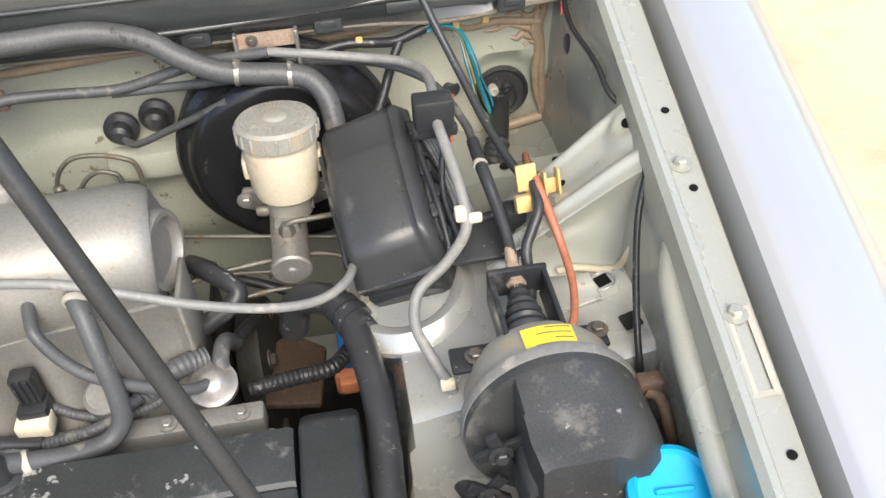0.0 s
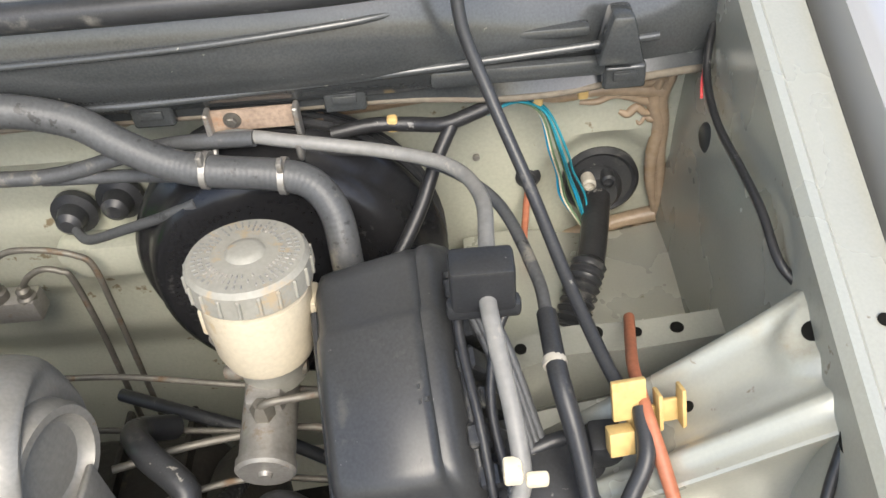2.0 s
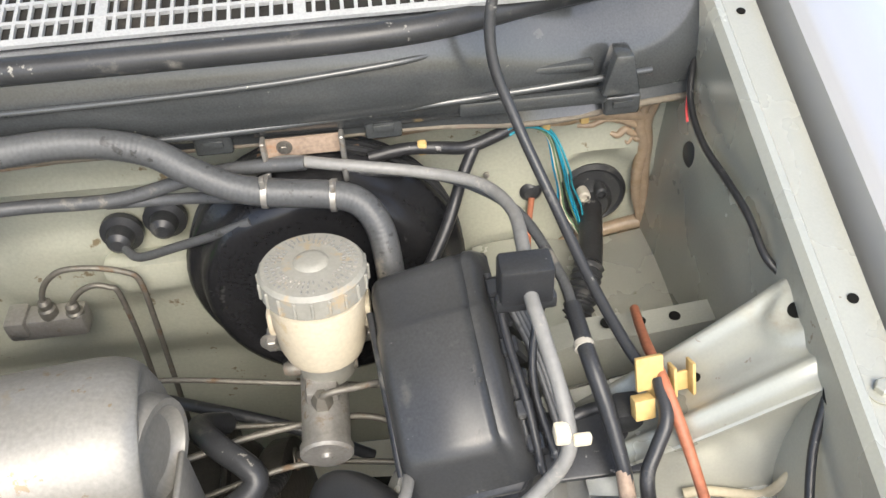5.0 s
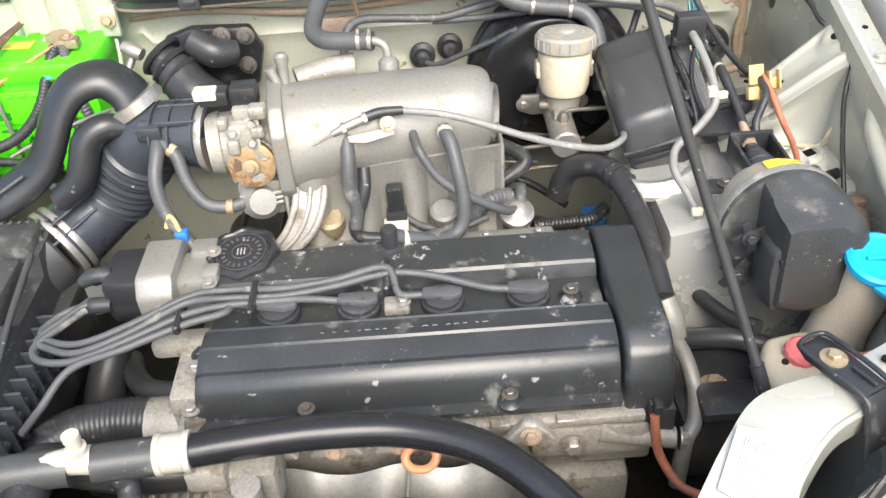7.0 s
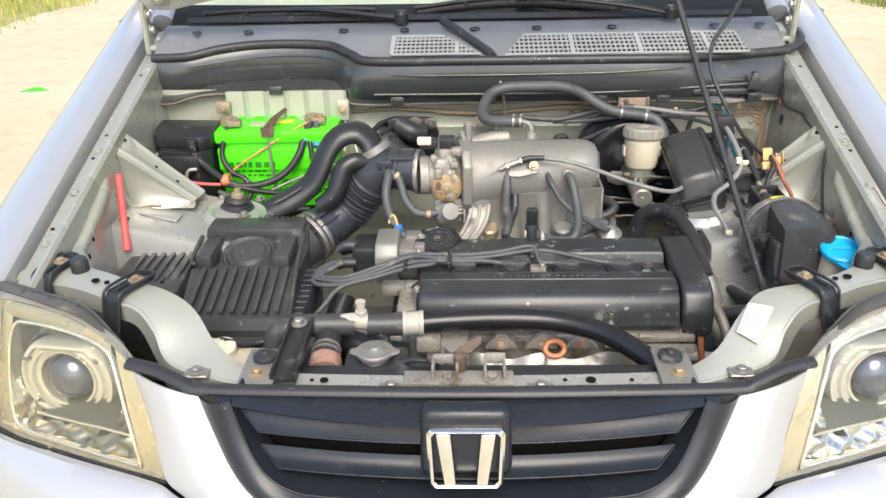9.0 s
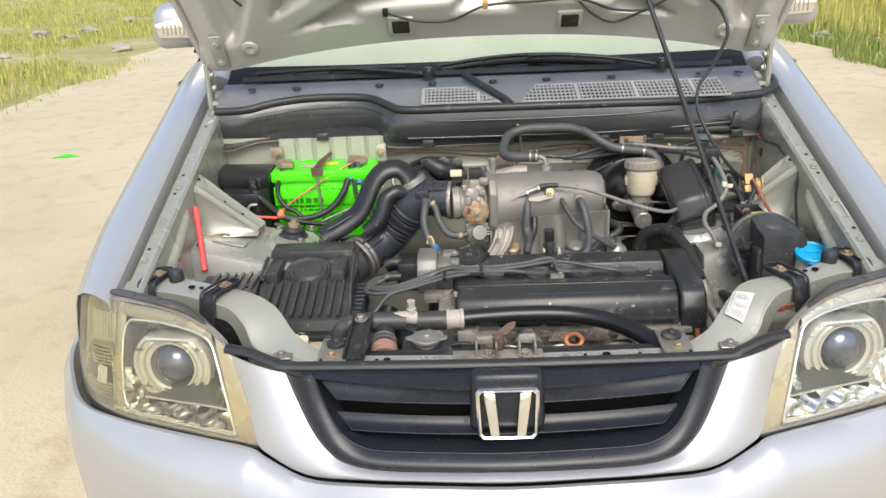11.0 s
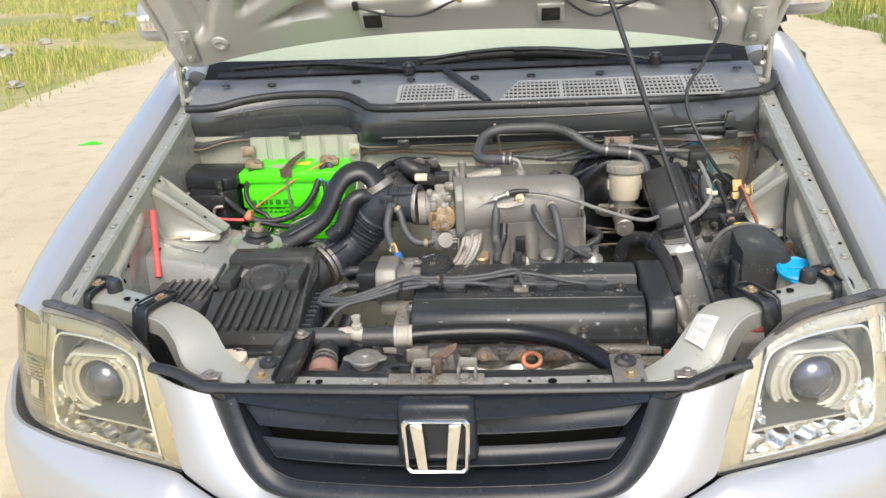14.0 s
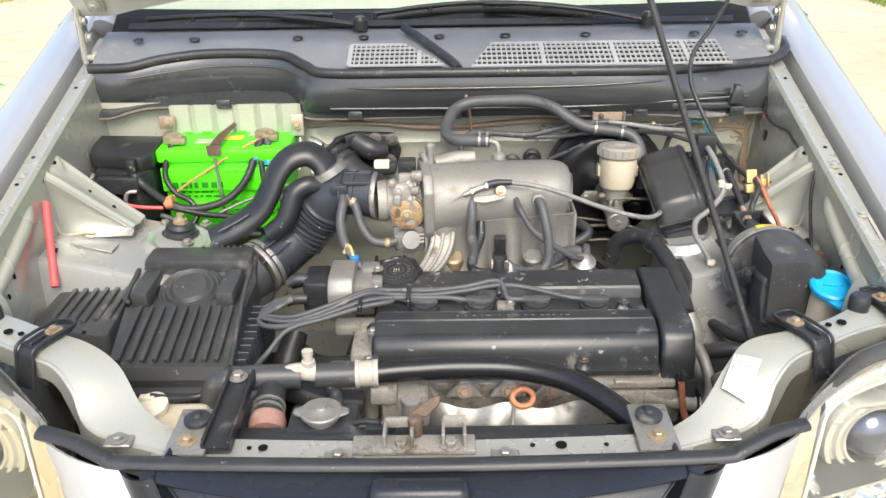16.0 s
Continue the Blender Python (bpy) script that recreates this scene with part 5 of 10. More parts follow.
part("plug", bm, PLASTIC, camc)
bm = nb()
box(bm, (0.14, 0.36, 0.70), (0.50, 0.225, 0.095), 0.006)
box(bm, (0.14, 0.245, 0.735), (0.47, 0.02, 0.012), 0.003)
box(bm, (0.13, 0.34, 0.50), (0.48, 0.20, 0.27), 0.012)
for k in range(9):
    box(bm, (0.02 + 0.034 * k, 0.236, 0.742), (0.02, 0.01, 0.006), 0.001, seg=1)
head = part("cylinder_head", bm, ALUDIRT, engine, "oily grey cast cylinder head")
bm = nb()
box(bm, (-0.095, 0.33, 0.735), (0.05, 0.11, 0.07), 0.01)
tube(bm, [(-0.085, 0.255, 0.765), (-0.09, 0.245, 0.72), (-0.085, 0.24, 0.68)], 0.012, 10)
tube(bm, [(-0.1, 0.30, 0.70), (-0.155, 0.30, 0.70)], 0.035, 14)
part("thermostat_housing", bm, ALUDIRT, engine)
for p in ((-0.088, 0.257, 0.772), (-0.083, 0.29, 0.80)):
    bolt(head, p, r=0.006, mat=STEEL)

# spark plug boots
for k, x in enumerate((-0.005, 0.083, 0.175, 0.269)):
    m = Matrix.Translation((x, 0.364, 0.797)) @ pose(0, 0, 0, 0, 0, -6)
    bm = nb()
    lathe(bm, [(0.0235, -0.002), (0.0245, 0.003), (0.0235, 0.007), (0.0205, 0.008), (0.020, 0.012), (0.016, 0.014), (0.0005, 0.014)], m, 22)
    boot = part("spark_plug_boot", bm, RUBBER, engine)
    bm = nb()
    prism(bm, [(-0.022, -0.007), (0.010, -0.010), (0.022, -0.004), (0.022, 0.006), (0.010, 0.010), (-0.022, 0.006)], 0.012, 0.020, m, 0.002)
    part("grip", bm, HOSE, boot)
ends = (-0.027, 0.061, 0.153, 0.247)
for k, x in enumerate(ends):
    y0 = 0.352 - 0.012 * k
    pts = [(x, 0.362, 0.814), (x - 0.025, 0.364, 0.817)]
    if k == 3:
        pts += [(0.16, 0.385, 0.823), (0.115, 0.388, 0.826), (0.06, 0.378, 0.822), (0.0, 0.372, 0.818)]
    if k == 2:
        pts += [(0.115, 0.392, 0.832), (0.06, 0.384, 0.826), (0.0, 0.380, 0.822)]
    if k == 1:
        pts += [(0.0, 0.366, 0.817)]
    yy = (0.368, 0.380, 0.392, 0.356)[k] if k < 4 else 0.36
    yy = {0: 0.350, 1: 0.362, 3: 0.374, 2: 0.388}[k]
    pts += [(-0.06, yy - 0.002, 0.820), (-0.10, yy - 0.016, 0.820 + 0.003 * k), (-0.16, yy - 0.038, 0.812), (-0.215, yy - 0.05, 0.80)]
    if k == 0:
        pts += [(-0.245, 0.272, 0.775), (-0.27, 0.262, 0.75)]
    else:
        pts += [(-0.255, yy - 0.045 + 0.004 * k, 0.795), (-0.268, yy - 0.02, 0.795), (-0.25, yy + 0.005, 0.797), (-0.225, 0.385 + 0.008 * k, 0.80)]
    bm = nb()
    tube(bm, pts, 0.0042, 8, 7)
    part("ignition_lead", bm, HOSE, engine)
for x, y in ((0.115, 0.39), (-0.03, 0.367), (-0.105, 0.35)):
    bm = nb()
    box(bm, (x, y, 0.821), (0.007, 0.055, 0.012), 0.002, seg=1)
    part("lead_clip", bm, PLASTIC, engine)
bm = nb()
box(bm, (0.125, 0.36, 0.803), (0.028, 0.022, 0.012), 0.003)
clipb = part("clip_bracket", bm, ALUDIRT, engine)
bolt(clipb, (0.132, 0.358, 0.809), r=0.0055, mat=STEEL)
# oil filler cap
bm = nb()
m = Matrix.Translation((-0.053, 0.452, 0.808)) @ pose(0, 0, 0, 8, -3, 0)
lathe(bm, [(0.030, -0.012), (0.034, -0.004), (0.042, 0.0), (0.043, 0.010), (0.040, 0.016), (0.034, 0.018), (0.032, 0.016), (0.0005, 0.016)], m, 64, 0.045, 8)
ocap = part("oil_filler_cap", bm, PLASTIC, engine, "black scalloped oil filler cap with white print")
for a, b in ((0.0105, 0.0115), (0.0285, 0.0292)):
    bm = nb()
    rings(bm, [[m @ Vector((r * math.cos(t), r * math.sin(t), h)) for t in [2 * math.pi * k / 40 for k in range(40)]] for r, h in ((a, 0.0155), (a, 0.0168), (b, 0.0168), (b, 0.0155))], cap=False)
    part("printed_ring", bm, HOSE, ocap)
for k in range(20):
    bm = nb()
    box(bm, (0.0215, 0, 0.0163), (0.005, 0.0026, 0.001), 0.0002, m @ pose(0, 0, 0, 0, 0, 18 * k), 1)
    part("printed_bar", bm, HOSE, ocap)
for dx in (-0.004, 0, 0.004):
    bm = nb()
    box(bm, (dx, 0, 0.0164), (0.0018, 0.010, 0.001), 0.0002, m, 1)
    part("printed_mark", bm, CAPGREY, ocap)
# breather valve elbow and hose
bm = nb()
lathe(bm, [(0.021, -0.01), (0.021, 0.0), (0.016, 0.004), (0.010, 0.006), (0.0095, 0.028), (0.0085, 0.03), (0.0005, 0.03)], Matrix.Translation((0.119, 0.447, 0.815)), 20)
pcv = part("breather_valve", bm, RUBBER, engine)
bm = nb()
tube(bm, [(0.120, 0.451, 0.832), (0.140, 0.458, 0.820), (0.170, 0.468, 0.807), (0.193, 0.480, 0.802), (0.206, 0.489, 0.813), (0.209, 0.496, 0.840), (0.205, 0.508, 0.872), (0.198, 0.528, 0.902), (0.190, 0.546, 0.914)], 0.0085, 12, 6)
part("breather_hose", bm, HOSE, engine, "dusty grey breather hose")
for p in ((0.137, 0.457, 0.821), (0.192, 0.541, 0.911)):
    bm = nb()
    lathe(bm, [(0.0098, -0.003), (0.0105, 0), (0.0098, 0.003)], along(p, (1, 0.3, 0) if p[2] < 0.87 else (0, 1, 0.3)), 16)
    part("hose_clip", bm, WHITEP, engine)

# intake plenum and its runners
bm = nb()
path = [(-0.008, 0.572, 0.899), (0.03, 0.580, 0.899), (0.08, 0.590, 0.899), (0.14, 0.602, 0.897), (0.19, 0.611, 0.895), (0.222, 0.616, 0.894), (0.238, 0.618, 0.893), (0.246, 0.619, 0.892), (0.249, 0.619, 0.892)]
tube(bm, path, [0.066, 0.0655, 0.064, 0.063, 0.062, 0.061, 0.0575, 0.050, 0.036], 36, 5, flat=0.97)
plenum = part("intake_plenum", bm, ALU, engine, "pale cast aluminium intake plenum")
bm = nb()
tube(bm, [(-0.008, 0.528, 0.868), (0.10, 0.548, 0.868), (0.25, 0.572, 0.866)], 0.0015, 6, 4)
part("casting_seam", bm, ALU, plenum)
bm = nb()
lathe(bm, [(0.040, -0.016), (0.038, 0.004), (0.036, 0.008), (0.031, 0.008), (0.028, 0.002), (0.025, 0.000), (0.012, 0.001), (0.0005, 0.0015)], along((0.250, 0.606, 0.896), (1, -0.25, 0.05)), 32)
part("end_boss", bm, ALU, plenum)
bm = nb()
prism(bm, [(-0.066, -0.030), (-0.036, -0.068), (0.036, -0.068), (0.066, -0.030), (0.070, 0.045), (0.045, 0.070), (-0.045, 0.070), (-0.070, 0.045)], -0.010, 0.008, along((-0.006, 0.570, 0.896), (-1, -0.12, 0)), 0.004)
part("end_flange", bm, ALU, plenum)


def casting(u, v):
    """The wall below the plenum, swelling over the four runners, then curving back to the head."""
    x = -0.004 + 0.266 * u
    swell = max(0.0, math.cos(2 * math.pi * (x - 0.028) / 0.0605)) ** 0.7 * 0.013 * min(1.0, 3 * v)
    y = 0.520 + 0.17 * x + 0.018 * math.sin(math.pi * v) - 0.022 * v - swell
    return Vector((x, y, 0.876 - 0.135 * v))


bm = nb()
sheet(bm, casting, 90, 16, 0.004)
for x in (-0.004, 0.262):
    box(bm, (x, 0.545 + 0.17 * x, 0.81), (0.005, 0.06, 0.13), 0.0015, seg=1)
part("runner_casting", bm, ALU, plenum, "cast wall swelling over the runners", sharp=60)
bm = nb()
lathe(bm, [(0.013, -0.012), (0.013, 0.006), (0.010, 0.010), (0.007, 0.012)], along((0.129, 0.645, 0.950), (0, 0.3, 1)), 18)
tube(bm, [(0.129, 0.648, 0.955), (0.127, 0.652, 0.972), (0.117, 0.656, 0.979), (0.100, 0.660, 0.979)], 0.0055, 10, 6)
part("vacuum_nipple", bm, ALU, plenum)
for p, q in (((0.152, 0.560, 0.903), (0, -1, 0.3)), ((0.189, 0.556, 0.908), (0, -1, 0.3))):
    bm = nb()
    lathe(bm, [(0.011, -0.01), (0.011, 0.004), (0.007, 0.006), (0.007, 0.014)], along(p, q), 16)
    part("port", bm, ALU, plenum)
bm = nb()
tube(bm, [(0.153, 0.549, 0.911), (0.156, 0.533, 0.906), (0.161, 0.519, 0.898), (0.177, 0.510, 0.872), (0.198, 0.506, 0.852), (0.23, 0.509, 0.829), (0.26, 0.517, 0.808), (0.275, 0.528, 0.800)], 0.0055, 10, 6)
part("vacuum_hose", bm, HOSE, engine, "thin grey vacuum hose")
bm = nb()
m = along((0.277, 0.530, 0.797), (0, -0.35, 1))
lathe(bm, [(0.012, -0.016), (0.021, -0.012), (0.022, -0.003), (0.016, 0.0), (0.012, 0.006), (0.006, 0.009), (0.0005, 0.009)], m, 24)
part("pressure_regulator", bm, STEEL, engine, "round pale fuel pressure regulator")
bm = nb()
box(bm, (0.14, 0.505, 0.768), (0.36, 0.022, 0.026), 0.004, seg=2)
box(bm, (0.14, 0.488, 0.752), (0.37, 0.03, 0.006), 0.002, seg=1)
rail = part("fuel_rail", bm, ALU, engine, "bare metal fuel rail")
for x in (-0.01, 0.055, 0.235, 0.30):
    bolt(rail, (x, 0.503, 0.781), r=0.005, mat=STEEL)
for x, mat in ((0.043, ZINC), (0.185, ALU)):
    bm = nb()
    lathe(bm, [(0.014, -0.03), (0.016, -0.006), (0.018, 0.0), (0.018, 0.016), (0.014, 0.02), (0.0005, 0.02)], along((x, 0.530, 0.794), (0, -0.35, 1)), 20)
    part("injector", bm, mat, engine, "tan-topped injector" if mat is ZINC else "")
bm = nb()
box(bm, (0.126, 0.524, 0.806), (0.026, 0.022, 0.016), 0.003)
box(bm, (0.126, 0.530, 0.830), (0.020, 0.016, 0.034), 0.003)
for k in range(3):
    box(bm, (0.120 + 0.006 * k, 0.5215, 0.832), (0.002, 0.003, 0.028), 0.0005, seg=1)
part("injector_plug", bm, PLASTIC, engine, "dark injector connector")
bm = nb()
box(bm, (0.125, 0.514, 0.797), (0.030, 0.02, 0.018), 0.003)
part("injector_body", bm, IVORY, engine)
bm = nb()
tube(bm, [(0.135, 0.53, 0.80), (0.16, 0.525, 0.785), (0.2, 0.52, 0.783), (0.24, 0.53, 0.79)], 0.005, 8, 6, rib=0.12, pitch=0.004)
tube(bm, [(-0.03, 0.482, 0.775), (0.02, 0.488, 0.783), (0.08, 0.492, 0.786), (0.13, 0.50, 0.785), (0.18, 0.506, 0.79), (0.215, 0.525, 0.80)], 0.006, 8, 6, rib=0.12, pitch=0.004)
part("injector_loom", bm, HOSE, engine)
bm = nb()
tube(bm, [(0.092, 0.530, 0.876), (0.091, 0.516, 0.853), (0.081, 0.510, 0.825), (0.074, 0.507, 0.804), (0.082, 0.505, 0.791), (0.105, 0.503, 0.788), (0.130, 0.500, 0.785)], 0.0078, 12, 7)
part("water_hose", bm, RUBBER, engine, "black water hose below the plenum")
bm = nb()
tube(bm, [(0.076, 0.535, 0.918), (0.076, 0.517, 0.892), (0.074, 0.510, 0.862), (0.080, 0.509, 0.834), (0.076, 0.506, 0.806)], 0.0085, 12, 7)
part("water_hose", bm, HOSE, engine)
bm = nb()
stay = [(0.026, 0.524, 0.858), (0.022, 0.508, 0.838), (0.008, 0.496, 0.812), (-0.014, 0.488, 0.792), (-0.04, 0.480, 0.776)]
for dx in (-0.017, 0.0, 0.017):
    tube(bm, [(x + dx, y - (0.0 if dx else 0.002), z) for x, y, z in stay], 0.0045 if dx else 0.003, 8, 6)
strip(bm, [(x - 0.017, y, z) for x, y, z in stay], [(x + 0.017, y, z) for x, y, z in stay], 20, 4, thick=0.004)
part("manifold_stay", bm, ALUDIRT, engine, "pale curved cast stay")
# cable bracket on the plenum, the throttle cable
bm = nb()
prism(bm, [(0.078, -0.004), (0.12, 0.002), (0.132, 0.006), (0.134, -0.006), (0.10, -0.014), (0.080, -0.012)], 0.0, 0.003, Matrix.Translation((0, 0.530, 0.925)) @ pose(0, 0, 0, 60, 0, 0), 0.0008, 1)
cb = part("cable_bracket", bm, ALUDIRT, engine)
bolt(cb, (0.126, 0.528, 0.934), (0, -0.85, 0.5), r=0.0055, mat=ZINC)
bm = nb()
tube(bm, [(-0.02, 0.516, 0.888), (0.03, 0.518, 0.913), (0.066, 0.520, 0.932)], 0.0012, 6, 3)
part("cable_core", bm, STEEL, engine)
bm = nb()
tube(bm, [(0.062, 0.520, 0.930), (0.082, 0.523, 0.938), (0.098, 0.528, 0.942)], [0.004, 0.0055, 0.0055], 10, 4)
lathe(bm, [(0.008, -0.002), (0.008, 0.002)], along((0.076, 0.522, 0.935), (1, 0.2, 0.3)), 6)
lathe(bm, [(0.008, -0.002), (0.008, 0.002)], along((0.101, 0.529, 0.943), (1, 0.2, 0.3)), 6)
part("cable_adjuster", bm, STEEL, engine)
bm = nb()
tube(bm, [(0.100, 0.529, 0.943), (0.118, 0.534, 0.946), (0.145, 0.536, 0.946)], [0.006, 0.0062, 0.005], 10, 5)
part("cable_boot", bm, RUBBER, engine)
bm = nb()
tube(bm, [(0.14, 0.536, 0.946), (0.19, 0.531, 0.940), (0.235, 0.524, 0.928), (0.29, 0.519, 0.908), (0.345, 0.522, 0.889), (0.385, 0.535, 0.877), (0.41, 0.556, 0.875), (0.42, 0.60, 0.86)], 0.0042, 10, 7)
solo("throttle_cable", bm, HOSEPALE, "long grey throttle cable across the bay", "cable")

# throttle body
tb = thing("throttle_unit", "grimy cast throttle unit with a brass-coloured cable wheel", "throttle", (-0.045, 0.565, 0.86))
bm = nb()
lathe(bm, [(0.036, -0.045), (0.038, -0.03), (0.036, -0.028), (0.036, 0.03), (0.044, 0.034), (0.044, 0.042)], along((-0.045, 0.566, 0.905), (1, 0.12, 0)), 28)
box(bm, (-0.04, 0.535, 0.925), (0.034, 0.03, 0.05), 0.005)
box(bm, (-0.035, 0.545, 0.955), (0.03, 0.03, 0.02), 0.004)
box(bm, (-0.045, 0.53, 0.885), (0.04, 0.016, 0.03), 0.004)
part("body", bm, ALUDIRT, tb)
bm = nb()
lathe(bm, [(0.026, -0.006), (0.028, 0.0), (0.028, 0.004), (0.022, 0.006), (0.008, 0.006), (0.007, 0.012), (0.0005, 0.012)], along((-0.036, 0.521, 0.897), (0, -1, 0.2)), 28)
wheel = part("cable_wheel", bm, BRASS, tb, "browned brass-coloured cable wheel")
mw = along((-0.036, 0.521, 0.897), (0, -1, 0.2))
for a0 in (20, 150, 265):
    bm = nb()
    prism(bm, [(r * math.cos(math.radians(a0 + a)), r * math.sin(math.radians(a0 + a))) for r, a in ((0.013, 0), (0.021, 0), (0.0215, 25), (0.021, 50), (0.013, 50))], 0.004, 0.0066, mw, 0.0004, 1)
    part("slot", bm, RUSTDARK if a0 == 150 else ALUDIRT, wheel)
bm = nb()
tube(bm, [mw @ Vector((0.030 * math.cos(k * 0.5), 0.030 * math.sin(k * 0.5), -0.002 - 0.0009 * k)) for k in range(26)], 0.0013, 8, 2)
part("return_spring", bm, STEEL, tb, "coiled steel return spring")
bolt(wheel, tuple(mw @ Vector((0, 0, 0.011))), (0, -1, 0.2), r=0.006, mat=ZINC)
for p, size in (((-0.022, 0.520, 0.940), (0.016, 0.012, 0.014)), ((-0.052, 0.519, 0.923), (0.014, 0.014, 0.020)), ((-0.018, 0.522, 0.965), (0.020, 0.018, 0.016)), ((-0.060, 0.522, 0.952), (0.012, 0.016, 0.014))):
    bm = nb()
    box(bm, p, size, 0.004, None, 3)
    part("boss", bm, ALUDIRT, tb)
for z in (0.853, 0.846, 0.839):
    bm = nb()
    tube(bm, [(-0.058, 0.520, z), (-0.034, 0.516, z + 0.002), (-0.008, 0.520, z + 0.004)], 0.0028, 8, 4)
    part("casting_rib", bm, ALUDIRT, tb)
for p in ((-0.03, 0.522, 0.925), (-0.05, 0.52, 0.94), (-0.028, 0.525, 0.948)):
    bolt(tb, p, (0, -1, 0.3), r=0.0055, mat=STEEL)
bm = nb()
box(bm, (-0.07, 0.552, 0.972), (0.034, 0.022, 0.018), 0.003)
box(bm, (-0.035, 0.552, 0.972), (0.03, 0.026, 0.026), 0.003)
part("sensor", bm, PLASTIC, tb)
bm = nb()
box(bm, (-0.078, 0.548, 0.978), (0.026, 0.018, 0.012), 0.002)
part("sensor_plug", bm, IVORY, tb)
bm = nb()
lathe(bm, [(0.024, -0.02), (0.026, 0.0), (0.020, 0.008), (0.016, 0.012), (0.016, 0.02), (0.0005, 0.021)], along((-0.035, 0.525, 0.845), (0.25, -0.9, 0.35)), 22)
box(bm, (-0.035, 0.54, 0.845), (0.055, 0.03, 0.05), 0.006)
part("idle_valve", bm, ALU, tb)
bm = nb()
lathe(bm, [(0.007, 0.0), (0.007, 0.025), (0.009, 0.03), (0.009, 0.036), (0.006, 0.04), (0.0005, 0.04)], along((0.004, 0.60, 0.955), (0, 0.2, 1)), 14)
part("air_screw", bm, ALU, tb)
bm = nb()
lathe(bm, [(0.006, 0.0), (0.006, 0.02), (0.007, 0.028), (0.0005, 0.03)], along((0.0, 0.59, 0.955), (-0.4, 0.2, 1)), 14)
part("air_screw", bm, ALU, tb)
bm = nb()
tube(bm, [(0.01, 0.655, 0.935), (0.05, 0.668, 0.94), (0.085, 0.672, 0.942)], 0.016, 16, 3)
part("air_bypass", bm, ALUDIRT, tb)

# ---- intake duct, resonator and filter box ----
duct = thing("intake_duct", "black rubber intake duct with a ribbed bellows", "air duct", (-0.2, 0.58, 0.76))
bm = nb()
tube(bm, [(-0.088, 0.574, 0.908), (-0.12, 0.580, 0.910), (-0.155, 0.588, 0.908), (-0.178, 0.594, 0.896), (-0.19, 0.597, 0.882)], [0.041, 0.039, 0.040, 0.043, 0.043], 24, 6)
part("upper_elbow", bm, GREYPL, duct)
bm = nb()
for y in (-0.028, 0.0, 0.028):
    bm = nb()
    box(bm, (-0.122, 0.578 + y, 0.949 - abs(y) * 0.28), (0.05, 0.003, 0.006), 0.001, seg=1)
    part("moulded_rib", bm, GREYPL, duct)
bm = nb()
box(bm, (-0.155, 0.560, 0.930), (0.03, 0.03, 0.02), 0.004)
part("boss", bm, GREYPL, duct)
for rx in (-0.100, -0.128, -0.150):
    bm = nb()
    m = along((rx, 0.577 - 0.09 * (rx + 0.1), 0.9095), (1, -0.15, 0.02))
    lathe(bm, [(0.0385, -0.0016), (0.0425, -0.0012), (0.0425, 0.0012), (0.0385, 0.0016)], m, 28)
    part("moulded_hoop", bm, GREYPL, duct)
for k in range(3):
    bm = nb()
    a = (0.35 + 0.55 * k)
    tube(bm, [(-0.250 - 0.022 * j, 0.597 - 0.024 * j - 0.046 * math.cos(a), 0.812 - 0.009 * j + 0.046 * math.sin(a)) for j in range(3)], 0.0022, 6, 3)
    part("moulded_rib", bm, GREYPL, duct)
bm = nb()
tube(bm, [(-0.186, 0.597, 0.886), (-0.205, 0.602, 0.862), (-0.225, 0.603, 0.836), (-0.243, 0.602, 0.815)], 0.049, 28, 6, rib=0.2, pitch=0.0105)
part("bellows", bm, GREYPL, duct, "ribbed bellows section")
bm = nb()
tube(bm, [(-0.238, 0.602, 0.820), (-0.262, 0.590, 0.802), (-0.285, 0.570, 0.790), (-0.308, 0.545, 0.782)], [0.045, 0.044, 0.046, 0.049], 24, 6)
part("lower_elbow", bm, GREYPL, duct)
for p, d, r in (((-0.299, 0.555, 0.785), (-0.65, -0.7, -0.25), 0.0505), ((-0.307, 0.546, 0.782), (-0.65, -0.7, -0.25), 0.0515), ((-0.092, 0.574, 0.908), (1, -0.15, 0), 0.043)):
    bm = nb()
    lathe(bm, [(r - 0.003, -0.004), (r, -0.004), (r + 0.0008, 0.0), (r, 0.004), (r - 0.003, 0.004)], along(p, d), 36)
    part("clamp_band", bm, STEEL, duct, "steel clamp band")
bm = nb()
tube(bm, [(-0.152, 0.562, 0.922), (-0.148, 0.54, 0.912), (-0.152, 0.515, 0.885), (-0.145, 0.50, 0.85), (-0.125, 0.487, 0.82), (-0.10, 0.470, 0.795), (-0.085, 0.462, 0.775)], 0.0085, 12, 6)
part("breather_tube", bm, HOSE, duct)
bm = nb()
tube(bm, [(-0.146, 0.552, 0.918), (-0.128, 0.54, 0.905), (-0.118, 0.525, 0.875), (-0.10, 0.515, 0.850), (-0.075, 0.515, 0.843), (-0.055, 0.52, 0.845)], 0.008, 12, 6)
part("breather_tube", bm, HOSE, duct)
bm = nb()
lathe(bm, [(0.010, -0.004), (0.0105, 0.004)], along((-0.131, 0.545, 0.909), (1, -0.5, -0.6)), 14)
part("hose_clip", bm, ZINC, duct)
bm = nb()
lathe(bm, [(0.0095, -0.004), (0.010, 0.004)], along((-0.072, 0.515, 0.843), (1, 0, 0)), 14)
part("hose_clip", bm, ZINC, duct)

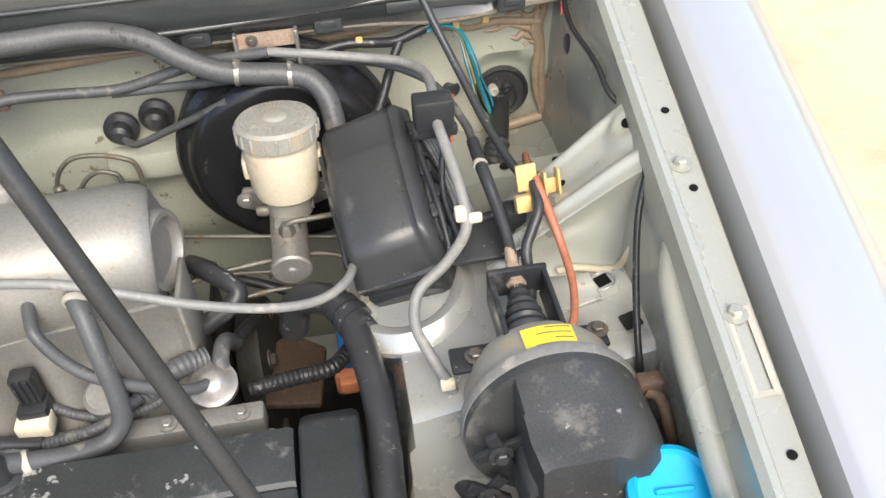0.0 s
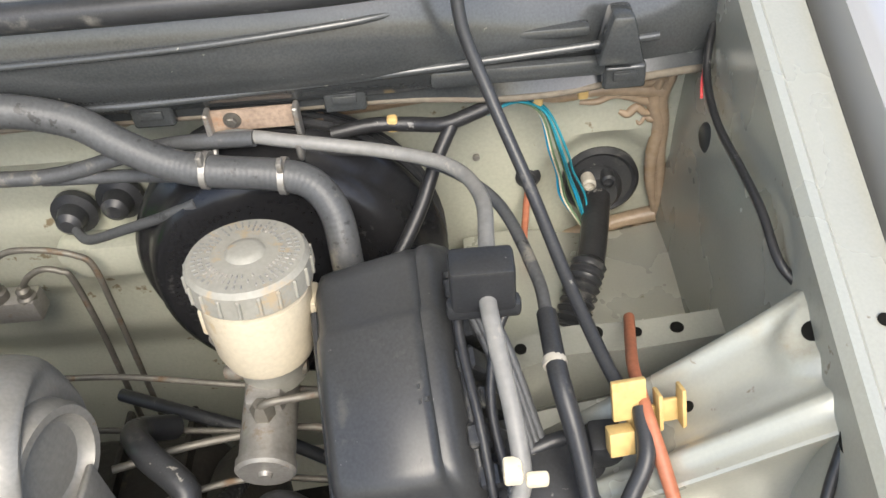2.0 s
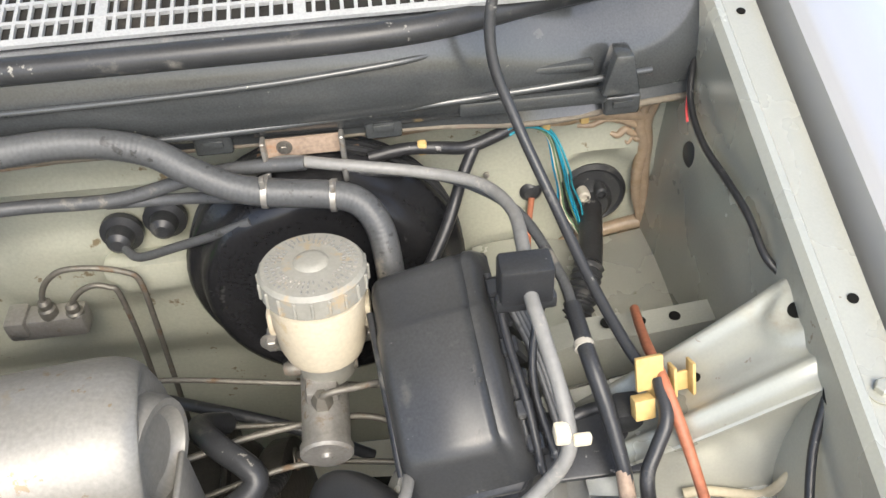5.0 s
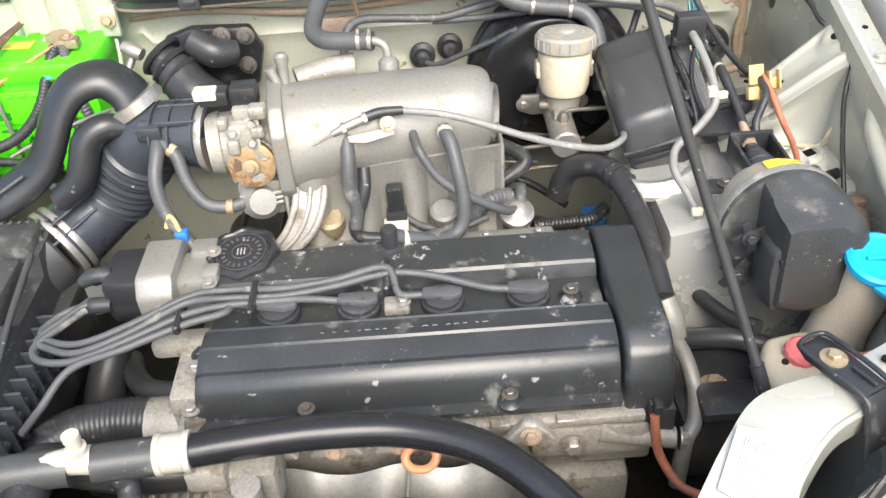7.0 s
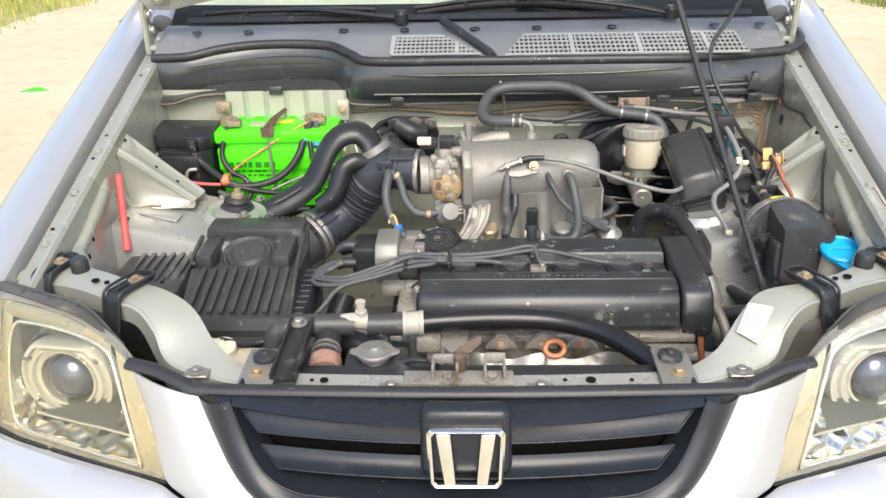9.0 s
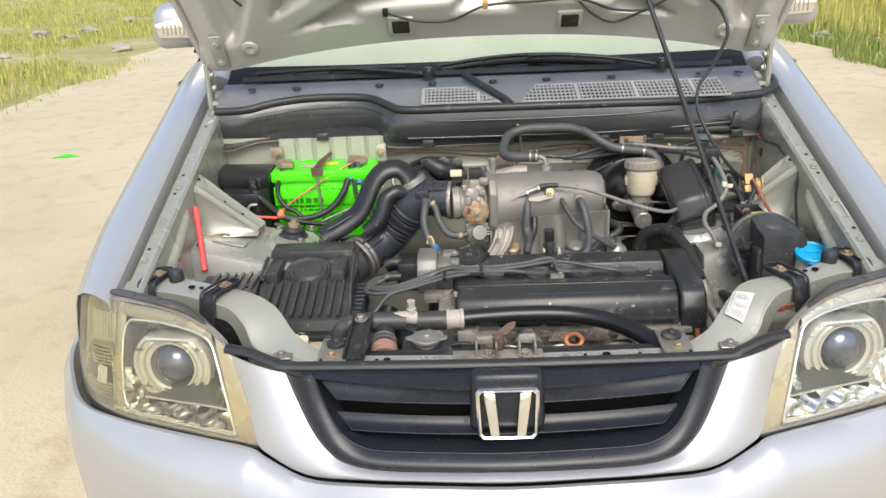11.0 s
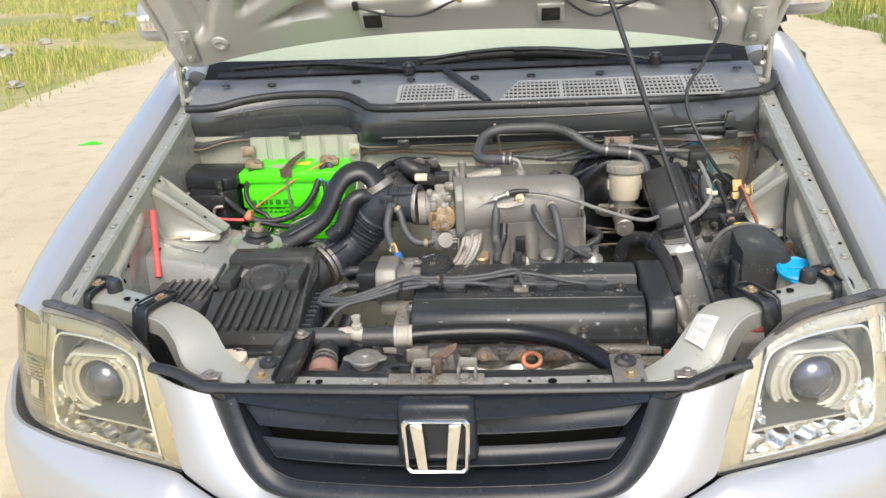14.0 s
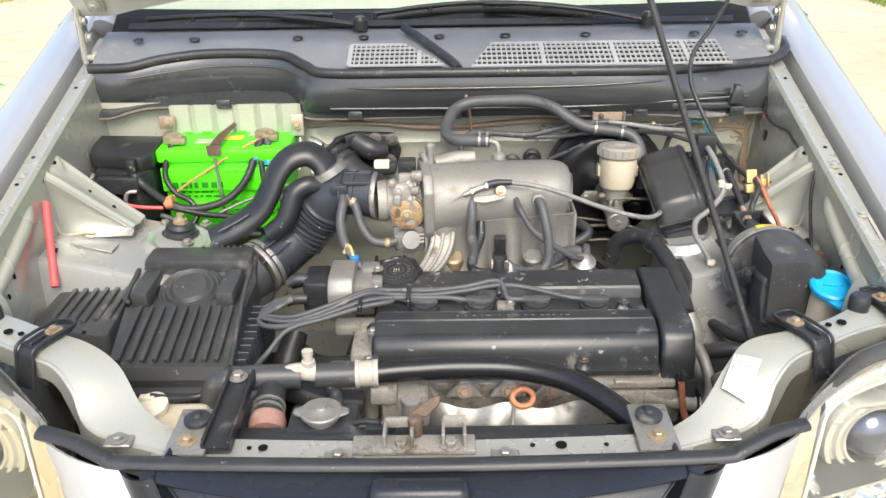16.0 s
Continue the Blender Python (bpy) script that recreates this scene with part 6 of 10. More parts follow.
reson = thing("air_resonator", "black moulded air resonator arm curving over the duct", "air duct", (-0.29, 0.57, 0.80))
bm = nb()
tube(bm, [(-0.178, 0.606, 0.935), (-0.190, 0.612, 0.958), (-0.214, 0.612, 0.975), (-0.246, 0.604, 0.970), (-0.270, 0.592, 0.945), (-0.286, 0.580, 0.912), (-0.302, 0.572, 0.886), (-0.325, 0.565, 0.868), (-0.355, 0.556, 0.852), (-0.388, 0.548, 0.838)], [0.029, 0.028, 0.027, 0.026, 0.025, 0.025, 0.026, 0.027, 0.027, 0.025], 20, 6, flat=0.66)
part("arm", bm, PLASTIC, reson)
bm = nb()
tube(bm, [(-0.192, 0.580, 0.925), (-0.214, 0.574, 0.930), (-0.236, 0.566, 0.918), (-0.246, 0.558, 0.892), (-0.258, 0.552, 0.868), (-0.285, 0.548, 0.848)], [0.014, 0.017, 0.018, 0.018, 0.018, 0.016], 16, 6)
part("inner_arm", bm, PLASTIC, reson)
bm = nb()
lathe(bm, [(0.034, -0.007), (0.0365, -0.007), (0.0365, 0.007), (0.034, 0.007)], along((-0.182, 0.606, 0.942), (-0.5, 0.1, 0.9)), 32)
part("clamp_band", bm, STEEL, reson, "bare steel clamp band")
bm = nb()
tube(bm, [(-0.37, 0.530, 0.862), (-0.345, 0.540, 0.872), (-0.318, 0.548, 0.886)], 0.002, 6, 3)
part("moulded_edge", bm, HOSE, reson)

afb = thing("air_filter_box", "black plastic air filter box with ribbed lid", "air filter", (-0.40, 0.37, 0.60))
def lid_z(y):
    return 0.786 + (y - 0.225) * 0.11


bm = nb()
poly = [(0.222, 0.742), (0.218, 0.765), (0.226, 0.783), (0.375, 0.800), (0.384, 0.792), (0.47, 0.792), (0.478, 0.818), (0.535, 0.822), (0.545, 0.80), (0.545, 0.74)]
rings(bm, [[Vector((x + (0.02 if y < 0.3 else 0.0) * t, y, z)) for y, z in poly] for x, t in ((-0.493, 1), (-0.488, 1), (-0.305, 0.6), (-0.300, 0.6))])
lid = part("lid", bm, FADED, afb, sharp=28)
for k in range(9):
    x0 = -0.462 + k * 0.0185
    bm = nb()
    y0, y1 = 0.236, 0.368
    m = pose(x0, 0.30, lid_z(0.30) + 0.0035, 6.3, 0, 2.0)
    box(bm, (0, 0, 0), (0.0075, 0.135, 0.007), 0.002, m, 2)
    part("rib", bm, FADED, lid)
bm = nb()
m = along((-0.402, 0.435, 0.792), (0.0, -0.35, 1))
lathe(bm, [(0.056, -0.02), (0.056, 0.004), (0.053, 0.008), (0.050, 0.006), (0.047, 0.011), (0.043, 0.009), (0.039, 0.015), (0.034, 0.013), (0.028, 0.019), (0.0005, 0.021)], m, 40)
part("inlet_dome", bm, FADED, lid, "round ridged dome")
bm = nb()
for x in (-0.472, -0.332):
    box(bm, (x, 0.425, 0.807), (0.03, 0.09, 0.03), 0.006)
box(bm, (-0.40, 0.505, 0.818), (0.185, 0.06, 0.03), 0.008)
part("lid_shoulder", bm, FADED, lid)
for k in range(11):
    bm = nb()
    box(bm, (-0.40 + 0.011 * k, 0.527, 0.834), (0.005, 0.006, 0.003), 0.001, seg=1)
    part("raised_bar", bm, FADED, lid)
bm = nb()
tube(bm, [(-0.494, 0.46, 0.825), (-0.494, 0.386, 0.812), (-0.484, 0.376, 0.808)], 0.004, 6, 4)
part("lid_edge", bm, FADED, lid)
bm = nb()
tube(bm, [(-0.304, 0.47, 0.825), (-0.302, 0.384, 0.81), (-0.296, 0.30, 0.795), (-0.290, 0.226, 0.782)], 0.004, 6, 4)
part("lid_edge", bm, FADED, lid)
bm = nb()
box(bm, (-0.392, 0.38, 0.69), (0.20, 0.32, 0.11), 0.01)
tray = part("tray", bm, FADED, afb)
bm = nb()
box(bm, (-0.392, 0.38, 0.745), (0.225, 0.345, 0.012), 0.004)
part("tray_rim", bm, FADED, tray)
for k in range(8):
    bm = nb()
    box(bm, (-0.475 + 0.0235 * k, 0.217, 0.71), (0.004, 0.012, 0.055), 0.001, seg=1)
    part("rib", bm, GREYPL, tray)
for k in range(10):
    bm = nb()
    box(bm, (-0.287, 0.235 + 0.02 * k, 0.752), (0.028, 0.004, 0.05), 0.001, pose(0, 0, 0), 1)
    part("rib", bm, GREYPL, tray)
bm = nb()
lathe(bm, [(0.052, -0.03), (0.052, 0.0), (0.048, 0.004)], along((-0.318, 0.535, 0.780), (0.65, 0.7, 0.25)), 30)
part("outlet", bm, FADED, afb)
bm = nb()
box(bm, (-0.455, 0.215, 0.775), (0.02, 0.016, 0.02), 0.003)
box(bm, (-0.455, 0.207, 0.785), (0.014, 0.012, 0.01), 0.002)
part("lid_clip", bm, FADED, afb)

sb = thing("side_air_box", "ribbed black air box between filter and wing", "air box", (-0.57, 0.41, 0.62))
bm = nb()
poly = [(-0.630, 0.335), (-0.618, 0.320), (-0.505, 0.293), (-0.495, 0.30), (-0.505, 0.50), (-0.515, 0.52), (-0.61, 0.525), (-0.625, 0.51)]
prism(bm, poly, 0.66, 0.797, None, 0.006)
part("body", bm, FADED, sb)
for k in range(6):
    bm = nb()
    x = -0.598 + 0.0175 * k
    box(bm, (x, 0.40, 0.799), (0.008, 0.175 - 0.012 * k, 0.008), 0.002, pose(0, 0, 0))
    part("rib", bm, FADED, sb)
bm = nb()
box(bm, (-0.565, 0.478, 0.803), (0.12, 0.012, 0.012), 0.003)
part("cross_rib", bm, FADED, sb)
bm = nb()
box(bm, (-0.607, 0.527, 0.800), (0.05, 0.035, 0.03), 0.007)
tube(bm, [(-0.632, 0.52, 0.79), (-0.625, 0.53, 0.822), (-0.607, 0.533, 0.828), (-0.588, 0.53, 0.822), (-0.583, 0.52, 0.79)], 0.006, 8, 5)
lug = part("lug", bm, FADED, sb)
bolt(lug, (-0.607, 0.527, 0.815), r=0.007, mat=STEEL)

# ---- distributor ----
dist = thing("distributor", "distributor with a black cap and pale cast housing", "distributor", (-0.16, 0.43, 0.70))
bm = nb()
lathe(bm, [(0.034, 0.0), (0.036, 0.01), (0.036, 0.045), (0.030, 0.05)], along((-0.158, 0.438, 0.785), (-1, 0.0, 0.05)), 22)
box(bm, (-0.185, 0.438, 0.800), (0.045, 0.07, 0.05), 0.008)
part("cap", bm, PLASTIC, dist, "black distributor cap")
for k, (y, z) in enumerate(((0.405, 0.795), (0.43, 0.818), (0.455, 0.80), (0.475, 0.79))):
    bm = nb()
    tube(bm, [(-0.20, y, z), (-0.222, y, z), (-0.236, y - 0.004, z - 0.006)], [0.009, 0.010, 0.007], 12, 3)
    part("terminal_boot", bm, RUBBER, dist)
bm = nb()
prism(bm, [(0.385, 0.760), (0.385, 0.815), (0.40, 0.835), (0.47, 0.835), (0.485, 0.815), (0.485, 0.760)], -0.165, -0.122, XZ, 0.006)
box(bm, (-0.108, 0.435, 0.79), (0.04, 0.06, 0.06), 0.008)
hs = part("housing", bm, ALU, dist, "pale cast housing")
bm = nb()
box(bm, (-0.098, 0.462, 0.815), (0.03, 0.03, 0.026), 0.004)
box(bm, (-0.085, 0.42, 0.815), (0.02, 0.022, 0.022), 0.004)
part("ear", bm, ALU, hs)
for p in ((-0.085, 0.45, 0.826), (-0.085, 0.405, 0.815), (-0.14, 0.39, 0.80)):
    bolt(hs, p, (0, -0.2, 1), r=0.0055, mat=STEEL)
bm = nb()
box(bm, (-0.128, 0.484, 0.828), (0.016, 0.014, 0.014), 0.003)
part("blue_plug", bm, BLUEPLUG, dist, "small blue connector")
bm = nb()
tube(bm, [(-0.130, 0.485, 0.834), (-0.134, 0.488, 0.848), (-0.141, 0.493, 0.850), (-0.146, 0.49, 0.836)], 0.0028, 8, 5)
part("yellow_lead", bm, AMBER, dist)

GREENLEAD = surface("green_lead_sleeve", (0.10, 0.16, 0.09), 0.5, 0, 0.2, 40.0, 200.0, 0.05)
# ---- battery side ----
batt = thing("battery", "bright green car battery with corroded terminals", "battery", (-0.41, 0.835, 0.755))
bm = nb()
box(bm, (-0.412, 0.838, 0.835), (0.245, 0.155, 0.15), 0.006)
part("case", bm, GREEN, batt)
bm = nb()
box(bm, (-0.410, 0.836, 0.922), (0.262, 0.168, 0.028), 0.006)
lidb = part("lid", bm, GREEN, batt)
bm = nb()
box(bm, (-0.412, 0.757, 0.873), (0.25, 0.008, 0.05), 0.003)
for k in range(10):
    box(bm, (-0.46 + 0.018 * k, 0.752, 0.892), (0.010, 0.004, 0.004), 0.001, seg=1)
part("shoulder", bm, GREEN, batt)
GREENDARK = surface("dark_green_print", (0.02, 0.20, 0.015), 0.45, 0, 0.15, 30.0, 200.0, 0.02)
rng = random.Random(12)
for row, (z, x, end, h) in enumerate(((0.862, -0.515, -0.41, 0.012), (0.845, -0.515, -0.44, 0.004), (0.836, -0.515, -0.42, 0.004), (0.80, -0.40, -0.31, 0.012))):
    while x < end:
        w = rng.uniform(0.005, 0.016)
        bm = nb()
        box(bm, (x + w / 2, 0.7585 if z < 0.85 else 0.7522, z), (w, 0.003, h), 0.0006, seg=1)
        part("printed_bar", bm, GREENDARK, batt)
        x += w + rng.uniform(0.003, 0.008)
for x in (-0.395, -0.36, -0.325):
    bm = nb()
    rings(bm, [[Vector((x + r * math.cos(t), 0.758 - h, 0.815 + 1.2 * r * math.sin(t))) for t in [2 * math.pi * k / 20 for k in range(20)]] for r, h in ((0.010, 0), (0.010, 0.003), (0.013, 0.003), (0.013, 0))], cap=False)
    part("raised_mark", bm, GREEN, batt)
for k in range(3):
    bm = nb()
    box(bm, (-0.45 + 0.05 * k, 0.80 + 0.02 * k, 0.9375), (0.04, 0.022, 0.002), 0.0006, seg=1)
    part("label", bm, (WHITEP, YELLOW, WHITEP)[k], batt, "small pale printed label")
for k in range(6):
    bm = nb()
    lathe(bm, [(0.011, 0.0), (0.011, 0.003), (0.0005, 0.003)], Matrix.Translation((-0.50 + 0.036 * k, 0.862, 0.936)), 14)
    part("cell_plug", bm, GREEN, lidb)
for x, y in ((-0.515, 0.790), (-0.334, 0.806)):
    bm = nb()
    lathe(bm, [(0.010, 0.0), (0.009, 0.022), (0.0005, 0.022)], Matrix.Translation((x, y, 0.934)), 14)
    part("terminal", bm, STEEL, batt)
    bm = nb()
    lathe(bm, [(0.016, 0.006), (0.018, 0.010), (0.017, 0.022), (0.012, 0.024)], Matrix.Translation((x, y, 0.934)), 16, 0.1, 5)
    box(bm, (x + 0.016, y - 0.012, 0.948), (0.03, 0.02, 0.014), 0.003)
    tc = part("terminal_clamp", bm, ZINC, batt, "corroded terminal clamp")
    bolt(tc, (x + 0.02, y - 0.016, 0.956), r=0.0055, mat=RUST)
bm = nb()
strip(bm, [(-0.432, 0.752, 0.945), (-0.424, 0.80, 0.952), (-0.410, 0.85, 0.955), (-0.402, 0.905, 0.955)], [(-0.412, 0.752, 0.945), (-0.406, 0.80, 0.952), (-0.398, 0.85, 0.955), (-0.391, 0.905, 0.955)], 16, 3, (0, 0, 0.004), 0.004)
strip(bm, [(-0.438, 0.752, 0.945), (-0.408, 0.752, 0.945)], [(-0.436, 0.749, 0.925), (-0.410, 0.749, 0.925)], 4, 3, thick=0.003)
hold = tagged(part("battery_strap", bm, RUSTDARK), "rusty dark battery hold-down strap", "bracket")
bm = nb()
tube(bm, [(-0.423, 0.748, 0.92), (-0.415, 0.745, 0.76)], 0.003, 8, 2)
part("rod", bm, STEEL, hold)
bolt(hold, (-0.40, 0.89, 0.957), r=0.006, mat=RUST)


def cable(name, pts, r, mat, label, cat="cable", rib=0.0, per=7, seg=10, pitch=0.005):
    bm = nb()
    tube(bm, pts, r, seg, per, rib=rib, pitch=pitch)
    return solo(name, bm, mat, label, cat)


cable("battery_cable", [(-0.335, 0.79, 0.945), (-0.345, 0.765, 0.925), (-0.36, 0.742, 0.885), (-0.39, 0.728, 0.850), (-0.43, 0.718, 0.832), (-0.48, 0.712, 0.828), (-0.52, 0.71, 0.845), (-0.555, 0.70, 0.885), (-0.575, 0.71, 0.905)], 0.008, RUBBER, "thick black battery cable across the green case", rib=0.08)
cable("battery_cable", [(-0.325, 0.79, 0.945), (-0.318, 0.765, 0.915), (-0.308, 0.75, 0.875), (-0.295, 0.74, 0.83), (-0.28, 0.72, 0.79)], 0.008, HOSE, "grey corrugated battery cable in a teal collar", rib=0.12)
cable("battery_cable", [(-0.345, 0.785, 0.94), (-0.335, 0.757, 0.91), (-0.33, 0.745, 0.87), (-0.318, 0.735, 0.84)], 0.006, RUBBER, "black corrugated cable from the terminal", rib=0.12)
cable("earth_cable", [(-0.51, 0.785, 0.945), (-0.518, 0.762, 0.925), (-0.525, 0.745, 0.885), (-0.505, 0.73, 0.855), (-0.475, 0.722, 0.84), (-0.462, 0.712, 0.815), (-0.48, 0.69, 0.79), (-0.50, 0.67, 0.78)], 0.0055, BLACK, "black earth cable curling below the battery")
cable("black_lead", [(-0.52, 0.71, 0.835), (-0.45, 0.705, 0.82), (-0.39, 0.70, 0.815), (-0.34, 0.69, 0.81)], 0.006, BLACK, "black taped lead at the battery's foot")
cable("black_lead", [(-0.53, 0.70, 0.82), (-0.46, 0.69, 0.80), (-0.40, 0.68, 0.79), (-0.33, 0.67, 0.79)], 0.005, HOSE, "grey sleeved lead at the battery's foot")
cable("orange_lead", [(-0.33, 0.788, 0.95), (-0.38, 0.76, 0.93), (-0.44, 0.745, 0.895), (-0.49, 0.735, 0.865), (-0.515, 0.722, 0.845)], 0.0022, ORANGE, "thin orange lead across the battery")
cable("red_lead", [(-0.66, 0.70, 0.865), (-0.62, 0.685, 0.86), (-0.57, 0.68, 0.848), (-0.52, 0.69, 0.84)], 0.0035, PINKRED, "red lead below the fuse box")
cable("tan_pipe", [(-0.25, 0.72, 0.88), (-0.30, 0.735, 0.86), (-0.37, 0.73, 0.835), (-0.42, 0.72, 0.815)], 0.003, STEEL, "thin bare pipe across the battery's front")
for p, mt in (((-0.345, 0.77, 0.93), TEAL), ((-0.322, 0.768, 0.92), TEAL)):
    bm = nb()
    tube(bm, [p, (p[0] + 0.002, p[1] - 0.012, p[2] - 0.02)], 0.0105, 12, 2)
    solo("cable_collar", bm, mt, "teal tape collar on the battery cable", "tape")
bm = nb()
lathe(bm, [(0.012, -0.008), (0.013, 0), (0.012, 0.008)], along((-0.513, 0.712, 0.842), (1, 0, 0.2)), 14)
solo("cable_tie", bm, ORANGE, "orange tape round the battery cables", "tape")

fuse = thing("fuse_box", "black lidded fuse box beside the battery", "fuse box", (-0.61, 0.78, 0.80))
bm = nb()
prism(bm, [(-0.685, 0.855), (-0.545, 0.845), (-0.540, 0.735), (-0.560, 0.715), (-0.665, 0.74), (-0.678, 0.79)], 0.905, 0.936, None, 0.006)
part("lid", bm, PLASTIC, fuse)
bm = nb()
prism(bm, [(-0.68, 0.85), (-0.55, 0.84), (-0.545, 0.73), (-0.565, 0.70), (-0.655, 0.725), (-0.67, 0.79)], 0.80, 0.906, None, 0.006)
box(bm, (-0.60, 0.70, 0.885), (0.08, 0.02, 0.035), 0.004)
part("body", bm, PLASTIC, fuse)
bm = nb()
box(bm, (-0.575, 0.712, 0.918), (0.018, 0.02, 0.03), 0.003)
part("catch", bm, PLASTIC, fuse)
bm = nb()
tube(bm, [(-0.655, 0.72, 0.90), (-0.66, 0.70, 0.885), (-0.66, 0.695, 0.85)], 0.004, 8, 4)
part("stay", bm, STEEL, fuse)
bm = nb()
tube(bm, [(-0.565, 0.69, 0.875), (-0.585, 0.685, 0.87), (-0.59, 0.68, 0.82)], 0.004, 8, 4)
part("stay", bm, STEEL, fuse)
cable("loom", [(-0.70, 0.80, 0.98), (-0.693, 0.79, 0.94), (-0.70, 0.75, 0.905), (-0.70, 0.70, 0.895)], 0.004, BLACK, "black loom down the inner wing")

# battery recess with its ribbed panel
bm = nb()
sheet(bm, lambda u, v: Vector((-0.535 + 0.27 * u, 0.862 - 0.006 * (1 if (u * 6) % 1 < 0.12 else 0), 0.925 + 0.07 * v)), 48, 4, 0.003)
part("ribbed_panel", bm, WALL, car, "pale ribbed panel behind the battery")
bm = nb()
box(bm, (-0.272, 0.845, 0.955), (0.026, 0.012, 0.045), 0.003)
tube(bm, [(-0.268, 0.838, 0.93), (-0.266, 0.825, 0.90), (-0.27, 0.81, 0.87)], 0.003, 8, 4)
bb = part("battery_bracket", bm, WALL, car, "painted bracket")
bolt(bb, (-0.272, 0.838, 0.958), (0, -1, 0.2), r=0.007, mat=ZINC)
bm = nb()
box(bm, (-0.540, 0.85, 0.962), (0.034, 0.008, 0.028), 0.003)
bb = part("battery_bracket", bm, RUST, car, "rust-stained bracket")
bolt(bb, (-0.535, 0.843, 0.965), (0, -1, 0.2), r=0.006, mat=ZINC)

# strut top on the battery side
st = thing("strut_top", "dark rubber strut top with an adjuster on the tower", "strut mount", (-0.468, 0.615, 0.815))
bm = nb()
m = along((-0.468, 0.615, 0.818), (0.12, 0, 1))
lathe(bm, [(0.034, -0.004), (0.034, 0.004), (0.030, 0.006), (0.028, 0.012), (0.024, 0.013), (0.026, 0.018), (0.020, 0.024), (0.0005, 0.026)], m, 26)
part("mount", bm, RUBBER, st)
bm = nb()
lathe(bm, [(0.014, 0.024), (0.013, 0.032), (0.008, 0.035), (0.007, 0.042), (0.0005, 0.042)], m, 8)
part("nut", bm, ZINC, st)
for a, b in ((-0.443, 0.572), (-0.51, 0.66), (-0.43, 0.655)):
    bolt(st, (a, b, 0.82), r=0.007, mat=STEEL)

bm = nb()
tube(bm, [(-0.658, 0.522, 0.925), (-0.646, 0.486, 0.890), (-0.634, 0.452, 0.855), (-0.624, 0.420, 0.815)], 0.0065, 10, 6)
solo("red_conduit", bm, PINKRED, "bright red plastic conduit against the inner wing", "conduit")

# ---- black mounting by the firewall ----
mt = thing("gearbox_mounting", "black mounting bracket with bolts at the firewall", "engine mount", (-0.15, 0.80, 0.80))
bm = nb()
prism(bm, [(-0.215, 0.885), (-0.20, 0.925), (-0.16, 0.938), (-0.075, 0.935), (-0.06, 0.90), (-0.075, 0.845), (-0.19, 0.84)], 0.0, 0.02, Matrix.Translation((0, 0.835, 0)) @ Matrix(((1, 0, 0, 0), (0, 0, 1, 0), (0, 1, 0, 0), (0, 0, 0, 1))), 0.005)
part("plate", bm, PLASTIC, mt)
bm = nb()
tube(bm, [(-0.20, 0.79, 0.925), (-0.175, 0.775, 0.90), (-0.15, 0.755, 0.875), (-0.11, 0.74, 0.86)], [0.022, 0.030, 0.034, 0.03], 16, 5)
tube(bm, [(-0.15, 0.80, 0.935), (-0.12, 0.79, 0.92), (-0.09, 0.80, 0.915)], [0.02, 0.022, 0.016], 14, 4)
for k in range(3):
    lathe(bm, [(0.032, -0.004), (0.035, 0.0), (0.032, 0.004)], along((-0.195 + 0.012 * k, 0.79 - 0.008 * k, 0.92 - 0.012 * k), (0.7, -0.4, -0.6)), 20)
part("rubber_bush", bm, RUBBER, mt)
for x, z in ((-0.112, 0.932), (-0.078, 0.93), (-0.083, 0.885)):
    bolt(mt, (x, 0.818, z), (0, -1, 0.15), r=0.008, mat=DARKBOLT)
bm = nb()
tube(bm, [(-0.238, 0.775, 0.945), (-0.225, 0.77, 0.94), (-0.212, 0.765, 0.935)], [0.008, 0.011, 0.009], 8, 2)
tube(bm, [(-0.228, 0.77, 0.93), (-0.238, 0.755, 0.905), (-0.225, 0.735, 0.88), (-0.208, 0.725, 0.868)], 0.005, 10, 5)
lathe(bm, [(0.009, -0.012), (0.011, -0.004), (0.011, 0.004), (0.008, 0.012)], along((-0.207, 0.724, 0.866), (0.7, -0.4, -0.5)), 8)
part("fitting", bm, STEEL, mt, "pale metal pipe fitting")

# ---- brake servo and master cylinder ----
servo = thing("brake_servo", "large glossy black brake servo on the firewall", "brake servo", (0.352, 0.83, 0.71))
GLOSSY = surface("gloss_black_paint", (0.014, 0.014, 0.015), 0.22, 0, 0.3, 12.0, 300.0, 0.03, dirt=(0.06, 0.058, 0.05), dirt_at=0.64, dirt_scale=20.0)
m = along((0.362, 0.822, 0.832), (0, -1, 0.06)) @ Matrix.Diagonal((0.93, 0.93, 1.0, 1.0))
bm = nb()
lathe(bm, [(0.06, -0.062), (0.115, -0.055), (0.128, -0.035), (0.132, -0.012), (0.132, -0.004), (0.124, 0.0)], m, 48)
part("rear_shell", bm, GLOSSY, servo, sharp=60)
bm = nb()
lathe(bm, [(0.134, -0.008), (0.135, -0.004), (0.130, 0.002), (0.122, 0.006), (0.118, 0.016), (0.112, 0.028), (0.100, 0.034), (0.092, 0.032), (0.060, 0.036), (0.048, 0.042), (0.0005, 0.044)], m, 48)
part("front_shell", bm, GLOSSY, servo, sharp=60)
for h, r in ((-0.018, 0.133), (-0.028, 0.1325), (-0.038, 0.130)):
    bm = nb()
    lathe(bm, [(r - 0.004, h - 0.003), (r + 0.001, h - 0.002), (r + 0.002, h), (r + 0.001, h + 0.002), (r - 0.004, h + 0.003)], m, 48)
    part("rim_rib", bm, RUBBER, servo, "dusty pressed rib round the rim")
bm = nb()
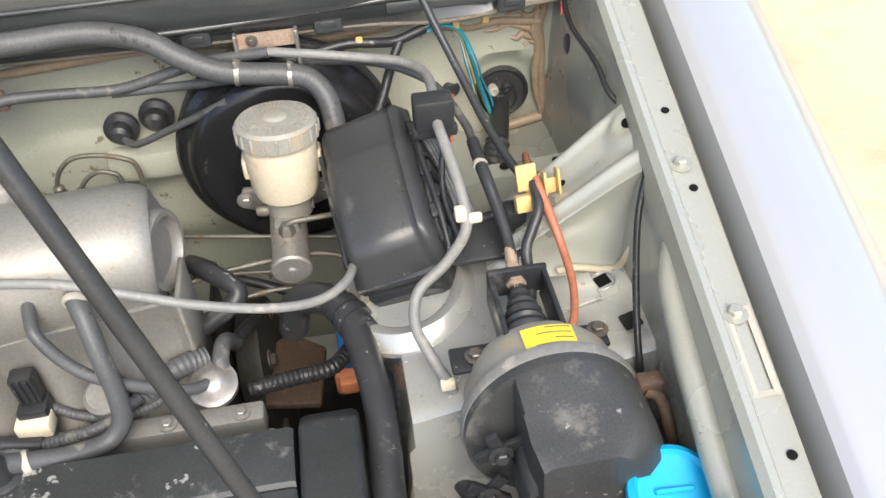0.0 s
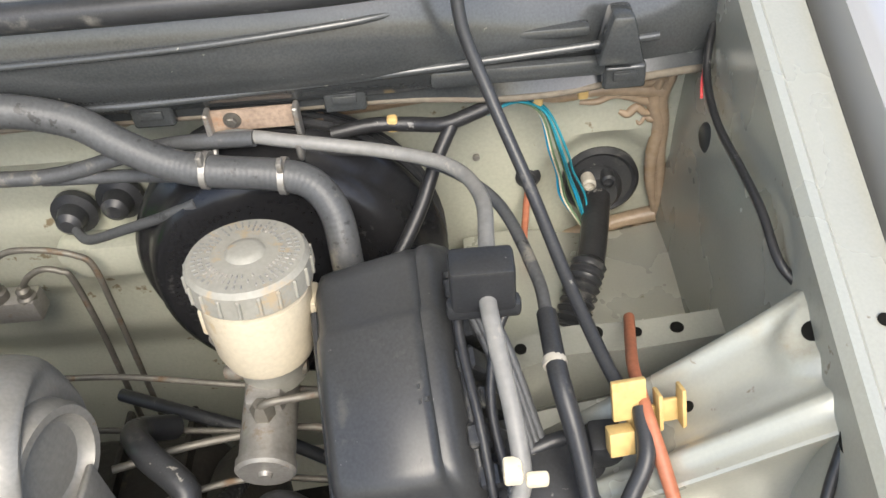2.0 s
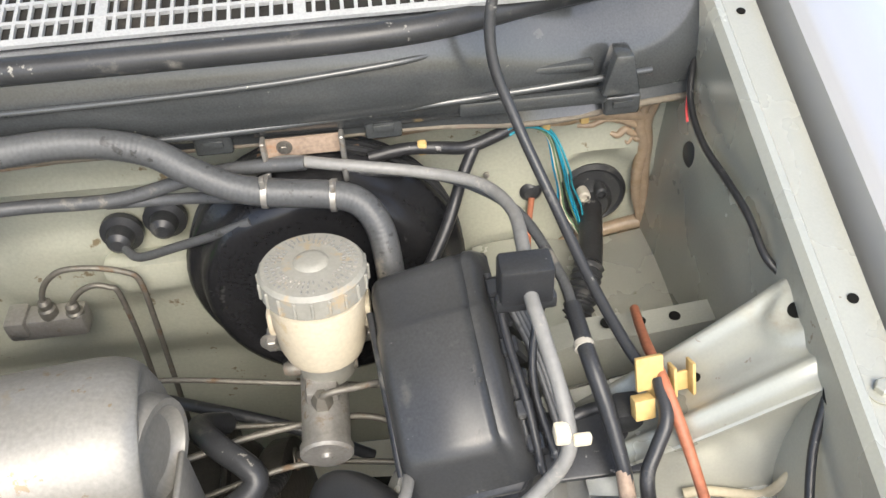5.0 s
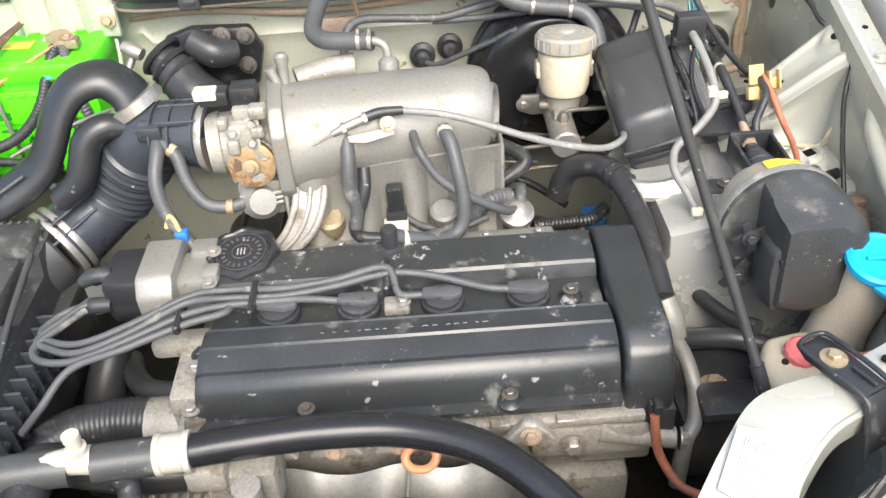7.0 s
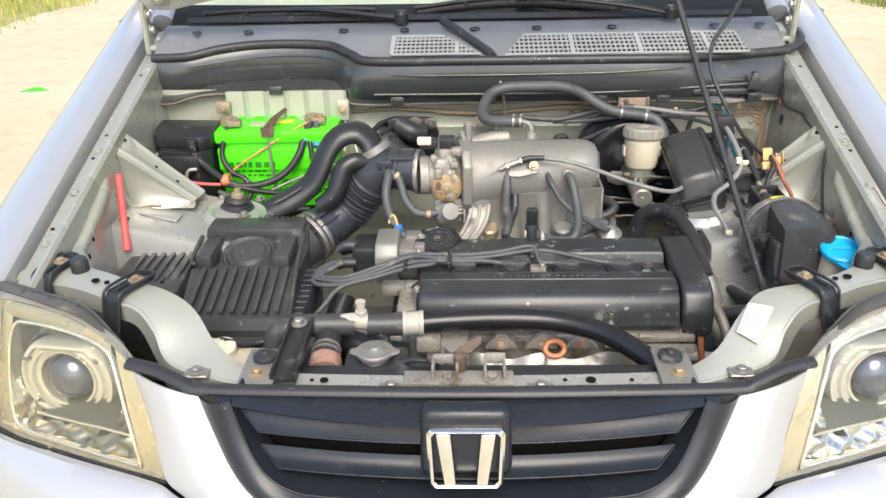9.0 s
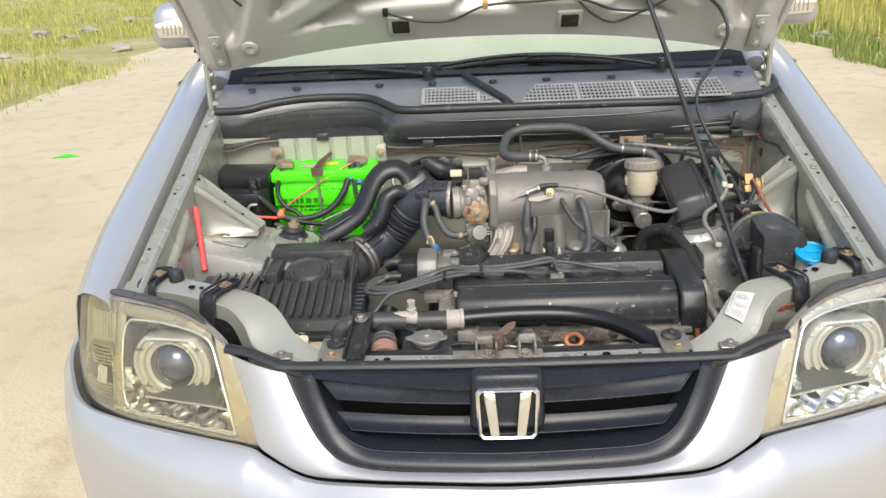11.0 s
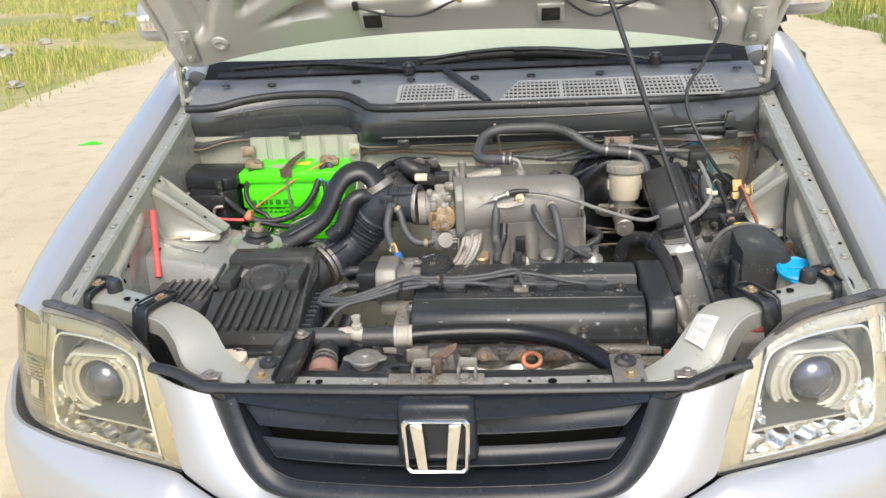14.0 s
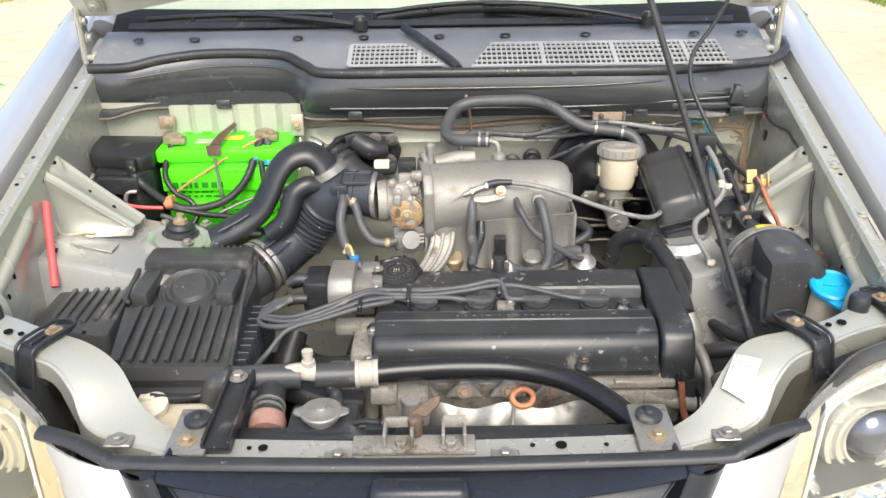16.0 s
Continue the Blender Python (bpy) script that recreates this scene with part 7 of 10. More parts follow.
lathe(bm, [(0.018, 0.02), (0.018, 0.036), (0.014, 0.039), (0.006, 0.037), (0.0005, 0.037)], m @ Matrix.Translation((0.06, -0.055, 0)), 18)
part("valve_port", bm, GLOSSY, servo)
bm = nb()
lathe(bm, [(0.012, 0.02), (0.012, 0.044), (0.0005, 0.045)], m @ Matrix.Translation((-0.045, -0.075, 0)), 16)
part("valve_port", bm, GLOSSY, servo)

mc = thing("master_cylinder", "alloy brake master cylinder with a yellowed fluid reservoir", "brake cylinder", (0.356, 0.70, 0.80))
bm = nb()
tube(bm, [(0.354, 0.775, 0.833), (0.355, 0.72, 0.829), (0.356, 0.655, 0.823), (0.356, 0.640, 0.822)], [0.020, 0.019, 0.019, 0.0185], 22, 3)
lathe(bm, [(0.0205, 0.0), (0.0205, 0.006), (0.018, 0.008), (0.005, 0.008), (0.004, 0.011), (0.0005, 0.011)], along((0.356, 0.643, 0.822), (0, -1, -0.1)), 28)
box(bm, (0.356, 0.70, 0.842), (0.026, 0.06, 0.02), 0.005)
prism(bm, [(-0.05, -0.012), (-0.045, 0.012), (0.045, 0.012), (0.05, -0.012), (0.03, -0.02), (-0.03, -0.02)], 0.0, 0.008, along((0.354, 0.760, 0.826), (0, -1, 0)), 0.003)
cyl = part("cylinder", bm, STEEL, mc, "dull grey alloy cylinder")
for x in (-0.042, 0.042):
    bolt(cyl, (0.354 + x, 0.751, 0.826), (0, -1, 0), r=0.0065, mat=STEEL)
axis = Vector((0.002, 0.012, 0.105)).normalized()
m = along((0.361, 0.703, 0.847), axis) @ Matrix.Diagonal((1.0, 1.0, 1.14, 1.0))
bm = nb()
lathe(bm, [(0.022, -0.004), (0.024, 0.012), (0.028, 0.016)], m, 26)
part("collar", bm, CAPGREY, mc, "grey rubber collar")
bm = nb()
lathe(bm, [(0.020, 0.012), (0.0305, 0.018), (0.034, 0.028), (0.0345, 0.040), (0.036, 0.046), (0.036, 0.066), (0.032, 0.068), (0.032, 0.074)], m, 32)
rsv = part("reservoir", bm, CREAM, mc, "yellowed translucent reservoir")
for x in (-0.035, 0.035):
    bm = nb()
    box(bm, (x, 0.004, 0.046), (0.008, 0.024, 0.020), 0.003, m)
    part("lug", bm, CREAM, rsv)
bm = nb()
lathe(bm, [(0.036, 0.070), (0.0395, 0.072), (0.0395, 0.086), (0.037, 0.089), (0.020, 0.0905), (0.013, 0.0908), (0.011, 0.0928), (0.008, 0.0935), (0.0005, 0.0935)], m, 48)
bmx = nb()
box(bmx, (0.020, 0.026, 0.060), (0.030, 0.034, 0.022), 0.008, m, 3)
part("filler_shoulder", bmx, CREAM, rsv, "moulded shoulder behind the cap")
rc = part("reservoir_cap", bm, CAPGREY, mc, "dirty grey screw cap")
for k in range(20):
    a = 2 * math.pi * k / 20
    bm = nb()
    box(bm, (0.0398 * math.cos(a), 0.0398 * math.sin(a), 0.079), (0.0025, 0.0025, 0.012), 0.0006, m, 1)
    part("grip", bm, CAPGREY, rc)
rng = random.Random(8)
bm = nb()
for k in range(46):
    a = 2 * math.pi * k / 46
    for r in (0.0235, 0.028, 0.0325):
        if rng.random() < 0.8:
            box(bm, (r, 0, 0.0908 - (r - 0.02) * 0.11), (0.0028, 0.0012, 0.0012), 0.0002, m @ pose(0, 0, 0, 0, 0, math.degrees(a)), 1)
part("worn_print", bm, HOSEPALE, rc)
for x0, x1, y, z in ((0.334, 0.318, 0.70, 0.85), (0.378, 0.394, 0.70, 0.85)):
    bm = nb()
    lathe(bm, [(0.005, -0.008), (0.0065, -0.004), (0.0065, 0.003), (0.0045, 0.007)], along((x0, y, z), (x1 - x0, 0, 0)), 12)
    part("union", bm, PIPE, mc)
bm = nb()
tube(bm, [(0.356, 0.668, 0.838), (0.356, 0.666, 0.852), (0.364, 0.666, 0.858), (0.385, 0.67, 0.856), (0.42, 0.68, 0.85)], 0.0028, 8, 6)
lathe(bm, [(0.008, -0.006), (0.0085, 0.004), (0.005, 0.010)], along((0.356, 0.668, 0.845), (0, 0, 1)), 6)
part("brake_pipe", bm, PIPE, mc)

# brake and fuel pipes across the bulkhead
for k, (pts, r) in enumerate((([(0.24, 0.66, 0.80), (0.30, 0.68, 0.795), (0.38, 0.69, 0.79), (0.43, 0.67, 0.785)], 0.0035), ([(0.25, 0.64, 0.775), (0.33, 0.66, 0.775), (0.42, 0.65, 0.775)], 0.003),
                              ([(0.091, 0.849, 0.800), (0.092, 0.85, 0.812), (0.102, 0.85, 0.829), (0.120, 0.85, 0.841), (0.149, 0.85, 0.840), (0.174, 0.85, 0.831), (0.184, 0.85, 0.817), (0.183, 0.85, 0.765), (0.180, 0.85, 0.705), (0.175, 0.85, 0.615), (0.171, 0.85, 0.55)], 0.0034),
                              ([(0.114, 0.849, 0.790), (0.116, 0.85, 0.800), (0.127, 0.85, 0.812), (0.141, 0.85, 0.818), (0.154, 0.85, 0.814), (0.161, 0.85, 0.803), (0.161, 0.85, 0.734), (0.156, 0.85, 0.648), (0.150, 0.85, 0.56)], 0.0034),
                              ([(0.14, 0.75, 0.795), (0.22, 0.75, 0.79), (0.30, 0.74, 0.785), (0.40, 0.73, 0.775)], 0.003), ([(0.12, 0.73, 0.76), (0.20, 0.725, 0.755), (0.33, 0.72, 0.745)], 0.003))):
    cable("brake_pipe", pts, r * 0.85, PIPE, "thin bare steel pipe across the bulkhead", "pipe")
vb = thing("pipe_block", "dull steel pipe block with two unions on the firewall", "valve", (0.10, 0.855, 0.77))
bm = nb()
box(bm, (0.085, 0.852, 0.775), (0.075, 0.024, 0.026), 0.004)
box(bm, (0.060, 0.850, 0.782), (0.020, 0.030, 0.020), 0.004)
part("body", bm, STEEL, vb)
for x, z in ((0.091, 0.792), (0.114, 0.784)):
    bm = nb()
    lathe(bm, [(0.0085, -0.006), (0.0085, 0.004), (0.0065, 0.006), (0.0065, 0.012), (0.004, 0.015)], along((x, 0.849, z), (0, 0, 1)), 12)
    part("union", bm, PIPE, vb)
cable("bulkhead_hose", [(0.255, 0.61, 0.78), (0.30, 0.63, 0.805), (0.27, 0.66, 0.815), (0.25, 0.69, 0.80), (0.26, 0.72, 0.76)], 0.010, RUBBER, "dark rubber hose behind the manifold", "hose")
cable("black_hose", [(0.29, 0.60, 0.77), (0.287, 0.575, 0.80), (0.284, 0.553, 0.80), (0.287, 0.54, 0.79)], 0.008, HOSE, "short dusty hose at the regulator", "hose")
cable("corrugated_loom", [(0.30, 0.55, 0.755), (0.34, 0.56, 0.75), (0.38, 0.57, 0.745), (0.405, 0.60, 0.74)], 0.009, BLACK, "black corrugated loom behind the engine", "loom", rib=0.12)
cable("corrugated_loom", [(0.215, 0.53, 0.79), (0.245, 0.545, 0.805), (0.27, 0.56, 0.80)], 0.011, HOSE, "grey corrugated loom by the fuel rail", "loom", rib=0.1)
for p, mt_ in (((0.40, 0.64, 0.69), BLUEPLUG), ((0.393, 0.62, 0.672), ORANGE)):
    bm = nb()
    box(bm, p, (0.03, 0.035, 0.03), 0.004)
    box(bm, (p[0], p[1] - 0.02, p[2] + 0.005), (0.02, 0.014, 0.018), 0.003)
    solo("wiring_plug", bm, mt_, "small coloured wiring plug deep in the bay", "connector")
gb = thing("gearbox_casing", "grimy ribbed gearbox casing low behind the engine", "casing", (0.10, 0.70, 0.55))
bm = nb()
box(bm, (0.06, 0.70, 0.60), (0.46, 0.22, 0.13), 0.035, None, 4, (0.9, 0.8))
case = part("case", bm, GRIME, gb)
for k in range(7):
    bm = nb()
    box(bm, (-0.12 + 0.06 * k, 0.70, 0.612), (0.007, 0.20, 0.13), 0.003)
    part("rib", bm, GRIME, case)
bm = nb()
lathe(bm, [(0.085, -0.02), (0.092, -0.01), (0.092, 0.008), (0.080, 0.012), (0.05, 0.02), (0.0005, 0.022)], along((0.30, 0.69, 0.61), (1, 0, 0.1)), 32)
hub = part("end_cover", bm, GRIME, gb, "round end cover")
for k in range(6):
    a = k * math.pi / 3
    bolt(hub, (0.308, 0.69 + 0.078 * math.cos(a), 0.61 + 0.078 * math.sin(a)), (1, 0, 0.1), r=0.007, mat=DARKBOLT)
bm = nb()
prism(bm, [(0.30, 0.60), (0.36, 0.59), (0.37, 0.67), (0.33, 0.70), (0.30, 0.68)], 0.655, 0.665, None, 0.003)
part("stay", bm, RUSTDARK, gb, "rusty stay plate")
cable("gear_cable", [(0.18, 0.80, 0.70), (0.25, 0.77, 0.705), (0.32, 0.75, 0.69), (0.38, 0.74, 0.65)], 0.006, RUBBER, "black gear cable over the casing")
cable("small_loom", [(0.275, 0.64, 0.72), (0.29, 0.67, 0.715), (0.30, 0.71, 0.69), (0.29, 0.75, 0.66)], 0.007, BLACK, "black taped loom over the gearbox", "loom", rib=0.1)
# rust-stained bracket over the servo with two hose hooks
bm = nb()
sheet(bm, lambda u, v: Vector((0.328 + 0.064 * u, 0.828, 0.962 + 0.017 * v)), 4, 2, 0.002)
brk = solo("servo_bracket", bm, RUST, "rust-stained steel bracket above the brake servo", "bracket")
for x in (0.329, 0.391):
    bm = nb()
    box(bm, (x, 0.824, 0.966), (0.004, 0.012, 0.030), 0.001, None, 1)
    tube(bm, [(x, 0.820, 0.952), (x, 0.812, 0.945), (x, 0.806, 0.950), (x, 0.806, 0.960)], 0.0022, 8, 4)
    part("hook", bm, STEEL, brk)
bolt(brk, (0.345, 0.826, 0.971), (0, -1, 0), r=0.004, mat=DARKBOLT)

# ---- relay box ----
ax = Vector((0.068, -0.004, 0.024)).normalized()
ay = Vector((-0.022, 0.147, 0.058))
ay = (ay - ax * ay.dot(ax)).normalized()
az = ax.cross(ay)
o = Vector((0.448, 0.622, 0.913))
RB = Matrix(((ax.x, ay.x, az.x, o.x), (ax.y, ay.y, az.y, o.y), (ax.z, ay.z, az.z, o.z), (0, 0, 0, 1)))
rb = thing("relay_box", "dusty black relay box with a moulded lid", "relay box", (0.45, 0.63, 0.80))
LIDLINE = [(0.096, -0.030), (0.095, -0.018), (0.090, -0.008), (0.080, -0.003), (0.052, -0.0015), (0.048, 0.001), (0.044, 0.0025), (0.0, 0.0025), (-0.040, 0.001), (-0.049, -0.002), (-0.055, -0.009), (-0.072, -0.030)]


def lid_loop(x, drop, pull=0.0, low=-0.030, grow=0.0):
    """The lid's outline at one place across it, rounded off by drop towards its ends."""
    return [RB @ Vector((x, (y - 0.006) * (1 + grow) * (1 - pull) + 0.006, max(low, z - drop) if z > low + 0.002 else low)) for y, z in LIDLINE] + [RB @ Vector((x, -0.070, low - 0.003)), RB @ Vector((x, 0.092, low - 0.003))]


bm = nb()
rings(bm, [lid_loop(*q) for q in ((-0.050, 0.040, 0.05), (-0.0485, 0.020, 0.03), (-0.045, 0.008, 0.012), (-0.039, 0.0015), (-0.034, 0.0), (0.018, 0.0), (0.0205, 0.0025), (0.026, 0.0025), (0.0285, 0.0), (0.034, 0.0015), (0.0385, 0.008, 0.012), (0.041, 0.020, 0.03), (0.042, 0.040, 0.05))])
lid = part("lid", bm, LIDBLACK, rb, sharp=50)
for h0, h1, g in ((-0.038, -0.031, 0.05), (-0.047, -0.040, 0.03)):
    bm = nb()
    prism(bm, [((x - 0.004) * (1 + g) - 0.0, y * (1 + g)) for x, y in ((-0.044, -0.070), (0.030, -0.074), (0.042, -0.060), (0.042, 0.066), (0.032, 0.091), (-0.038, 0.093), (-0.047, 0.082))], h0, h1, RB, 0.003, 2)
    part("seam", bm, PLASTIC, rb)
bm = nb()
prism(bm, [(-0.046, -0.080), (0.024, -0.084), (0.036, -0.066), (0.038, 0.05), (0.028, 0.078), (-0.038, 0.078), (-0.048, 0.066)], -0.095, -0.045, RB, 0.005, 1)
part("base", bm, PLASTIC, rb)
for x0, y0, y1 in ((0.0415, 0.062, -0.072), (-0.0505, 0.06, -0.07)):
    bm = nb()
    tube(bm, [RB @ Vector((x0, y0 + 0.01, -0.018)), RB @ Vector((x0 + 0.001, (y0 + y1) / 2, -0.018)), RB @ Vector((x0, y1 + 0.02, -0.022))], 0.0032, 8, 6)
    part("moulded_edge", bm, PLASTIC, lid)
rng = random.Random(4)
for row, y in enumerate((-0.004, -0.012, -0.036)):
    for k in range(10 if row < 2 else 4):
        bm = nb()
        box(bm, (-0.018 + 0.0042 * k + 0.004 * row, y + 0.0008 * k, 0.0004), (0.0024, 0.0032, 0.0014), 0.0003, RB, 1)
        part("raised_bar", bm, FADED, lid)
for k in range(6):
    bm = nb()
    box(bm, (0.046, 0.06 - 0.022 * k, -0.035 - 0.008 * (k % 2)), (0.012, 0.014, 0.05), 0.002, RB, 1)
    part("side_catch", bm, PLASTIC, rb)
for k in range(5):
    bm = nb()
    tube(bm, [RB @ Vector((0.052 + 0.003 * k, 0.05, -0.01)), RB @ Vector((0.058 + 0.003 * k, 0.01, -0.03)), RB @ Vector((0.060 + 0.003 * k, -0.055, -0.05 - 0.004 * k))], 0.0028, 8, 5)
    part("side_lead", bm, HOSE, rb)

# ---- cruise actuator ----
act = thing("cruise_actuator", "round actuator can with a yellow label and black shroud", "actuator", (0.557, 0.40, 0.74))
my = along((0.557, 0.41, 0.838), (0.02, -1, 0.10))
bm = nb()
lathe(bm, [(0.0005, -0.052), (0.045, -0.052), (0.058, -0.046), (0.064, -0.034), (0.067, -0.004), (0.067, 0.002)], my, 48)
part("can", bm, CAPGREY, act, "grey-beige metal can")
bm = nb()
lathe(bm, [(0.066, -0.006), (0.073, -0.005), (0.074, 0.0), (0.073, 0.006), (0.066, 0.007)], my, 48)
part("rim", bm, HOSEPALE, act, "dusty crimped rim")
bm = nb()
n = 40
loops = []
for h, k, cut in ((0.004, 1.0, -0.075), (0.014, 1.0, -0.075), (0.016, 1.0, -0.034), (0.045, 0.99, -0.034), (0.066, 0.955, -0.034), (0.078, 0.86, -0.032), (0.086, 0.70, -0.030), (0.088, 0.25, -0.015)):
    lp = []
    for i in range(n):
        a = 2 * math.pi * i / n
        r = 0.0725 * k
        x, y = r * math.cos(a), r * math.sin(a)
        y = min(y, 0.0705 - h * 0.30 if h > 0.02 else 1.0)
        lp.append(my @ Vector((max(x, cut), y, h)))
    loops.append(lp)
rings(bm, loops)
shr = part("shroud", bm, FADED, act, "black plastic shroud")
bm = nb()
prism(bm, [(-0.039, 0.012), (-0.030, 0.020), (-0.021, 0.012), (-0.019, -0.040), (-0.023, -0.062), (-0.034, -0.060), (-0.040, -0.020)], 0.030, 0.078, my, 0.005)
loop = part("shroud_rib", bm, FADED, shr, "upright rib on the shroud")
# slot: a raised wedge, its depth painted black as shade
bm = nb()
prism(bm, [(-0.034, 0.006), (-0.026, 0.006), (-0.031, -0.008)], 0.0775, 0.0788, my, 0.0006)
part("slot", bm, HOLE_SHADE, loop)
for bx, by, an in ((0.050, 0.012, 20), (0.060, -0.035, 50)):
    bm = nb()
    R = my @ Matrix.Translation((-bx, by, 0.036)) @ pose(0, 0, 0, 0, 0, an)
    box(bm, (0, 0, 0), (0.040, 0.010, 0.005), 0.001, R)
    box(bm, (0, 0, 0.001), (0.010, 0.040, 0.005), 0.001, R)
    spider = part("spider_clip", bm, PLASTIC, shr, "cross-shaped clip")
    bolt(spider, R @ Vector((0, 0, 0.004)), my.to_3x3() @ Vector((0, 0, 1)), r=0.006, mat=RUBBER)
for k in range(6):
    bm = nb()
    box(bm, (0.012 + 0.006 * k, -0.03, 0.081), (0.004, 0.006, 0.002), 0.0004, my, 1)
    part("raised_bar", bm, HOSE, shr)
bm = nb()
sheet(bm, lambda u, v: my @ Vector((0.0672 * math.sin(0.36 - 0.62 * u), 0.0672 * math.cos(0.36 - 0.62 * u), -0.031 + 0.026 * v)), 10, 2, 0.0008)
lab = part("label", bm, YELLOW, act, "yellow warning label")
for k in range(4):
    bm = nb()
    w = (0.30, 0.42, 0.22, 0.46)[k]
    sheet(bm, lambda u, v: my @ Vector((0.0686 * math.sin(0.32 - w * u), 0.0686 * math.cos(0.32 - w * u), -0.028 + 0.006 * k + 0.0009 * v)), 6, 1, 0.0003)
    part("printed_bar", bm, INK, lab)
bm = nb()
tube(bm, [(0.551, 0.462, 0.872), (0.5515, 0.475, 0.873), (0.553, 0.495, 0.874), (0.554, 0.515, 0.875)], [0.022, 0.019, 0.014, 0.008], 20, 8, rib=0.16, pitch=0.010)
part("rubber_boot", bm, RUBBER, act, "ribbed rubber boot")
bm = nb()
box(bm, (0.5545, 0.523, 0.878), (0.052, 0.006, 0.03), 0.002)
fork = part("fork_bracket", bm, PLASTIC, act, "black forked bracket")
for name, c, size in (("prong", (0.531, 0.49, 0.872), (0.005, 0.07, 0.035)), ("prong", (0.578, 0.49, 0.872), (0.005, 0.07, 0.035)), ("foot", (0.507, 0.456, 0.864), (0.045, 0.026, 0.005)), ("foot", (0.598, 0.457, 0.868), (0.034, 0.024, 0.005))):
    bm = nb()
    box(bm, c, size, 0.002)
    part(name, bm, PLASTIC, fork)
for p in ((0.505, 0.455, 0.868), (0.607, 0.458, 0.874)):
    bolt(fork, p, r=0.0055, mat=DARKBOLT)
bm = nb()
tube(bm, [(0.553, 0.505, 0.876), (0.554, 0.53, 0.879), (0.556, 0.555, 0.885)], 0.0055, 10, 4)
lathe(bm, [(0.009, -0.004), (0.009, 0.004)], along((0.5535, 0.522, 0.878), (0, 1, 0.1)), 6)
lathe(bm, [(0.009, -0.004), (0.009, 0.004)], along((0.5535, 0.532, 0.879), (0, 1, 0.1)), 6)
part("cable_end", bm, RUST, act)
bm = nb()
tube(bm, [(0.628, 0.40, 0.862), (0.640, 0.395, 0.855), (0.645, 0.375, 0.83), (0.648, 0.36, 0.80)], 0.005, 8, 5)
box(bm, (0.633, 0.405, 0.866), (0.02, 0.014, 0.01), 0.002)
part("side_lead", bm, RUSTDARK, act)
cable("black_duct", [(0.64, 0.40, 0.81), (0.652, 0.37, 0.80), (0.655, 0.34, 0.77)], 0.018, RUBBER, "black rubber elbow beside the actuator", "hose")

# ---- cables and hoses on the servo side ----
cable("vacuum_pipe", [(0.30, 0.825, 0.945), (0.34, 0.822, 0.960), (0.385, 0.811, 0.960), (0.453, 0.80, 0.952), (0.495, 0.775, 0.955), (0.512, 0.735, 0.962), (0.512, 0.69, 0.968), (0.509, 0.65, 0.966), (0.512, 0.618, 0.958), (0.518, 0.577, 0.936), (0.517, 0.555, 0.915), (0.497, 0.546, 0.888), (0.470, 0.532, 0.872), (0.463, 0.508, 0.856), (0.474, 0.482, 0.838), (0.488, 0.465, 0.812), (0.495, 0.455, 0.79)], 0.0050, HOSEPALE, "grey vacuum hose looping past the relay box", "hose")
cable("vacuum_pipe", [(0.36, 0.825, 0.935), (0.416, 0.825, 0.938), (0.476, 0.805, 0.938), (0.522, 0.765, 0.932), (0.542, 0.70, 0.926), (0.545, 0.665, 0.924)], 0.0042, HOSE, "thinner grey hose beside it", "hose")
cable("actuator_cable", [(0.545, 0.668, 0.924), (0.546, 0.625, 0.922), (0.552, 0.594, 0.905), (0.556, 0.56, 0.888), (0.556, 0.54, 0.881)], [0.0062, 0.0062, 0.006, 0.005, 0.0045], RUBBER, "black cable leading into the actuator")
bm = nb()
lathe(bm, [(0.0070, -0.0025), (0.0074, 0), (0.0070, 0.0025)], along((0.545, 0.632, 0.9225), (0, 1, 0.02)), 16)
solo("cable_band", bm, WHITEP, "white band on the black cable", "band")
bm = nb()
box(bm, (0.507, 0.655, 0.972), (0.036, 0.022, 0.032), 0.003, pose(0, 0, 0))
box(bm, (0.507, 0.650, 0.955), (0.042, 0.01, 0.012), 0.003)
solo("hose_block", bm, PLASTIC, "square black hose block on the grey pipe", "bracket")
cable("dark_lead", [(0.525, 0.66, 0.955), (0.512, 0.64, 0.935), (0.507, 0.61, 0.91), (0.515, 0.57, 0.885)], 0.003, BLACK, "thin dark lead behind the pipes")
cable("dark_lead", [(0.495, 0.68, 0.955), (0.492, 0.65, 0.935), (0.50, 0.60, 0.91), (0.505, 0.565, 0.88)], 0.003, BLACK, "thin dark lead behind the pipes")
bm = nb()
box(bm, (0.514, 0.562, 0.928), (0.010, 0.012, 0.011), 0.002)
box(bm, (0.526, 0.558, 0.925), (0.012, 0.006, 0.009), 0.002)
solo("pipe_clip", bm, IVORY, "ivory plastic clip on the grey pipe", "clip")
bm = nb()
box(bm, (0.483, 0.467, 0.822), (0.013, 0.008, 0.010), 0.002)
solo("pipe_clip", bm, IVORY, "ivory plastic clip on the grey pipe", "clip")
bm = nb()
box(bm, (0, 0, 0), (0.07, 0.05, 0.006), 0.002, pose(0.54, 0.588, 0.872, 12, 0, 0))
box(bm, (0.57, 0.60, 0.885), (0.02, 0.022, 0.022), 0.004)
tube(bm, [(0.51, 0.60, 0.87), (0.54, 0.608, 0.878), (0.575, 0.615, 0.878)], 0.005, 8, 4)
solo("black_bracket", bm, PLASTIC, "black bracket under the cables", "bracket")
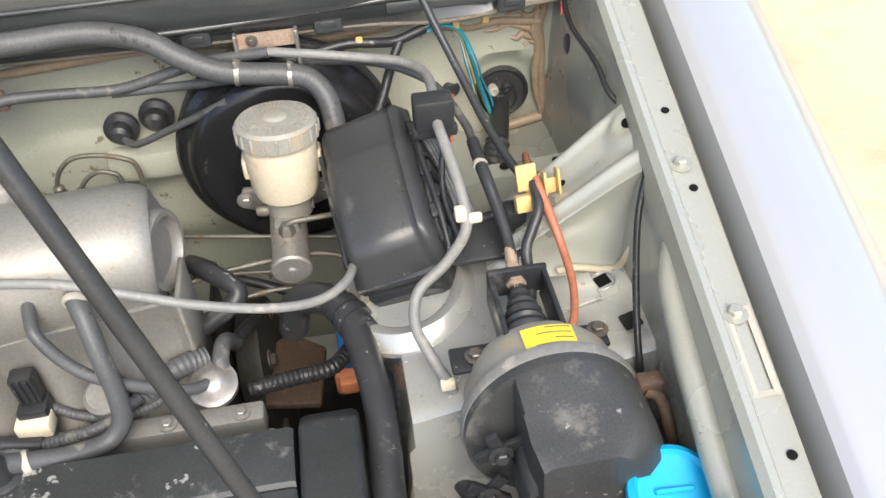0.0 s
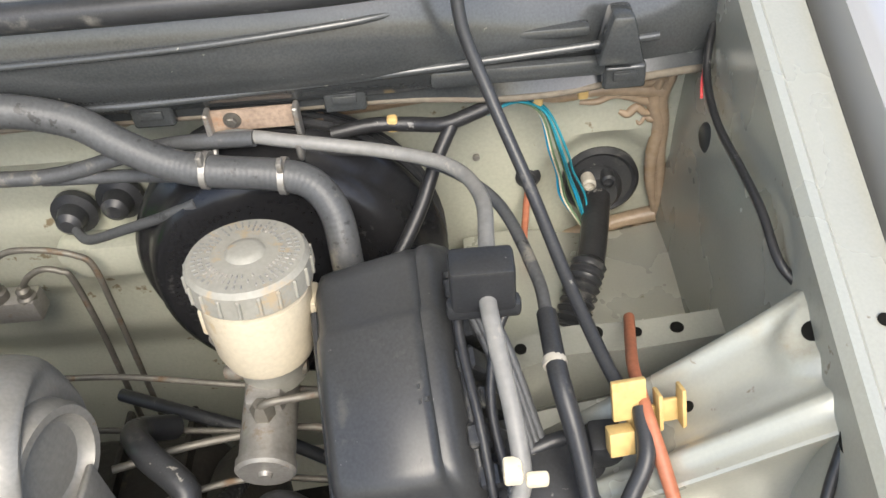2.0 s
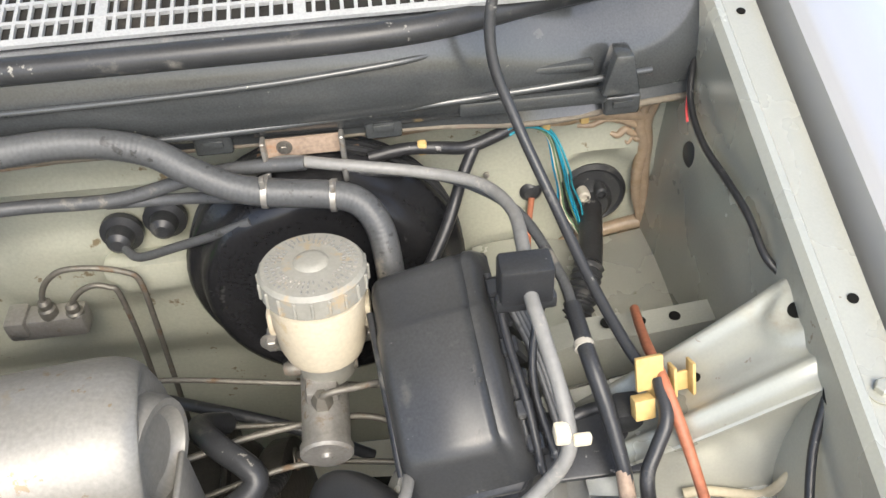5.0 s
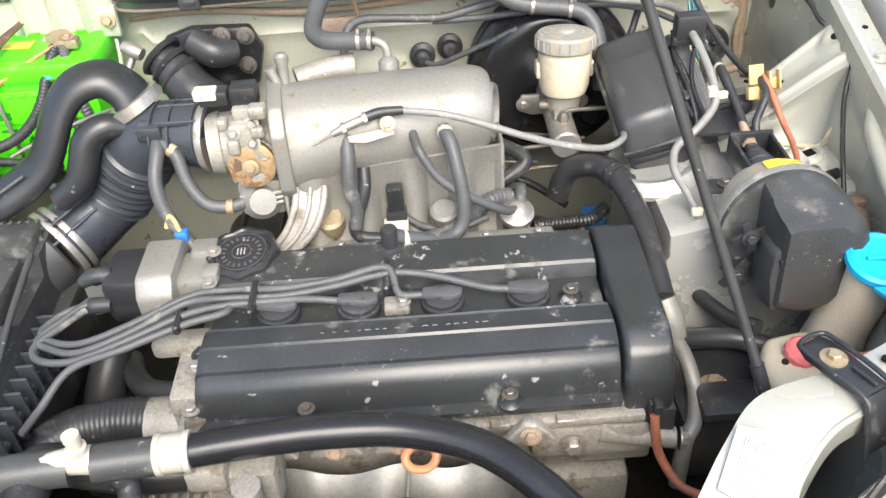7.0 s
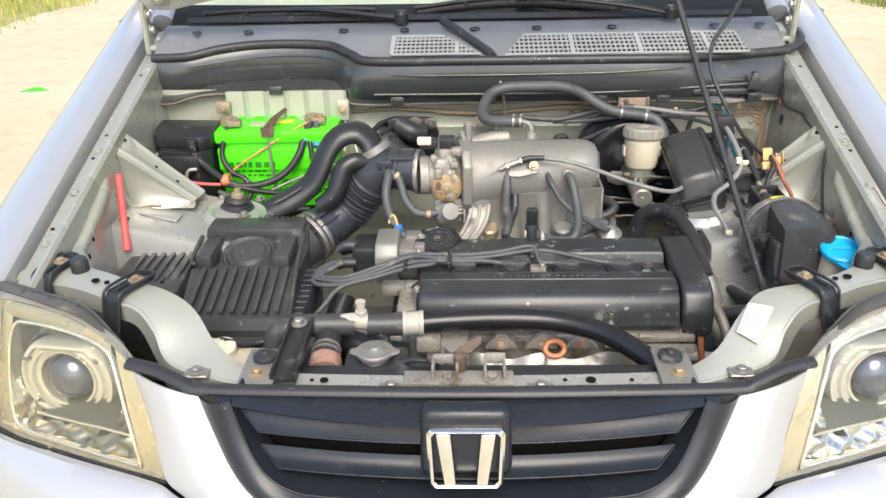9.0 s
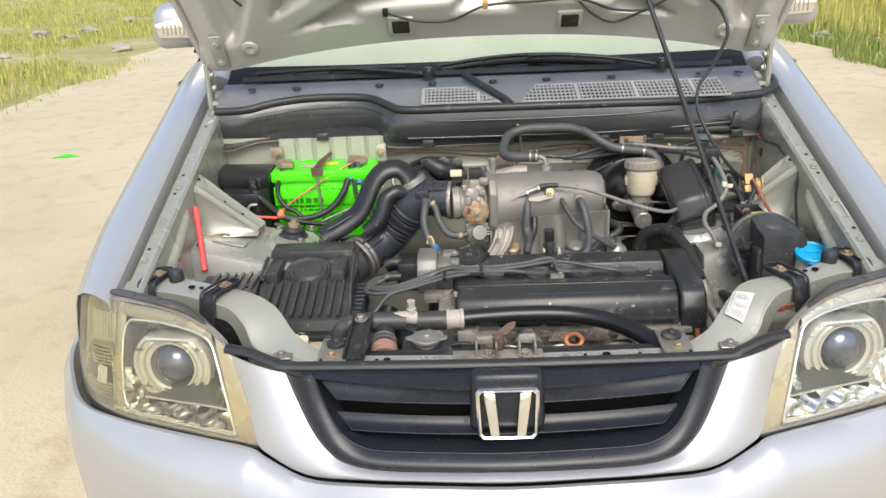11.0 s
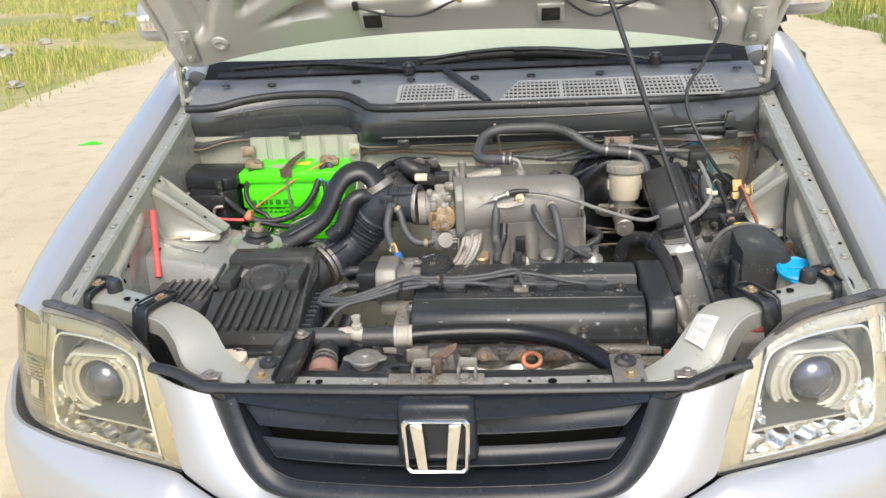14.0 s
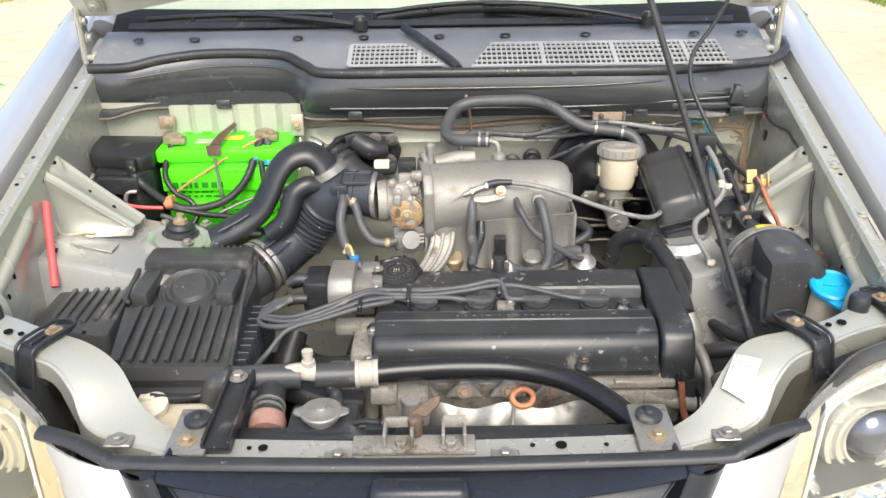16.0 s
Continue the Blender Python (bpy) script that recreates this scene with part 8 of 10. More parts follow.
# amber clip with its leads
ac = thing("amber_clip", "open amber plastic cable clip", "clip", (0.59, 0.598, 0.915))
mclip = Matrix.Translation((0.588, 0.598, 0.918)) @ pose(0, 0, 0, -24, 0, 6)
for name, c, size in (("leaf", (-0.007, 0, 0.009), (0.019, 0.004, 0.024)), ("leaf", (0.009, 0.0, 0.0), (0.0025, 0.011, 0.022)), ("leaf", (0.022, 0.0, 0.0), (0.0025, 0.011, 0.024)), ("base", (0.0155, 0.004, -0.004), (0.0125, 0.003, 0.014)), ("base", (0.000, 0.003, -0.006), (0.016, 0.003, 0.014)), ("jaw", (-0.014, -0.004, -0.013), (0.014, 0.010, 0.015))):
    bm = nb()
    box(bm, c, size, 0.0009, mclip, 2)
    part(name, bm, AMBER, ac)
cable("brown_cable", [(0.605, 0.70, 0.875), (0.598, 0.668, 0.892), (0.590, 0.63, 0.915), (0.589, 0.598, 0.924), (0.594, 0.570, 0.910), (0.600, 0.545, 0.890), (0.600, 0.51, 0.882), (0.592, 0.475, 0.882), (0.582, 0.452, 0.884)], [0.0037, 0.0037, 0.0037, 0.0034, 0.0041, 0.0037, 0.0036, 0.0034, 0.0034], BROWN, "brown sleeved cable through the amber clip")
cable("black_lead", [(0.587, 0.598, 0.922), (0.586, 0.574, 0.913), (0.577, 0.560, 0.900), (0.569, 0.548, 0.888), (0.569, 0.53, 0.868), (0.566, 0.515, 0.86)], 0.005, RUBBER, "black lead through the amber clip")
wash = [hood_point(0.52, 0.20, 0.02), hood_point(0.56, 0.16, 0.03), (0.575, 0.825, 1.22), (0.545, 0.82, 1.15), (0.512, 0.81, 1.10), (0.507, 0.796, 1.055), (0.522, 0.775, 1.01), (0.543, 0.735, 0.965), (0.560, 0.68, 0.935), (0.574, 0.628, 0.922), (0.583, 0.604, 0.918)]
cable("washer_hose", wash, 0.0042, RUBBER, "thin black washer hose down from the bonnet", "hose", per=8)
cable("bonnet_lead", [hood_point(-0.237, 0.19, 0.018), hood_point(-0.16, 0.168, 0.024), hood_point(-0.08, 0.165, 0.02), hood_point(0.0, 0.20, 0.016), hood_point(0.10, 0.208, 0.018), hood_point(0.22, 0.21, 0.02), hood_point(0.30, 0.175, 0.018), hood_point(0.38, 0.168, 0.018), hood_point(0.45, 0.205, 0.018), hood_point(0.52, 0.20, 0.02)], 0.003, RUBBER, "thin dark lead clipped along the bonnet", "hose")
cable("bonnet_lead", [hood_point(0.22, 0.205, 0.02), hood_point(0.26, 0.16, 0.018), hood_point(0.31, 0.135, 0.018), hood_point(0.37, 0.16, 0.018), hood_point(0.40, 0.175, 0.018)], 0.003, RUBBER, "short loose lead on the bonnet", "hose")
for x, w in ((0.0, 0.205), (0.22, 0.215), (-0.237, 0.192)):
    bm = nb()
    box(bm, (0, 0, 0.0), (0.014, 0.02, 0.012), 0.003, along(hood_point(x, w, 0.018), (0, -0.83, -0.56)))
    solo("bonnet_clip", bm, AMBER if x >= 0 else PLASTIC, "small plastic clip on the bonnet's inner frame", "clip")

# heater hose over the cowl edge
cable("heater_hose", [(0.112, 0.658, 0.979), (0.085, 0.664, 0.978), (0.050, 0.675, 0.977), (0.034, 0.70, 0.980), (0.038, 0.74, 0.992), (0.052, 0.772, 1.006), (0.085, 0.783, 1.016), (0.14, 0.79, 1.016), (0.20, 0.80, 1.012), (0.245, 0.805, 0.996), (0.275, 0.799, 0.977), (0.305, 0.793, 0.962), (0.335, 0.789, 0.956), (0.382, 0.787, 0.949), (0.402, 0.781, 0.942), (0.414, 0.768, 0.926), (0.418, 0.75, 0.90), (0.42, 0.735, 0.85)], 0.0115, HOSE, "thick dusty grey heater hose along the firewall", "hose", per=8, seg=14, rib=0.02, pitch=0.004)
for p, d in (((0.108, 0.660, 0.979), (1, -0.1, 0)), ((0.094, 0.662, 0.979), (1, -0.1, 0)), ((0.329, 0.790, 0.957), (1, -0.1, -0.1)), ((0.381, 0.787, 0.949), (1, -0.1, -0.05))):
    bm = nb()
    lathe(bm, [(0.0118, -0.0022), (0.0132, -0.0022), (0.0132, 0.0022), (0.0118, 0.0022)], along(p, d), 20)
    box(bm, (p[0], p[1] - 0.006, p[2] + 0.014), (0.004, 0.008, 0.008), 0.001)
    solo("hose_clamp", bm, STEEL, "pale metal clamp on the heater hose", "clamp")
bm = nb()
tube(bm, [(0.072, 0.785, 1.028), (0.078, 0.80, 1.0), (0.082, 0.82, 0.965), (0.084, 0.83, 0.945)], 0.003, 8, 4)
box(bm, (0.05, 0.848, 0.925), (0.06, 0.01, 0.022), 0.002)
solo("hose_stay", bm, RUST, "rusty wire stay behind the heater hose", "bracket")
cable("small_hose", [(0.06, 0.79, 0.90), (0.066, 0.80, 0.93), (0.085, 0.815, 0.942), (0.13, 0.825, 0.938), (0.20, 0.83, 0.932), (0.26, 0.83, 0.945), (0.30, 0.825, 0.955), (0.36, 0.815, 0.962)], 0.006, HOSE, "grey hose along the firewall", "hose")
cable("small_hose", [(0.19, 0.835, 0.925), (0.26, 0.825, 0.93), (0.32, 0.80, 0.945), (0.37, 0.80, 0.95)], 0.005, HOSE, "thin grey hose along the firewall", "hose")
cable("plug_lead", [(0.178, 0.862, 0.848), (0.195, 0.845, 0.852), (0.235, 0.828, 0.875), (0.275, 0.81, 0.90), (0.31, 0.80, 0.92)], 0.0042, HOSE, "sleeved lead from the firewall grommet")
for x, z in ((0.172, 0.850), (0.215, 0.862)):
    bm = nb()
    m = along((x, 0.884, z), (0, -1, 0.1))
    lathe(bm, [(0.020, -0.004), (0.020, 0.003), (0.013, 0.006), (0.011, 0.018), (0.006, 0.022), (0.0005, 0.022)], m, 20)
    solo("firewall_grommet", bm, RUBBER, "round black rubber grommet in the firewall", "grommet")
bm = nb()
box(bm, (0.20, 0.878, 0.805), (0.11, 0.03, 0.04), 0.01)
part("bulge", bm, WALL, car)

# wiring on the firewall corner
mg = thing("main_grommet", "large black loom grommet in the firewall corner", "grommet", (0.622, 0.902, 0.83))
m = along((0.622, 0.8945, 0.830), (-0.05, -1, 0.12))
bm = nb()
lathe(bm, [(0.0005, -0.004), (0.033, -0.004), (0.0335, 0.003), (0.030, 0.007), (0.027, 0.005), (0.0005, 0.006)], m, 36)
part("flange", bm, RUBBER, mg)
bm = nb()
lathe(bm, [(0.022, 0.004), (0.021, 0.012), (0.016, 0.018), (0.0005, 0.020)], m @ Matrix.Translation((-0.003, -0.004, 0)), 28)
part("hub", bm, RUBBER, mg)
for ox, oy in ((-0.012, 0.010), (0.004, 0.013)):
    bm = nb()
    lathe(bm, [(0.006, 0.012), (0.006, 0.024), (0.0042, 0.026), (0.0042, 0.022), (0.0005, 0.021)], m @ Matrix.Translation((ox, oy, 0)), 16)
    part("nipple", bm, WHITEP if ox < 0 else RUBBER, mg, "pale plug" if ox < 0 else "")
cable("main_loom", [(0.619, 0.886, 0.826), (0.614, 0.862, 0.822), (0.607, 0.832, 0.820), (0.600, 0.806, 0.818)], 0.0115, BLACK, "taped black loom from the grommet", "loom")
cable("main_loom", [(0.600, 0.808, 0.818), (0.592, 0.79, 0.812), (0.580, 0.765, 0.799), (0.568, 0.738, 0.780), (0.56, 0.72, 0.76)], 0.0148, RUBBER, "black corrugated loom sleeve", "loom", rib=0.22, pitch=0.0068)
bm = nb()
lathe(bm, [(0.0005, 0.003), (0.012, 0.003), (0.013, 0.006), (0.024, 0.005), (0.027, 0.002), (0.027, -0.003), (0.0005, -0.003)], along((0.518, 0.897, 0.748), (0, -1, 0.05)), 28)
solo("firewall_plug", bm, RUBBER, "round black rubber plug in the firewall", "grommet")
bm = nb()
lathe(bm, [(0.0005, 0.001), (0.006, 0.001), (0.006, 0.003), (0.0005, 0.003)], along((0.490, 0.897, 0.724), (0, -1, 0)), 16)
part("hole", bm, HOLE_SHADE, car)
bm = nb()
lathe(bm, [(0.003, -0.002), (0.003, 0.010), (0.0005, 0.011)], along((0.516, 0.894, 0.872), (0, -1, 0)), 10)
part("stud", bm, STEEL, car)
for k in range(9):
    dx, dz = 0.0035 * math.cos(k * 1.3), 0.0035 * math.sin(k * 1.3)
    mt_ = (TEAL, BLUE, BLACK, IVORY, TEAL, BLACK, GREENLEAD, BLUE, GREENLEAD)[k]
    cable("coloured_wire", [(0.522 + dx, 0.838, 0.952 + dz), (0.545 + dx, 0.846, 0.955 + dz), (0.566 + dx, 0.852 + dz, 0.938), (0.578 + dx * 2, 0.85 + dz, 0.90), (0.586 + dx * 2, 0.862 + dz, 0.868), (0.594 + dx * 3, 0.866 + dz, 0.838), (0.603 + dx, 0.856 + dz, 0.815)], 0.0010, mt_, "loose thin blue-green wires in a bundle", "wire")
cable("taped_loom", [(0.41, 0.835, 0.945), (0.44, 0.838, 0.948), (0.468, 0.838, 0.946), (0.492, 0.832, 0.948), (0.515, 0.836, 0.953), (0.526, 0.84, 0.955)], 0.0055, BLACK, "black taped loom along the cowl edge", "loom")
cable("taped_loom", [(0.498, 0.832, 0.948), (0.485, 0.815, 0.93), (0.47, 0.79, 0.905), (0.452, 0.765, 0.885), (0.435, 0.745, 0.875)], 0.0052, BLACK, "grey taped loom down to the relay box", "loom")
for p in ((0.455, 0.838, 0.948), (0.562, 0.852, 0.95), (0.595, 0.852, 0.953)):
    bm = nb()
    box(bm, p, (0.008, 0.008, 0.012), 0.002)
    solo("loom_clip", bm, AMBER, "small amber loom clip on the firewall", "clip")
bm = nb()
lathe(bm, [(0.011, -0.004), (0.011, 0.004), (0.007, 0.008), (0.0005, 0.009)], along((0.559, 0.889, 0.846), (0, -1, 0.1)), 16)
solo("firewall_grommet", bm, RUBBER, "small black grommet with brown leads", "grommet")
cable("brown_lead", [(0.559, 0.880, 0.843), (0.555, 0.868, 0.82), (0.553, 0.85, 0.79), (0.566, 0.81, 0.775), (0.59, 0.75, 0.80)], 0.003, BROWN, "thin brown lead below the grommet")
cable("wing_lead", [(0.725, 0.95, 1.07), (0.700, 0.89, 1.02), (0.680, 0.845, 0.990), (0.674, 0.82, 0.974), (0.671, 0.78, 0.968), (0.669, 0.728, 0.975), (0.667, 0.684, 0.980), (0.668, 0.652, 0.972), (0.676, 0.64, 0.964)], 0.0028, BLACK, "black taped lead along the inner wing")
cable("bare_wire", [(0.676, 0.836, 0.978), (0.6725, 0.826, 0.970), (0.669, 0.812, 0.967)], 0.0011, PINKRED, "pink wire showing through the taped lead")
cable("wing_lead", [(0.680, 0.565, 0.966), (0.672, 0.553, 0.955), (0.660, 0.53, 0.925), (0.648, 0.49, 0.895), (0.640, 0.455, 0.87), (0.638, 0.43, 0.84)], 0.003, BLACK, "black lead hanging against the inner wing")
SEAL = surface("tan_seam_sealant", (0.33, 0.245, 0.165), 0.32, 0, 0.25, 30.0, 200.0, 0.15, dirt=(0.30, 0.21, 0.12), dirt_at=0.55, dirt_scale=30.0)
bm = nb()
rng = random.Random(21)
for ox in (-0.003, 0.003):
    tube(bm, [(x + ox + rng.uniform(-0.0025, 0.0025), 0.888 + rng.uniform(-0.002, 0.001), z) for x, z in ((0.664, 0.968), (0.666, 0.94), (0.663, 0.915), (0.667, 0.89), (0.666, 0.86), (0.670, 0.83), (0.673, 0.80), (0.674, 0.775))], [rng.uniform(0.003, 0.0065) for k in range(8)], 12, 8)
for z0, x1, r in ((0.925, 0.53, 0.0055), (0.917, 0.60, 0.004), (0.904, 0.632, 0.0045), (0.893, 0.645, 0.003), (0.934, 0.625, 0.004)):
    tube(bm, [(0.666 + (x1 - 0.666) * k / 5, 0.888 + 0.001 * math.sin(k * 2.7), z0 + rng.uniform(-0.004, 0.004)) for k in range(6)], [r * rng.uniform(0.8, 1.5) * (1 - 0.1 * k) for k in range(6)], 12, 6)
tube(bm, [(0.672, 0.888, 0.79), (0.645, 0.888, 0.785), (0.60, 0.888, 0.77), (0.55, 0.888, 0.74)], [0.008, 0.007, 0.008, 0.007], 12, 6)
for x, z, r in ((0.657, 0.772, 0.007), (0.668, 0.766, 0.008), (0.679, 0.755, 0.007)):
    tube(bm, [(x, 0.888, z + 0.018), (x + 0.001, 0.886, z), (x, 0.889, z - 0.014)], [r * 0.6, r, r * 0.5], 12, 5)
tube(bm, [(-0.26 + 0.08 * k, 0.8915 + 0.0015 * math.sin(k * 2.1), 0.936 + 0.006 * math.sin(k * 1.3)) for k in range(11)], [0.004, 0.006, 0.005, 0.007, 0.005, 0.006, 0.007, 0.006, 0.008, 0.006, 0.005], 12, 6)
part("seam_sealant", bm, SEAL, car, "tan brushed seam sealant")
bm = nb()
box(bm, (0.36, 0.852, 0.944), (0.085, 0.024, 0.004), 0.0015)
for x in (0.319, 0.401):
    box(bm, (x, 0.848, 0.936), (0.004, 0.03, 0.02), 0.0012)
pb = solo("pipe_bracket", bm, RUST, "rust-stained bracket above the brake servo", "bracket")
bolt(pb, (0.338, 0.850, 0.946), r=0.006, mat=STEEL)
bm = nb()
lathe(bm, [(0.0005, 0.002), (0.009, 0.002), (0.0115, 0.0005), (0.0115, -0.004), (0.0005, -0.004)], along((0.6785, 0.815, 0.929), (-1, -0.1, 0.05)), 20)
solo("wing_plug", bm, RUBBER, "round black rubber plug in the inner wing", "grommet")
bm = nb()
strip(bm, [(0.515, 0.672, 0.862), (0.56, 0.682, 0.866), (0.61, 0.682, 0.868), (0.668, 0.686, 0.872)], [(0.515, 0.694, 0.862), (0.56, 0.705, 0.864), (0.61, 0.704, 0.866), (0.668, 0.706, 0.870)], 20, 2, thick=0.003)
strip(bm, [(0.515, 0.672, 0.862), (0.56, 0.682, 0.866), (0.61, 0.682, 0.868), (0.668, 0.686, 0.872)], [(0.515, 0.668, 0.82), (0.56, 0.678, 0.82), (0.61, 0.678, 0.82), (0.668, 0.682, 0.82)], 20, 2, thick=0.003)
rail_ = part("shelf_rail", bm, BAY, car, "drilled silver rail behind the tower")
for x, y, r in ((0.531, 0.685, 0.004), (0.582, 0.694, 0.005), (0.609, 0.692, 0.0035), (0.636, 0.693, 0.0045)):
    bm = nb()
    lathe(bm, [(0.0005, 0.002), (r, 0.002), (r, 0.0035), (0.0005, 0.0035)], Matrix.Translation((x, y, 0.8665)), 14)
    part("hole", bm, HOLE_SHADE, rail_)
bm = nb()
sheet(bm, lambda u, v: Vector((0.50 + 0.18 * u, 0.66 + 0.22 * v, 0.785 + 0.03 * (1 - v) + 0.006 * math.sin(u * 7))), 12, 12, 0.002)
part("corner_shelf", bm, BAY, car, "silver shelf in the bay corner")

# ---- coolant and washer bottles ----
wb = thing("washer_bottle", "washer bottle with a blue cap beside the headlamp", "bottle", (0.62, 0.33, 0.60))
m = along((0.620, 0.316, 0.855), (-0.02, -0.30, 1))
bm = nb()
lathe(bm, [(0.0005, -0.004), (0.031, -0.004), (0.0335, 0.0), (0.033, 0.006), (0.029, 0.009), (0.026, 0.006), (0.0005, 0.004)], m, 36)
prism(bm, [(-0.016, -0.033), (0.016, -0.033), (0.004, -0.047), (-0.004, -0.047)], -0.002, 0.005, m, 0.001, 1)
box(bm, (0, 0, 0.006), (0.028, 0.004, 0.006), 0.001, m, 1)
part("cap", bm, BLUE, wb, "bright blue cap")
bm = nb()
tube(bm, [(0.620, 0.318, 0.853), (0.618, 0.325, 0.80), (0.612, 0.335, 0.74), (0.61, 0.335, 0.62)], [0.027, 0.028, 0.032, 0.05], 24, 5)
part("neck", bm, CREAM, wb, "cream plastic filler neck")
rt = thing("coolant_bottle", "translucent coolant bottle with a red cap", "bottle", (0.55, 0.29, 0.62))
bm = nb()
prism(bm, [(0.515, 0.245), (0.585, 0.25), (0.60, 0.30), (0.575, 0.335), (0.525, 0.325), (0.508, 0.285)], 0.63, 0.752, None, 0.012, 3)
part("body", bm, CREAM, rt)
bm = nb()
lathe(bm, [(0.013, 0.0), (0.0185, 0.003), (0.0185, 0.011), (0.015, 0.015), (0.0005, 0.015)], along((0.552, 0.292, 0.75), (0.1, -0.25, 1)), 24, 0.03, 12)
part("cap", bm, REDP, rt, "faded red cap")
bm = nb()
tube(bm, [(0.57, 0.285, 0.76), (0.60, 0.262, 0.775), (0.62, 0.25, 0.80), (0.625, 0.24, 0.83)], 0.0045, 8, 5)
part("overflow_pipe", bm, ORANGE, rt)
bm = nb()
box(bm, (0.49, 0.33, 0.64), (0.13, 0.14, 0.1), 0.012)
box(bm, (0.48, 0.28, 0.70), (0.07, 0.05, 0.016), 0.005)
blk = solo("engine_mounting", bm, PLASTIC, "black engine mounting low by the wing", "engine mount")
bolt(blk, (0.475, 0.31, 0.69), r=0.011, mat=ZINC)
cable("black_hose", [(0.46, 0.38, 0.70), (0.51, 0.36, 0.715), (0.56, 0.345, 0.705), (0.60, 0.36, 0.69)], 0.013, RUBBER, "black hose low beside the wing", "hose")
cable("black_hose", [(0.43, 0.56, 0.73), (0.50, 0.40, 0.725), (0.53, 0.35, 0.74)], 0.009, RUBBER, "black hose under the actuator", "hose")

# heater pipe beside the cam cover
hp = thing("heater_pipe_hose", "thick black hose beside the cam cover", "hose", (0.41, 0.5, 0.70))
bm = nb()
tube(bm, [(0.345, 0.63, 0.745), (0.355, 0.625, 0.785), (0.375, 0.61, 0.805), (0.398, 0.585, 0.815), (0.418, 0.548, 0.812)], 0.0155, 18, 8)
part("moulded_end", bm, RUBBER, hp)
bm = nb()
tube(bm, [(0.409, 0.560, 0.815), (0.420, 0.50, 0.807), (0.423, 0.45, 0.797), (0.421, 0.40, 0.788), (0.420, 0.362, 0.781)], 0.0138, 18, 8)
part("hose", bm, RUBBER, hp, "dusty black hose")
for p, r in (((0.409, 0.566, 0.814), 0.0185), ((0.402, 0.578, 0.815), 0.0172)):
    bm = nb()
    lathe(bm, [(r - 0.003, -0.005), (r, -0.005), (r, 0.005), (r - 0.003, 0.005)], along(p, (0.5, -1, -0.05)), 24)
    part("clamp", bm, RUBBER, hp)
ap = thing("air_con_pipe", "dull aluminium air conditioning pipe", "pipe", (0.43, 0.30, 0.62))
bm = nb()
tube(bm, [(0.420, 0.365, 0.781), (0.428, 0.350, 0.760), (0.433, 0.340, 0.742)], [0.0155, 0.016, 0.012], 16, 3)
part("ferrule", bm, ALU, ap, "pale crimped ferrule")
bm = nb()
tube(bm, [(0.430, 0.338, 0.745), (0.443, 0.325, 0.722), (0.448, 0.30, 0.70), (0.438, 0.262, 0.692), (0.425, 0.245, 0.68), (0.42, 0.235, 0.62)], 0.009, 14, 5)
part("pipe", bm, ALU, ap)
bm = nb()
tube(bm, [(0.33, 0.25, 0.71), (0.37, 0.245, 0.70), (0.41, 0.24, 0.695)], [0.017, 0.013, 0.012], 14, 3)
box(bm, (0.32, 0.26, 0.70), (0.13, 0.05, 0.05), 0.012)
wp = solo("engine_bracket", bm, ALUDIRT, "grey cast bracket at the engine's front corner", "bracket")
bolt(wp, (0.415, 0.238, 0.695), (1, -0.2, 0), r=0.008, mat=STEEL)
bolt(wp, (0.30, 0.234, 0.705), (0, -1, 0), r=0.009, mat=STEEL)
cable("orange_pipe", [(0.383, 0.235, 0.74), (0.386, 0.232, 0.715), (0.392, 0.225, 0.685), (0.41, 0.20, 0.665), (0.44, 0.18, 0.665)], 0.005, BROWN, "faded reddish-brown pipe at the engine corner", "pipe")

cable("fat_water_hose", [(-0.115, 0.305, 0.695), (-0.16, 0.312, 0.70), (-0.21, 0.312, 0.70), (-0.25, 0.302, 0.698), (-0.278, 0.275, 0.69), (-0.29, 0.235, 0.665), (-0.29, 0.19, 0.62)], 0.027, RUBBER, "fat black water hose with a woven grain", "hose", seg=18, rib=0.025, pitch=0.006)
cable("black_hose", [(-0.226, 0.452, 0.66), (-0.205, 0.405, 0.675), (-0.180, 0.37, 0.69), (-0.15, 0.352, 0.70), (-0.112, 0.345, 0.708)], 0.014, RUBBER, "black elbow hose behind the distributor", "hose", seg=14)
cable("black_hose", [(-0.235, 0.455, 0.70), (-0.25, 0.42, 0.66), (-0.262, 0.39, 0.60), (-0.27, 0.37, 0.52)], [0.020, 0.024, 0.028, 0.030], RUBBER, "black tapered duct low by the filter box", "hose", seg=16)
cable("corrugated_loom", [(-0.118, 0.385, 0.735), (-0.13, 0.37, 0.705), (-0.138, 0.362, 0.67), (-0.14, 0.36, 0.62)], 0.010, BLACK, "dark corrugated loom below the distributor", "loom", rib=0.14)
cable("green_lead", [(-0.215, 0.43, 0.63), (-0.20, 0.38, 0.62), (-0.19, 0.34, 0.60)], 0.005, GREENLEAD, "green lead deep in the bay")
bm = nb()
box(bm, (-0.115, 0.365, 0.765), (0.075, 0.028, 0.024), 0.008)
box(bm, (-0.095, 0.352, 0.768), (0.028, 0.02, 0.03), 0.004)
tube(bm, [(-0.086, 0.318, 0.782), (-0.085, 0.312, 0.765), (-0.086, 0.306, 0.745)], 0.008, 10, 3)
wo = solo("water_outlet", bm, ALUDIRT, "grimy cast water outlet by the valve cover", "housing")
bolt(wo, (-0.084, 0.318, 0.79), r=0.007, mat=RUBBER)
bm = nb()
alt = thing("alternator", "finned alternator casing low at the front", "alternator", (-0.105, 0.225, 0.58))
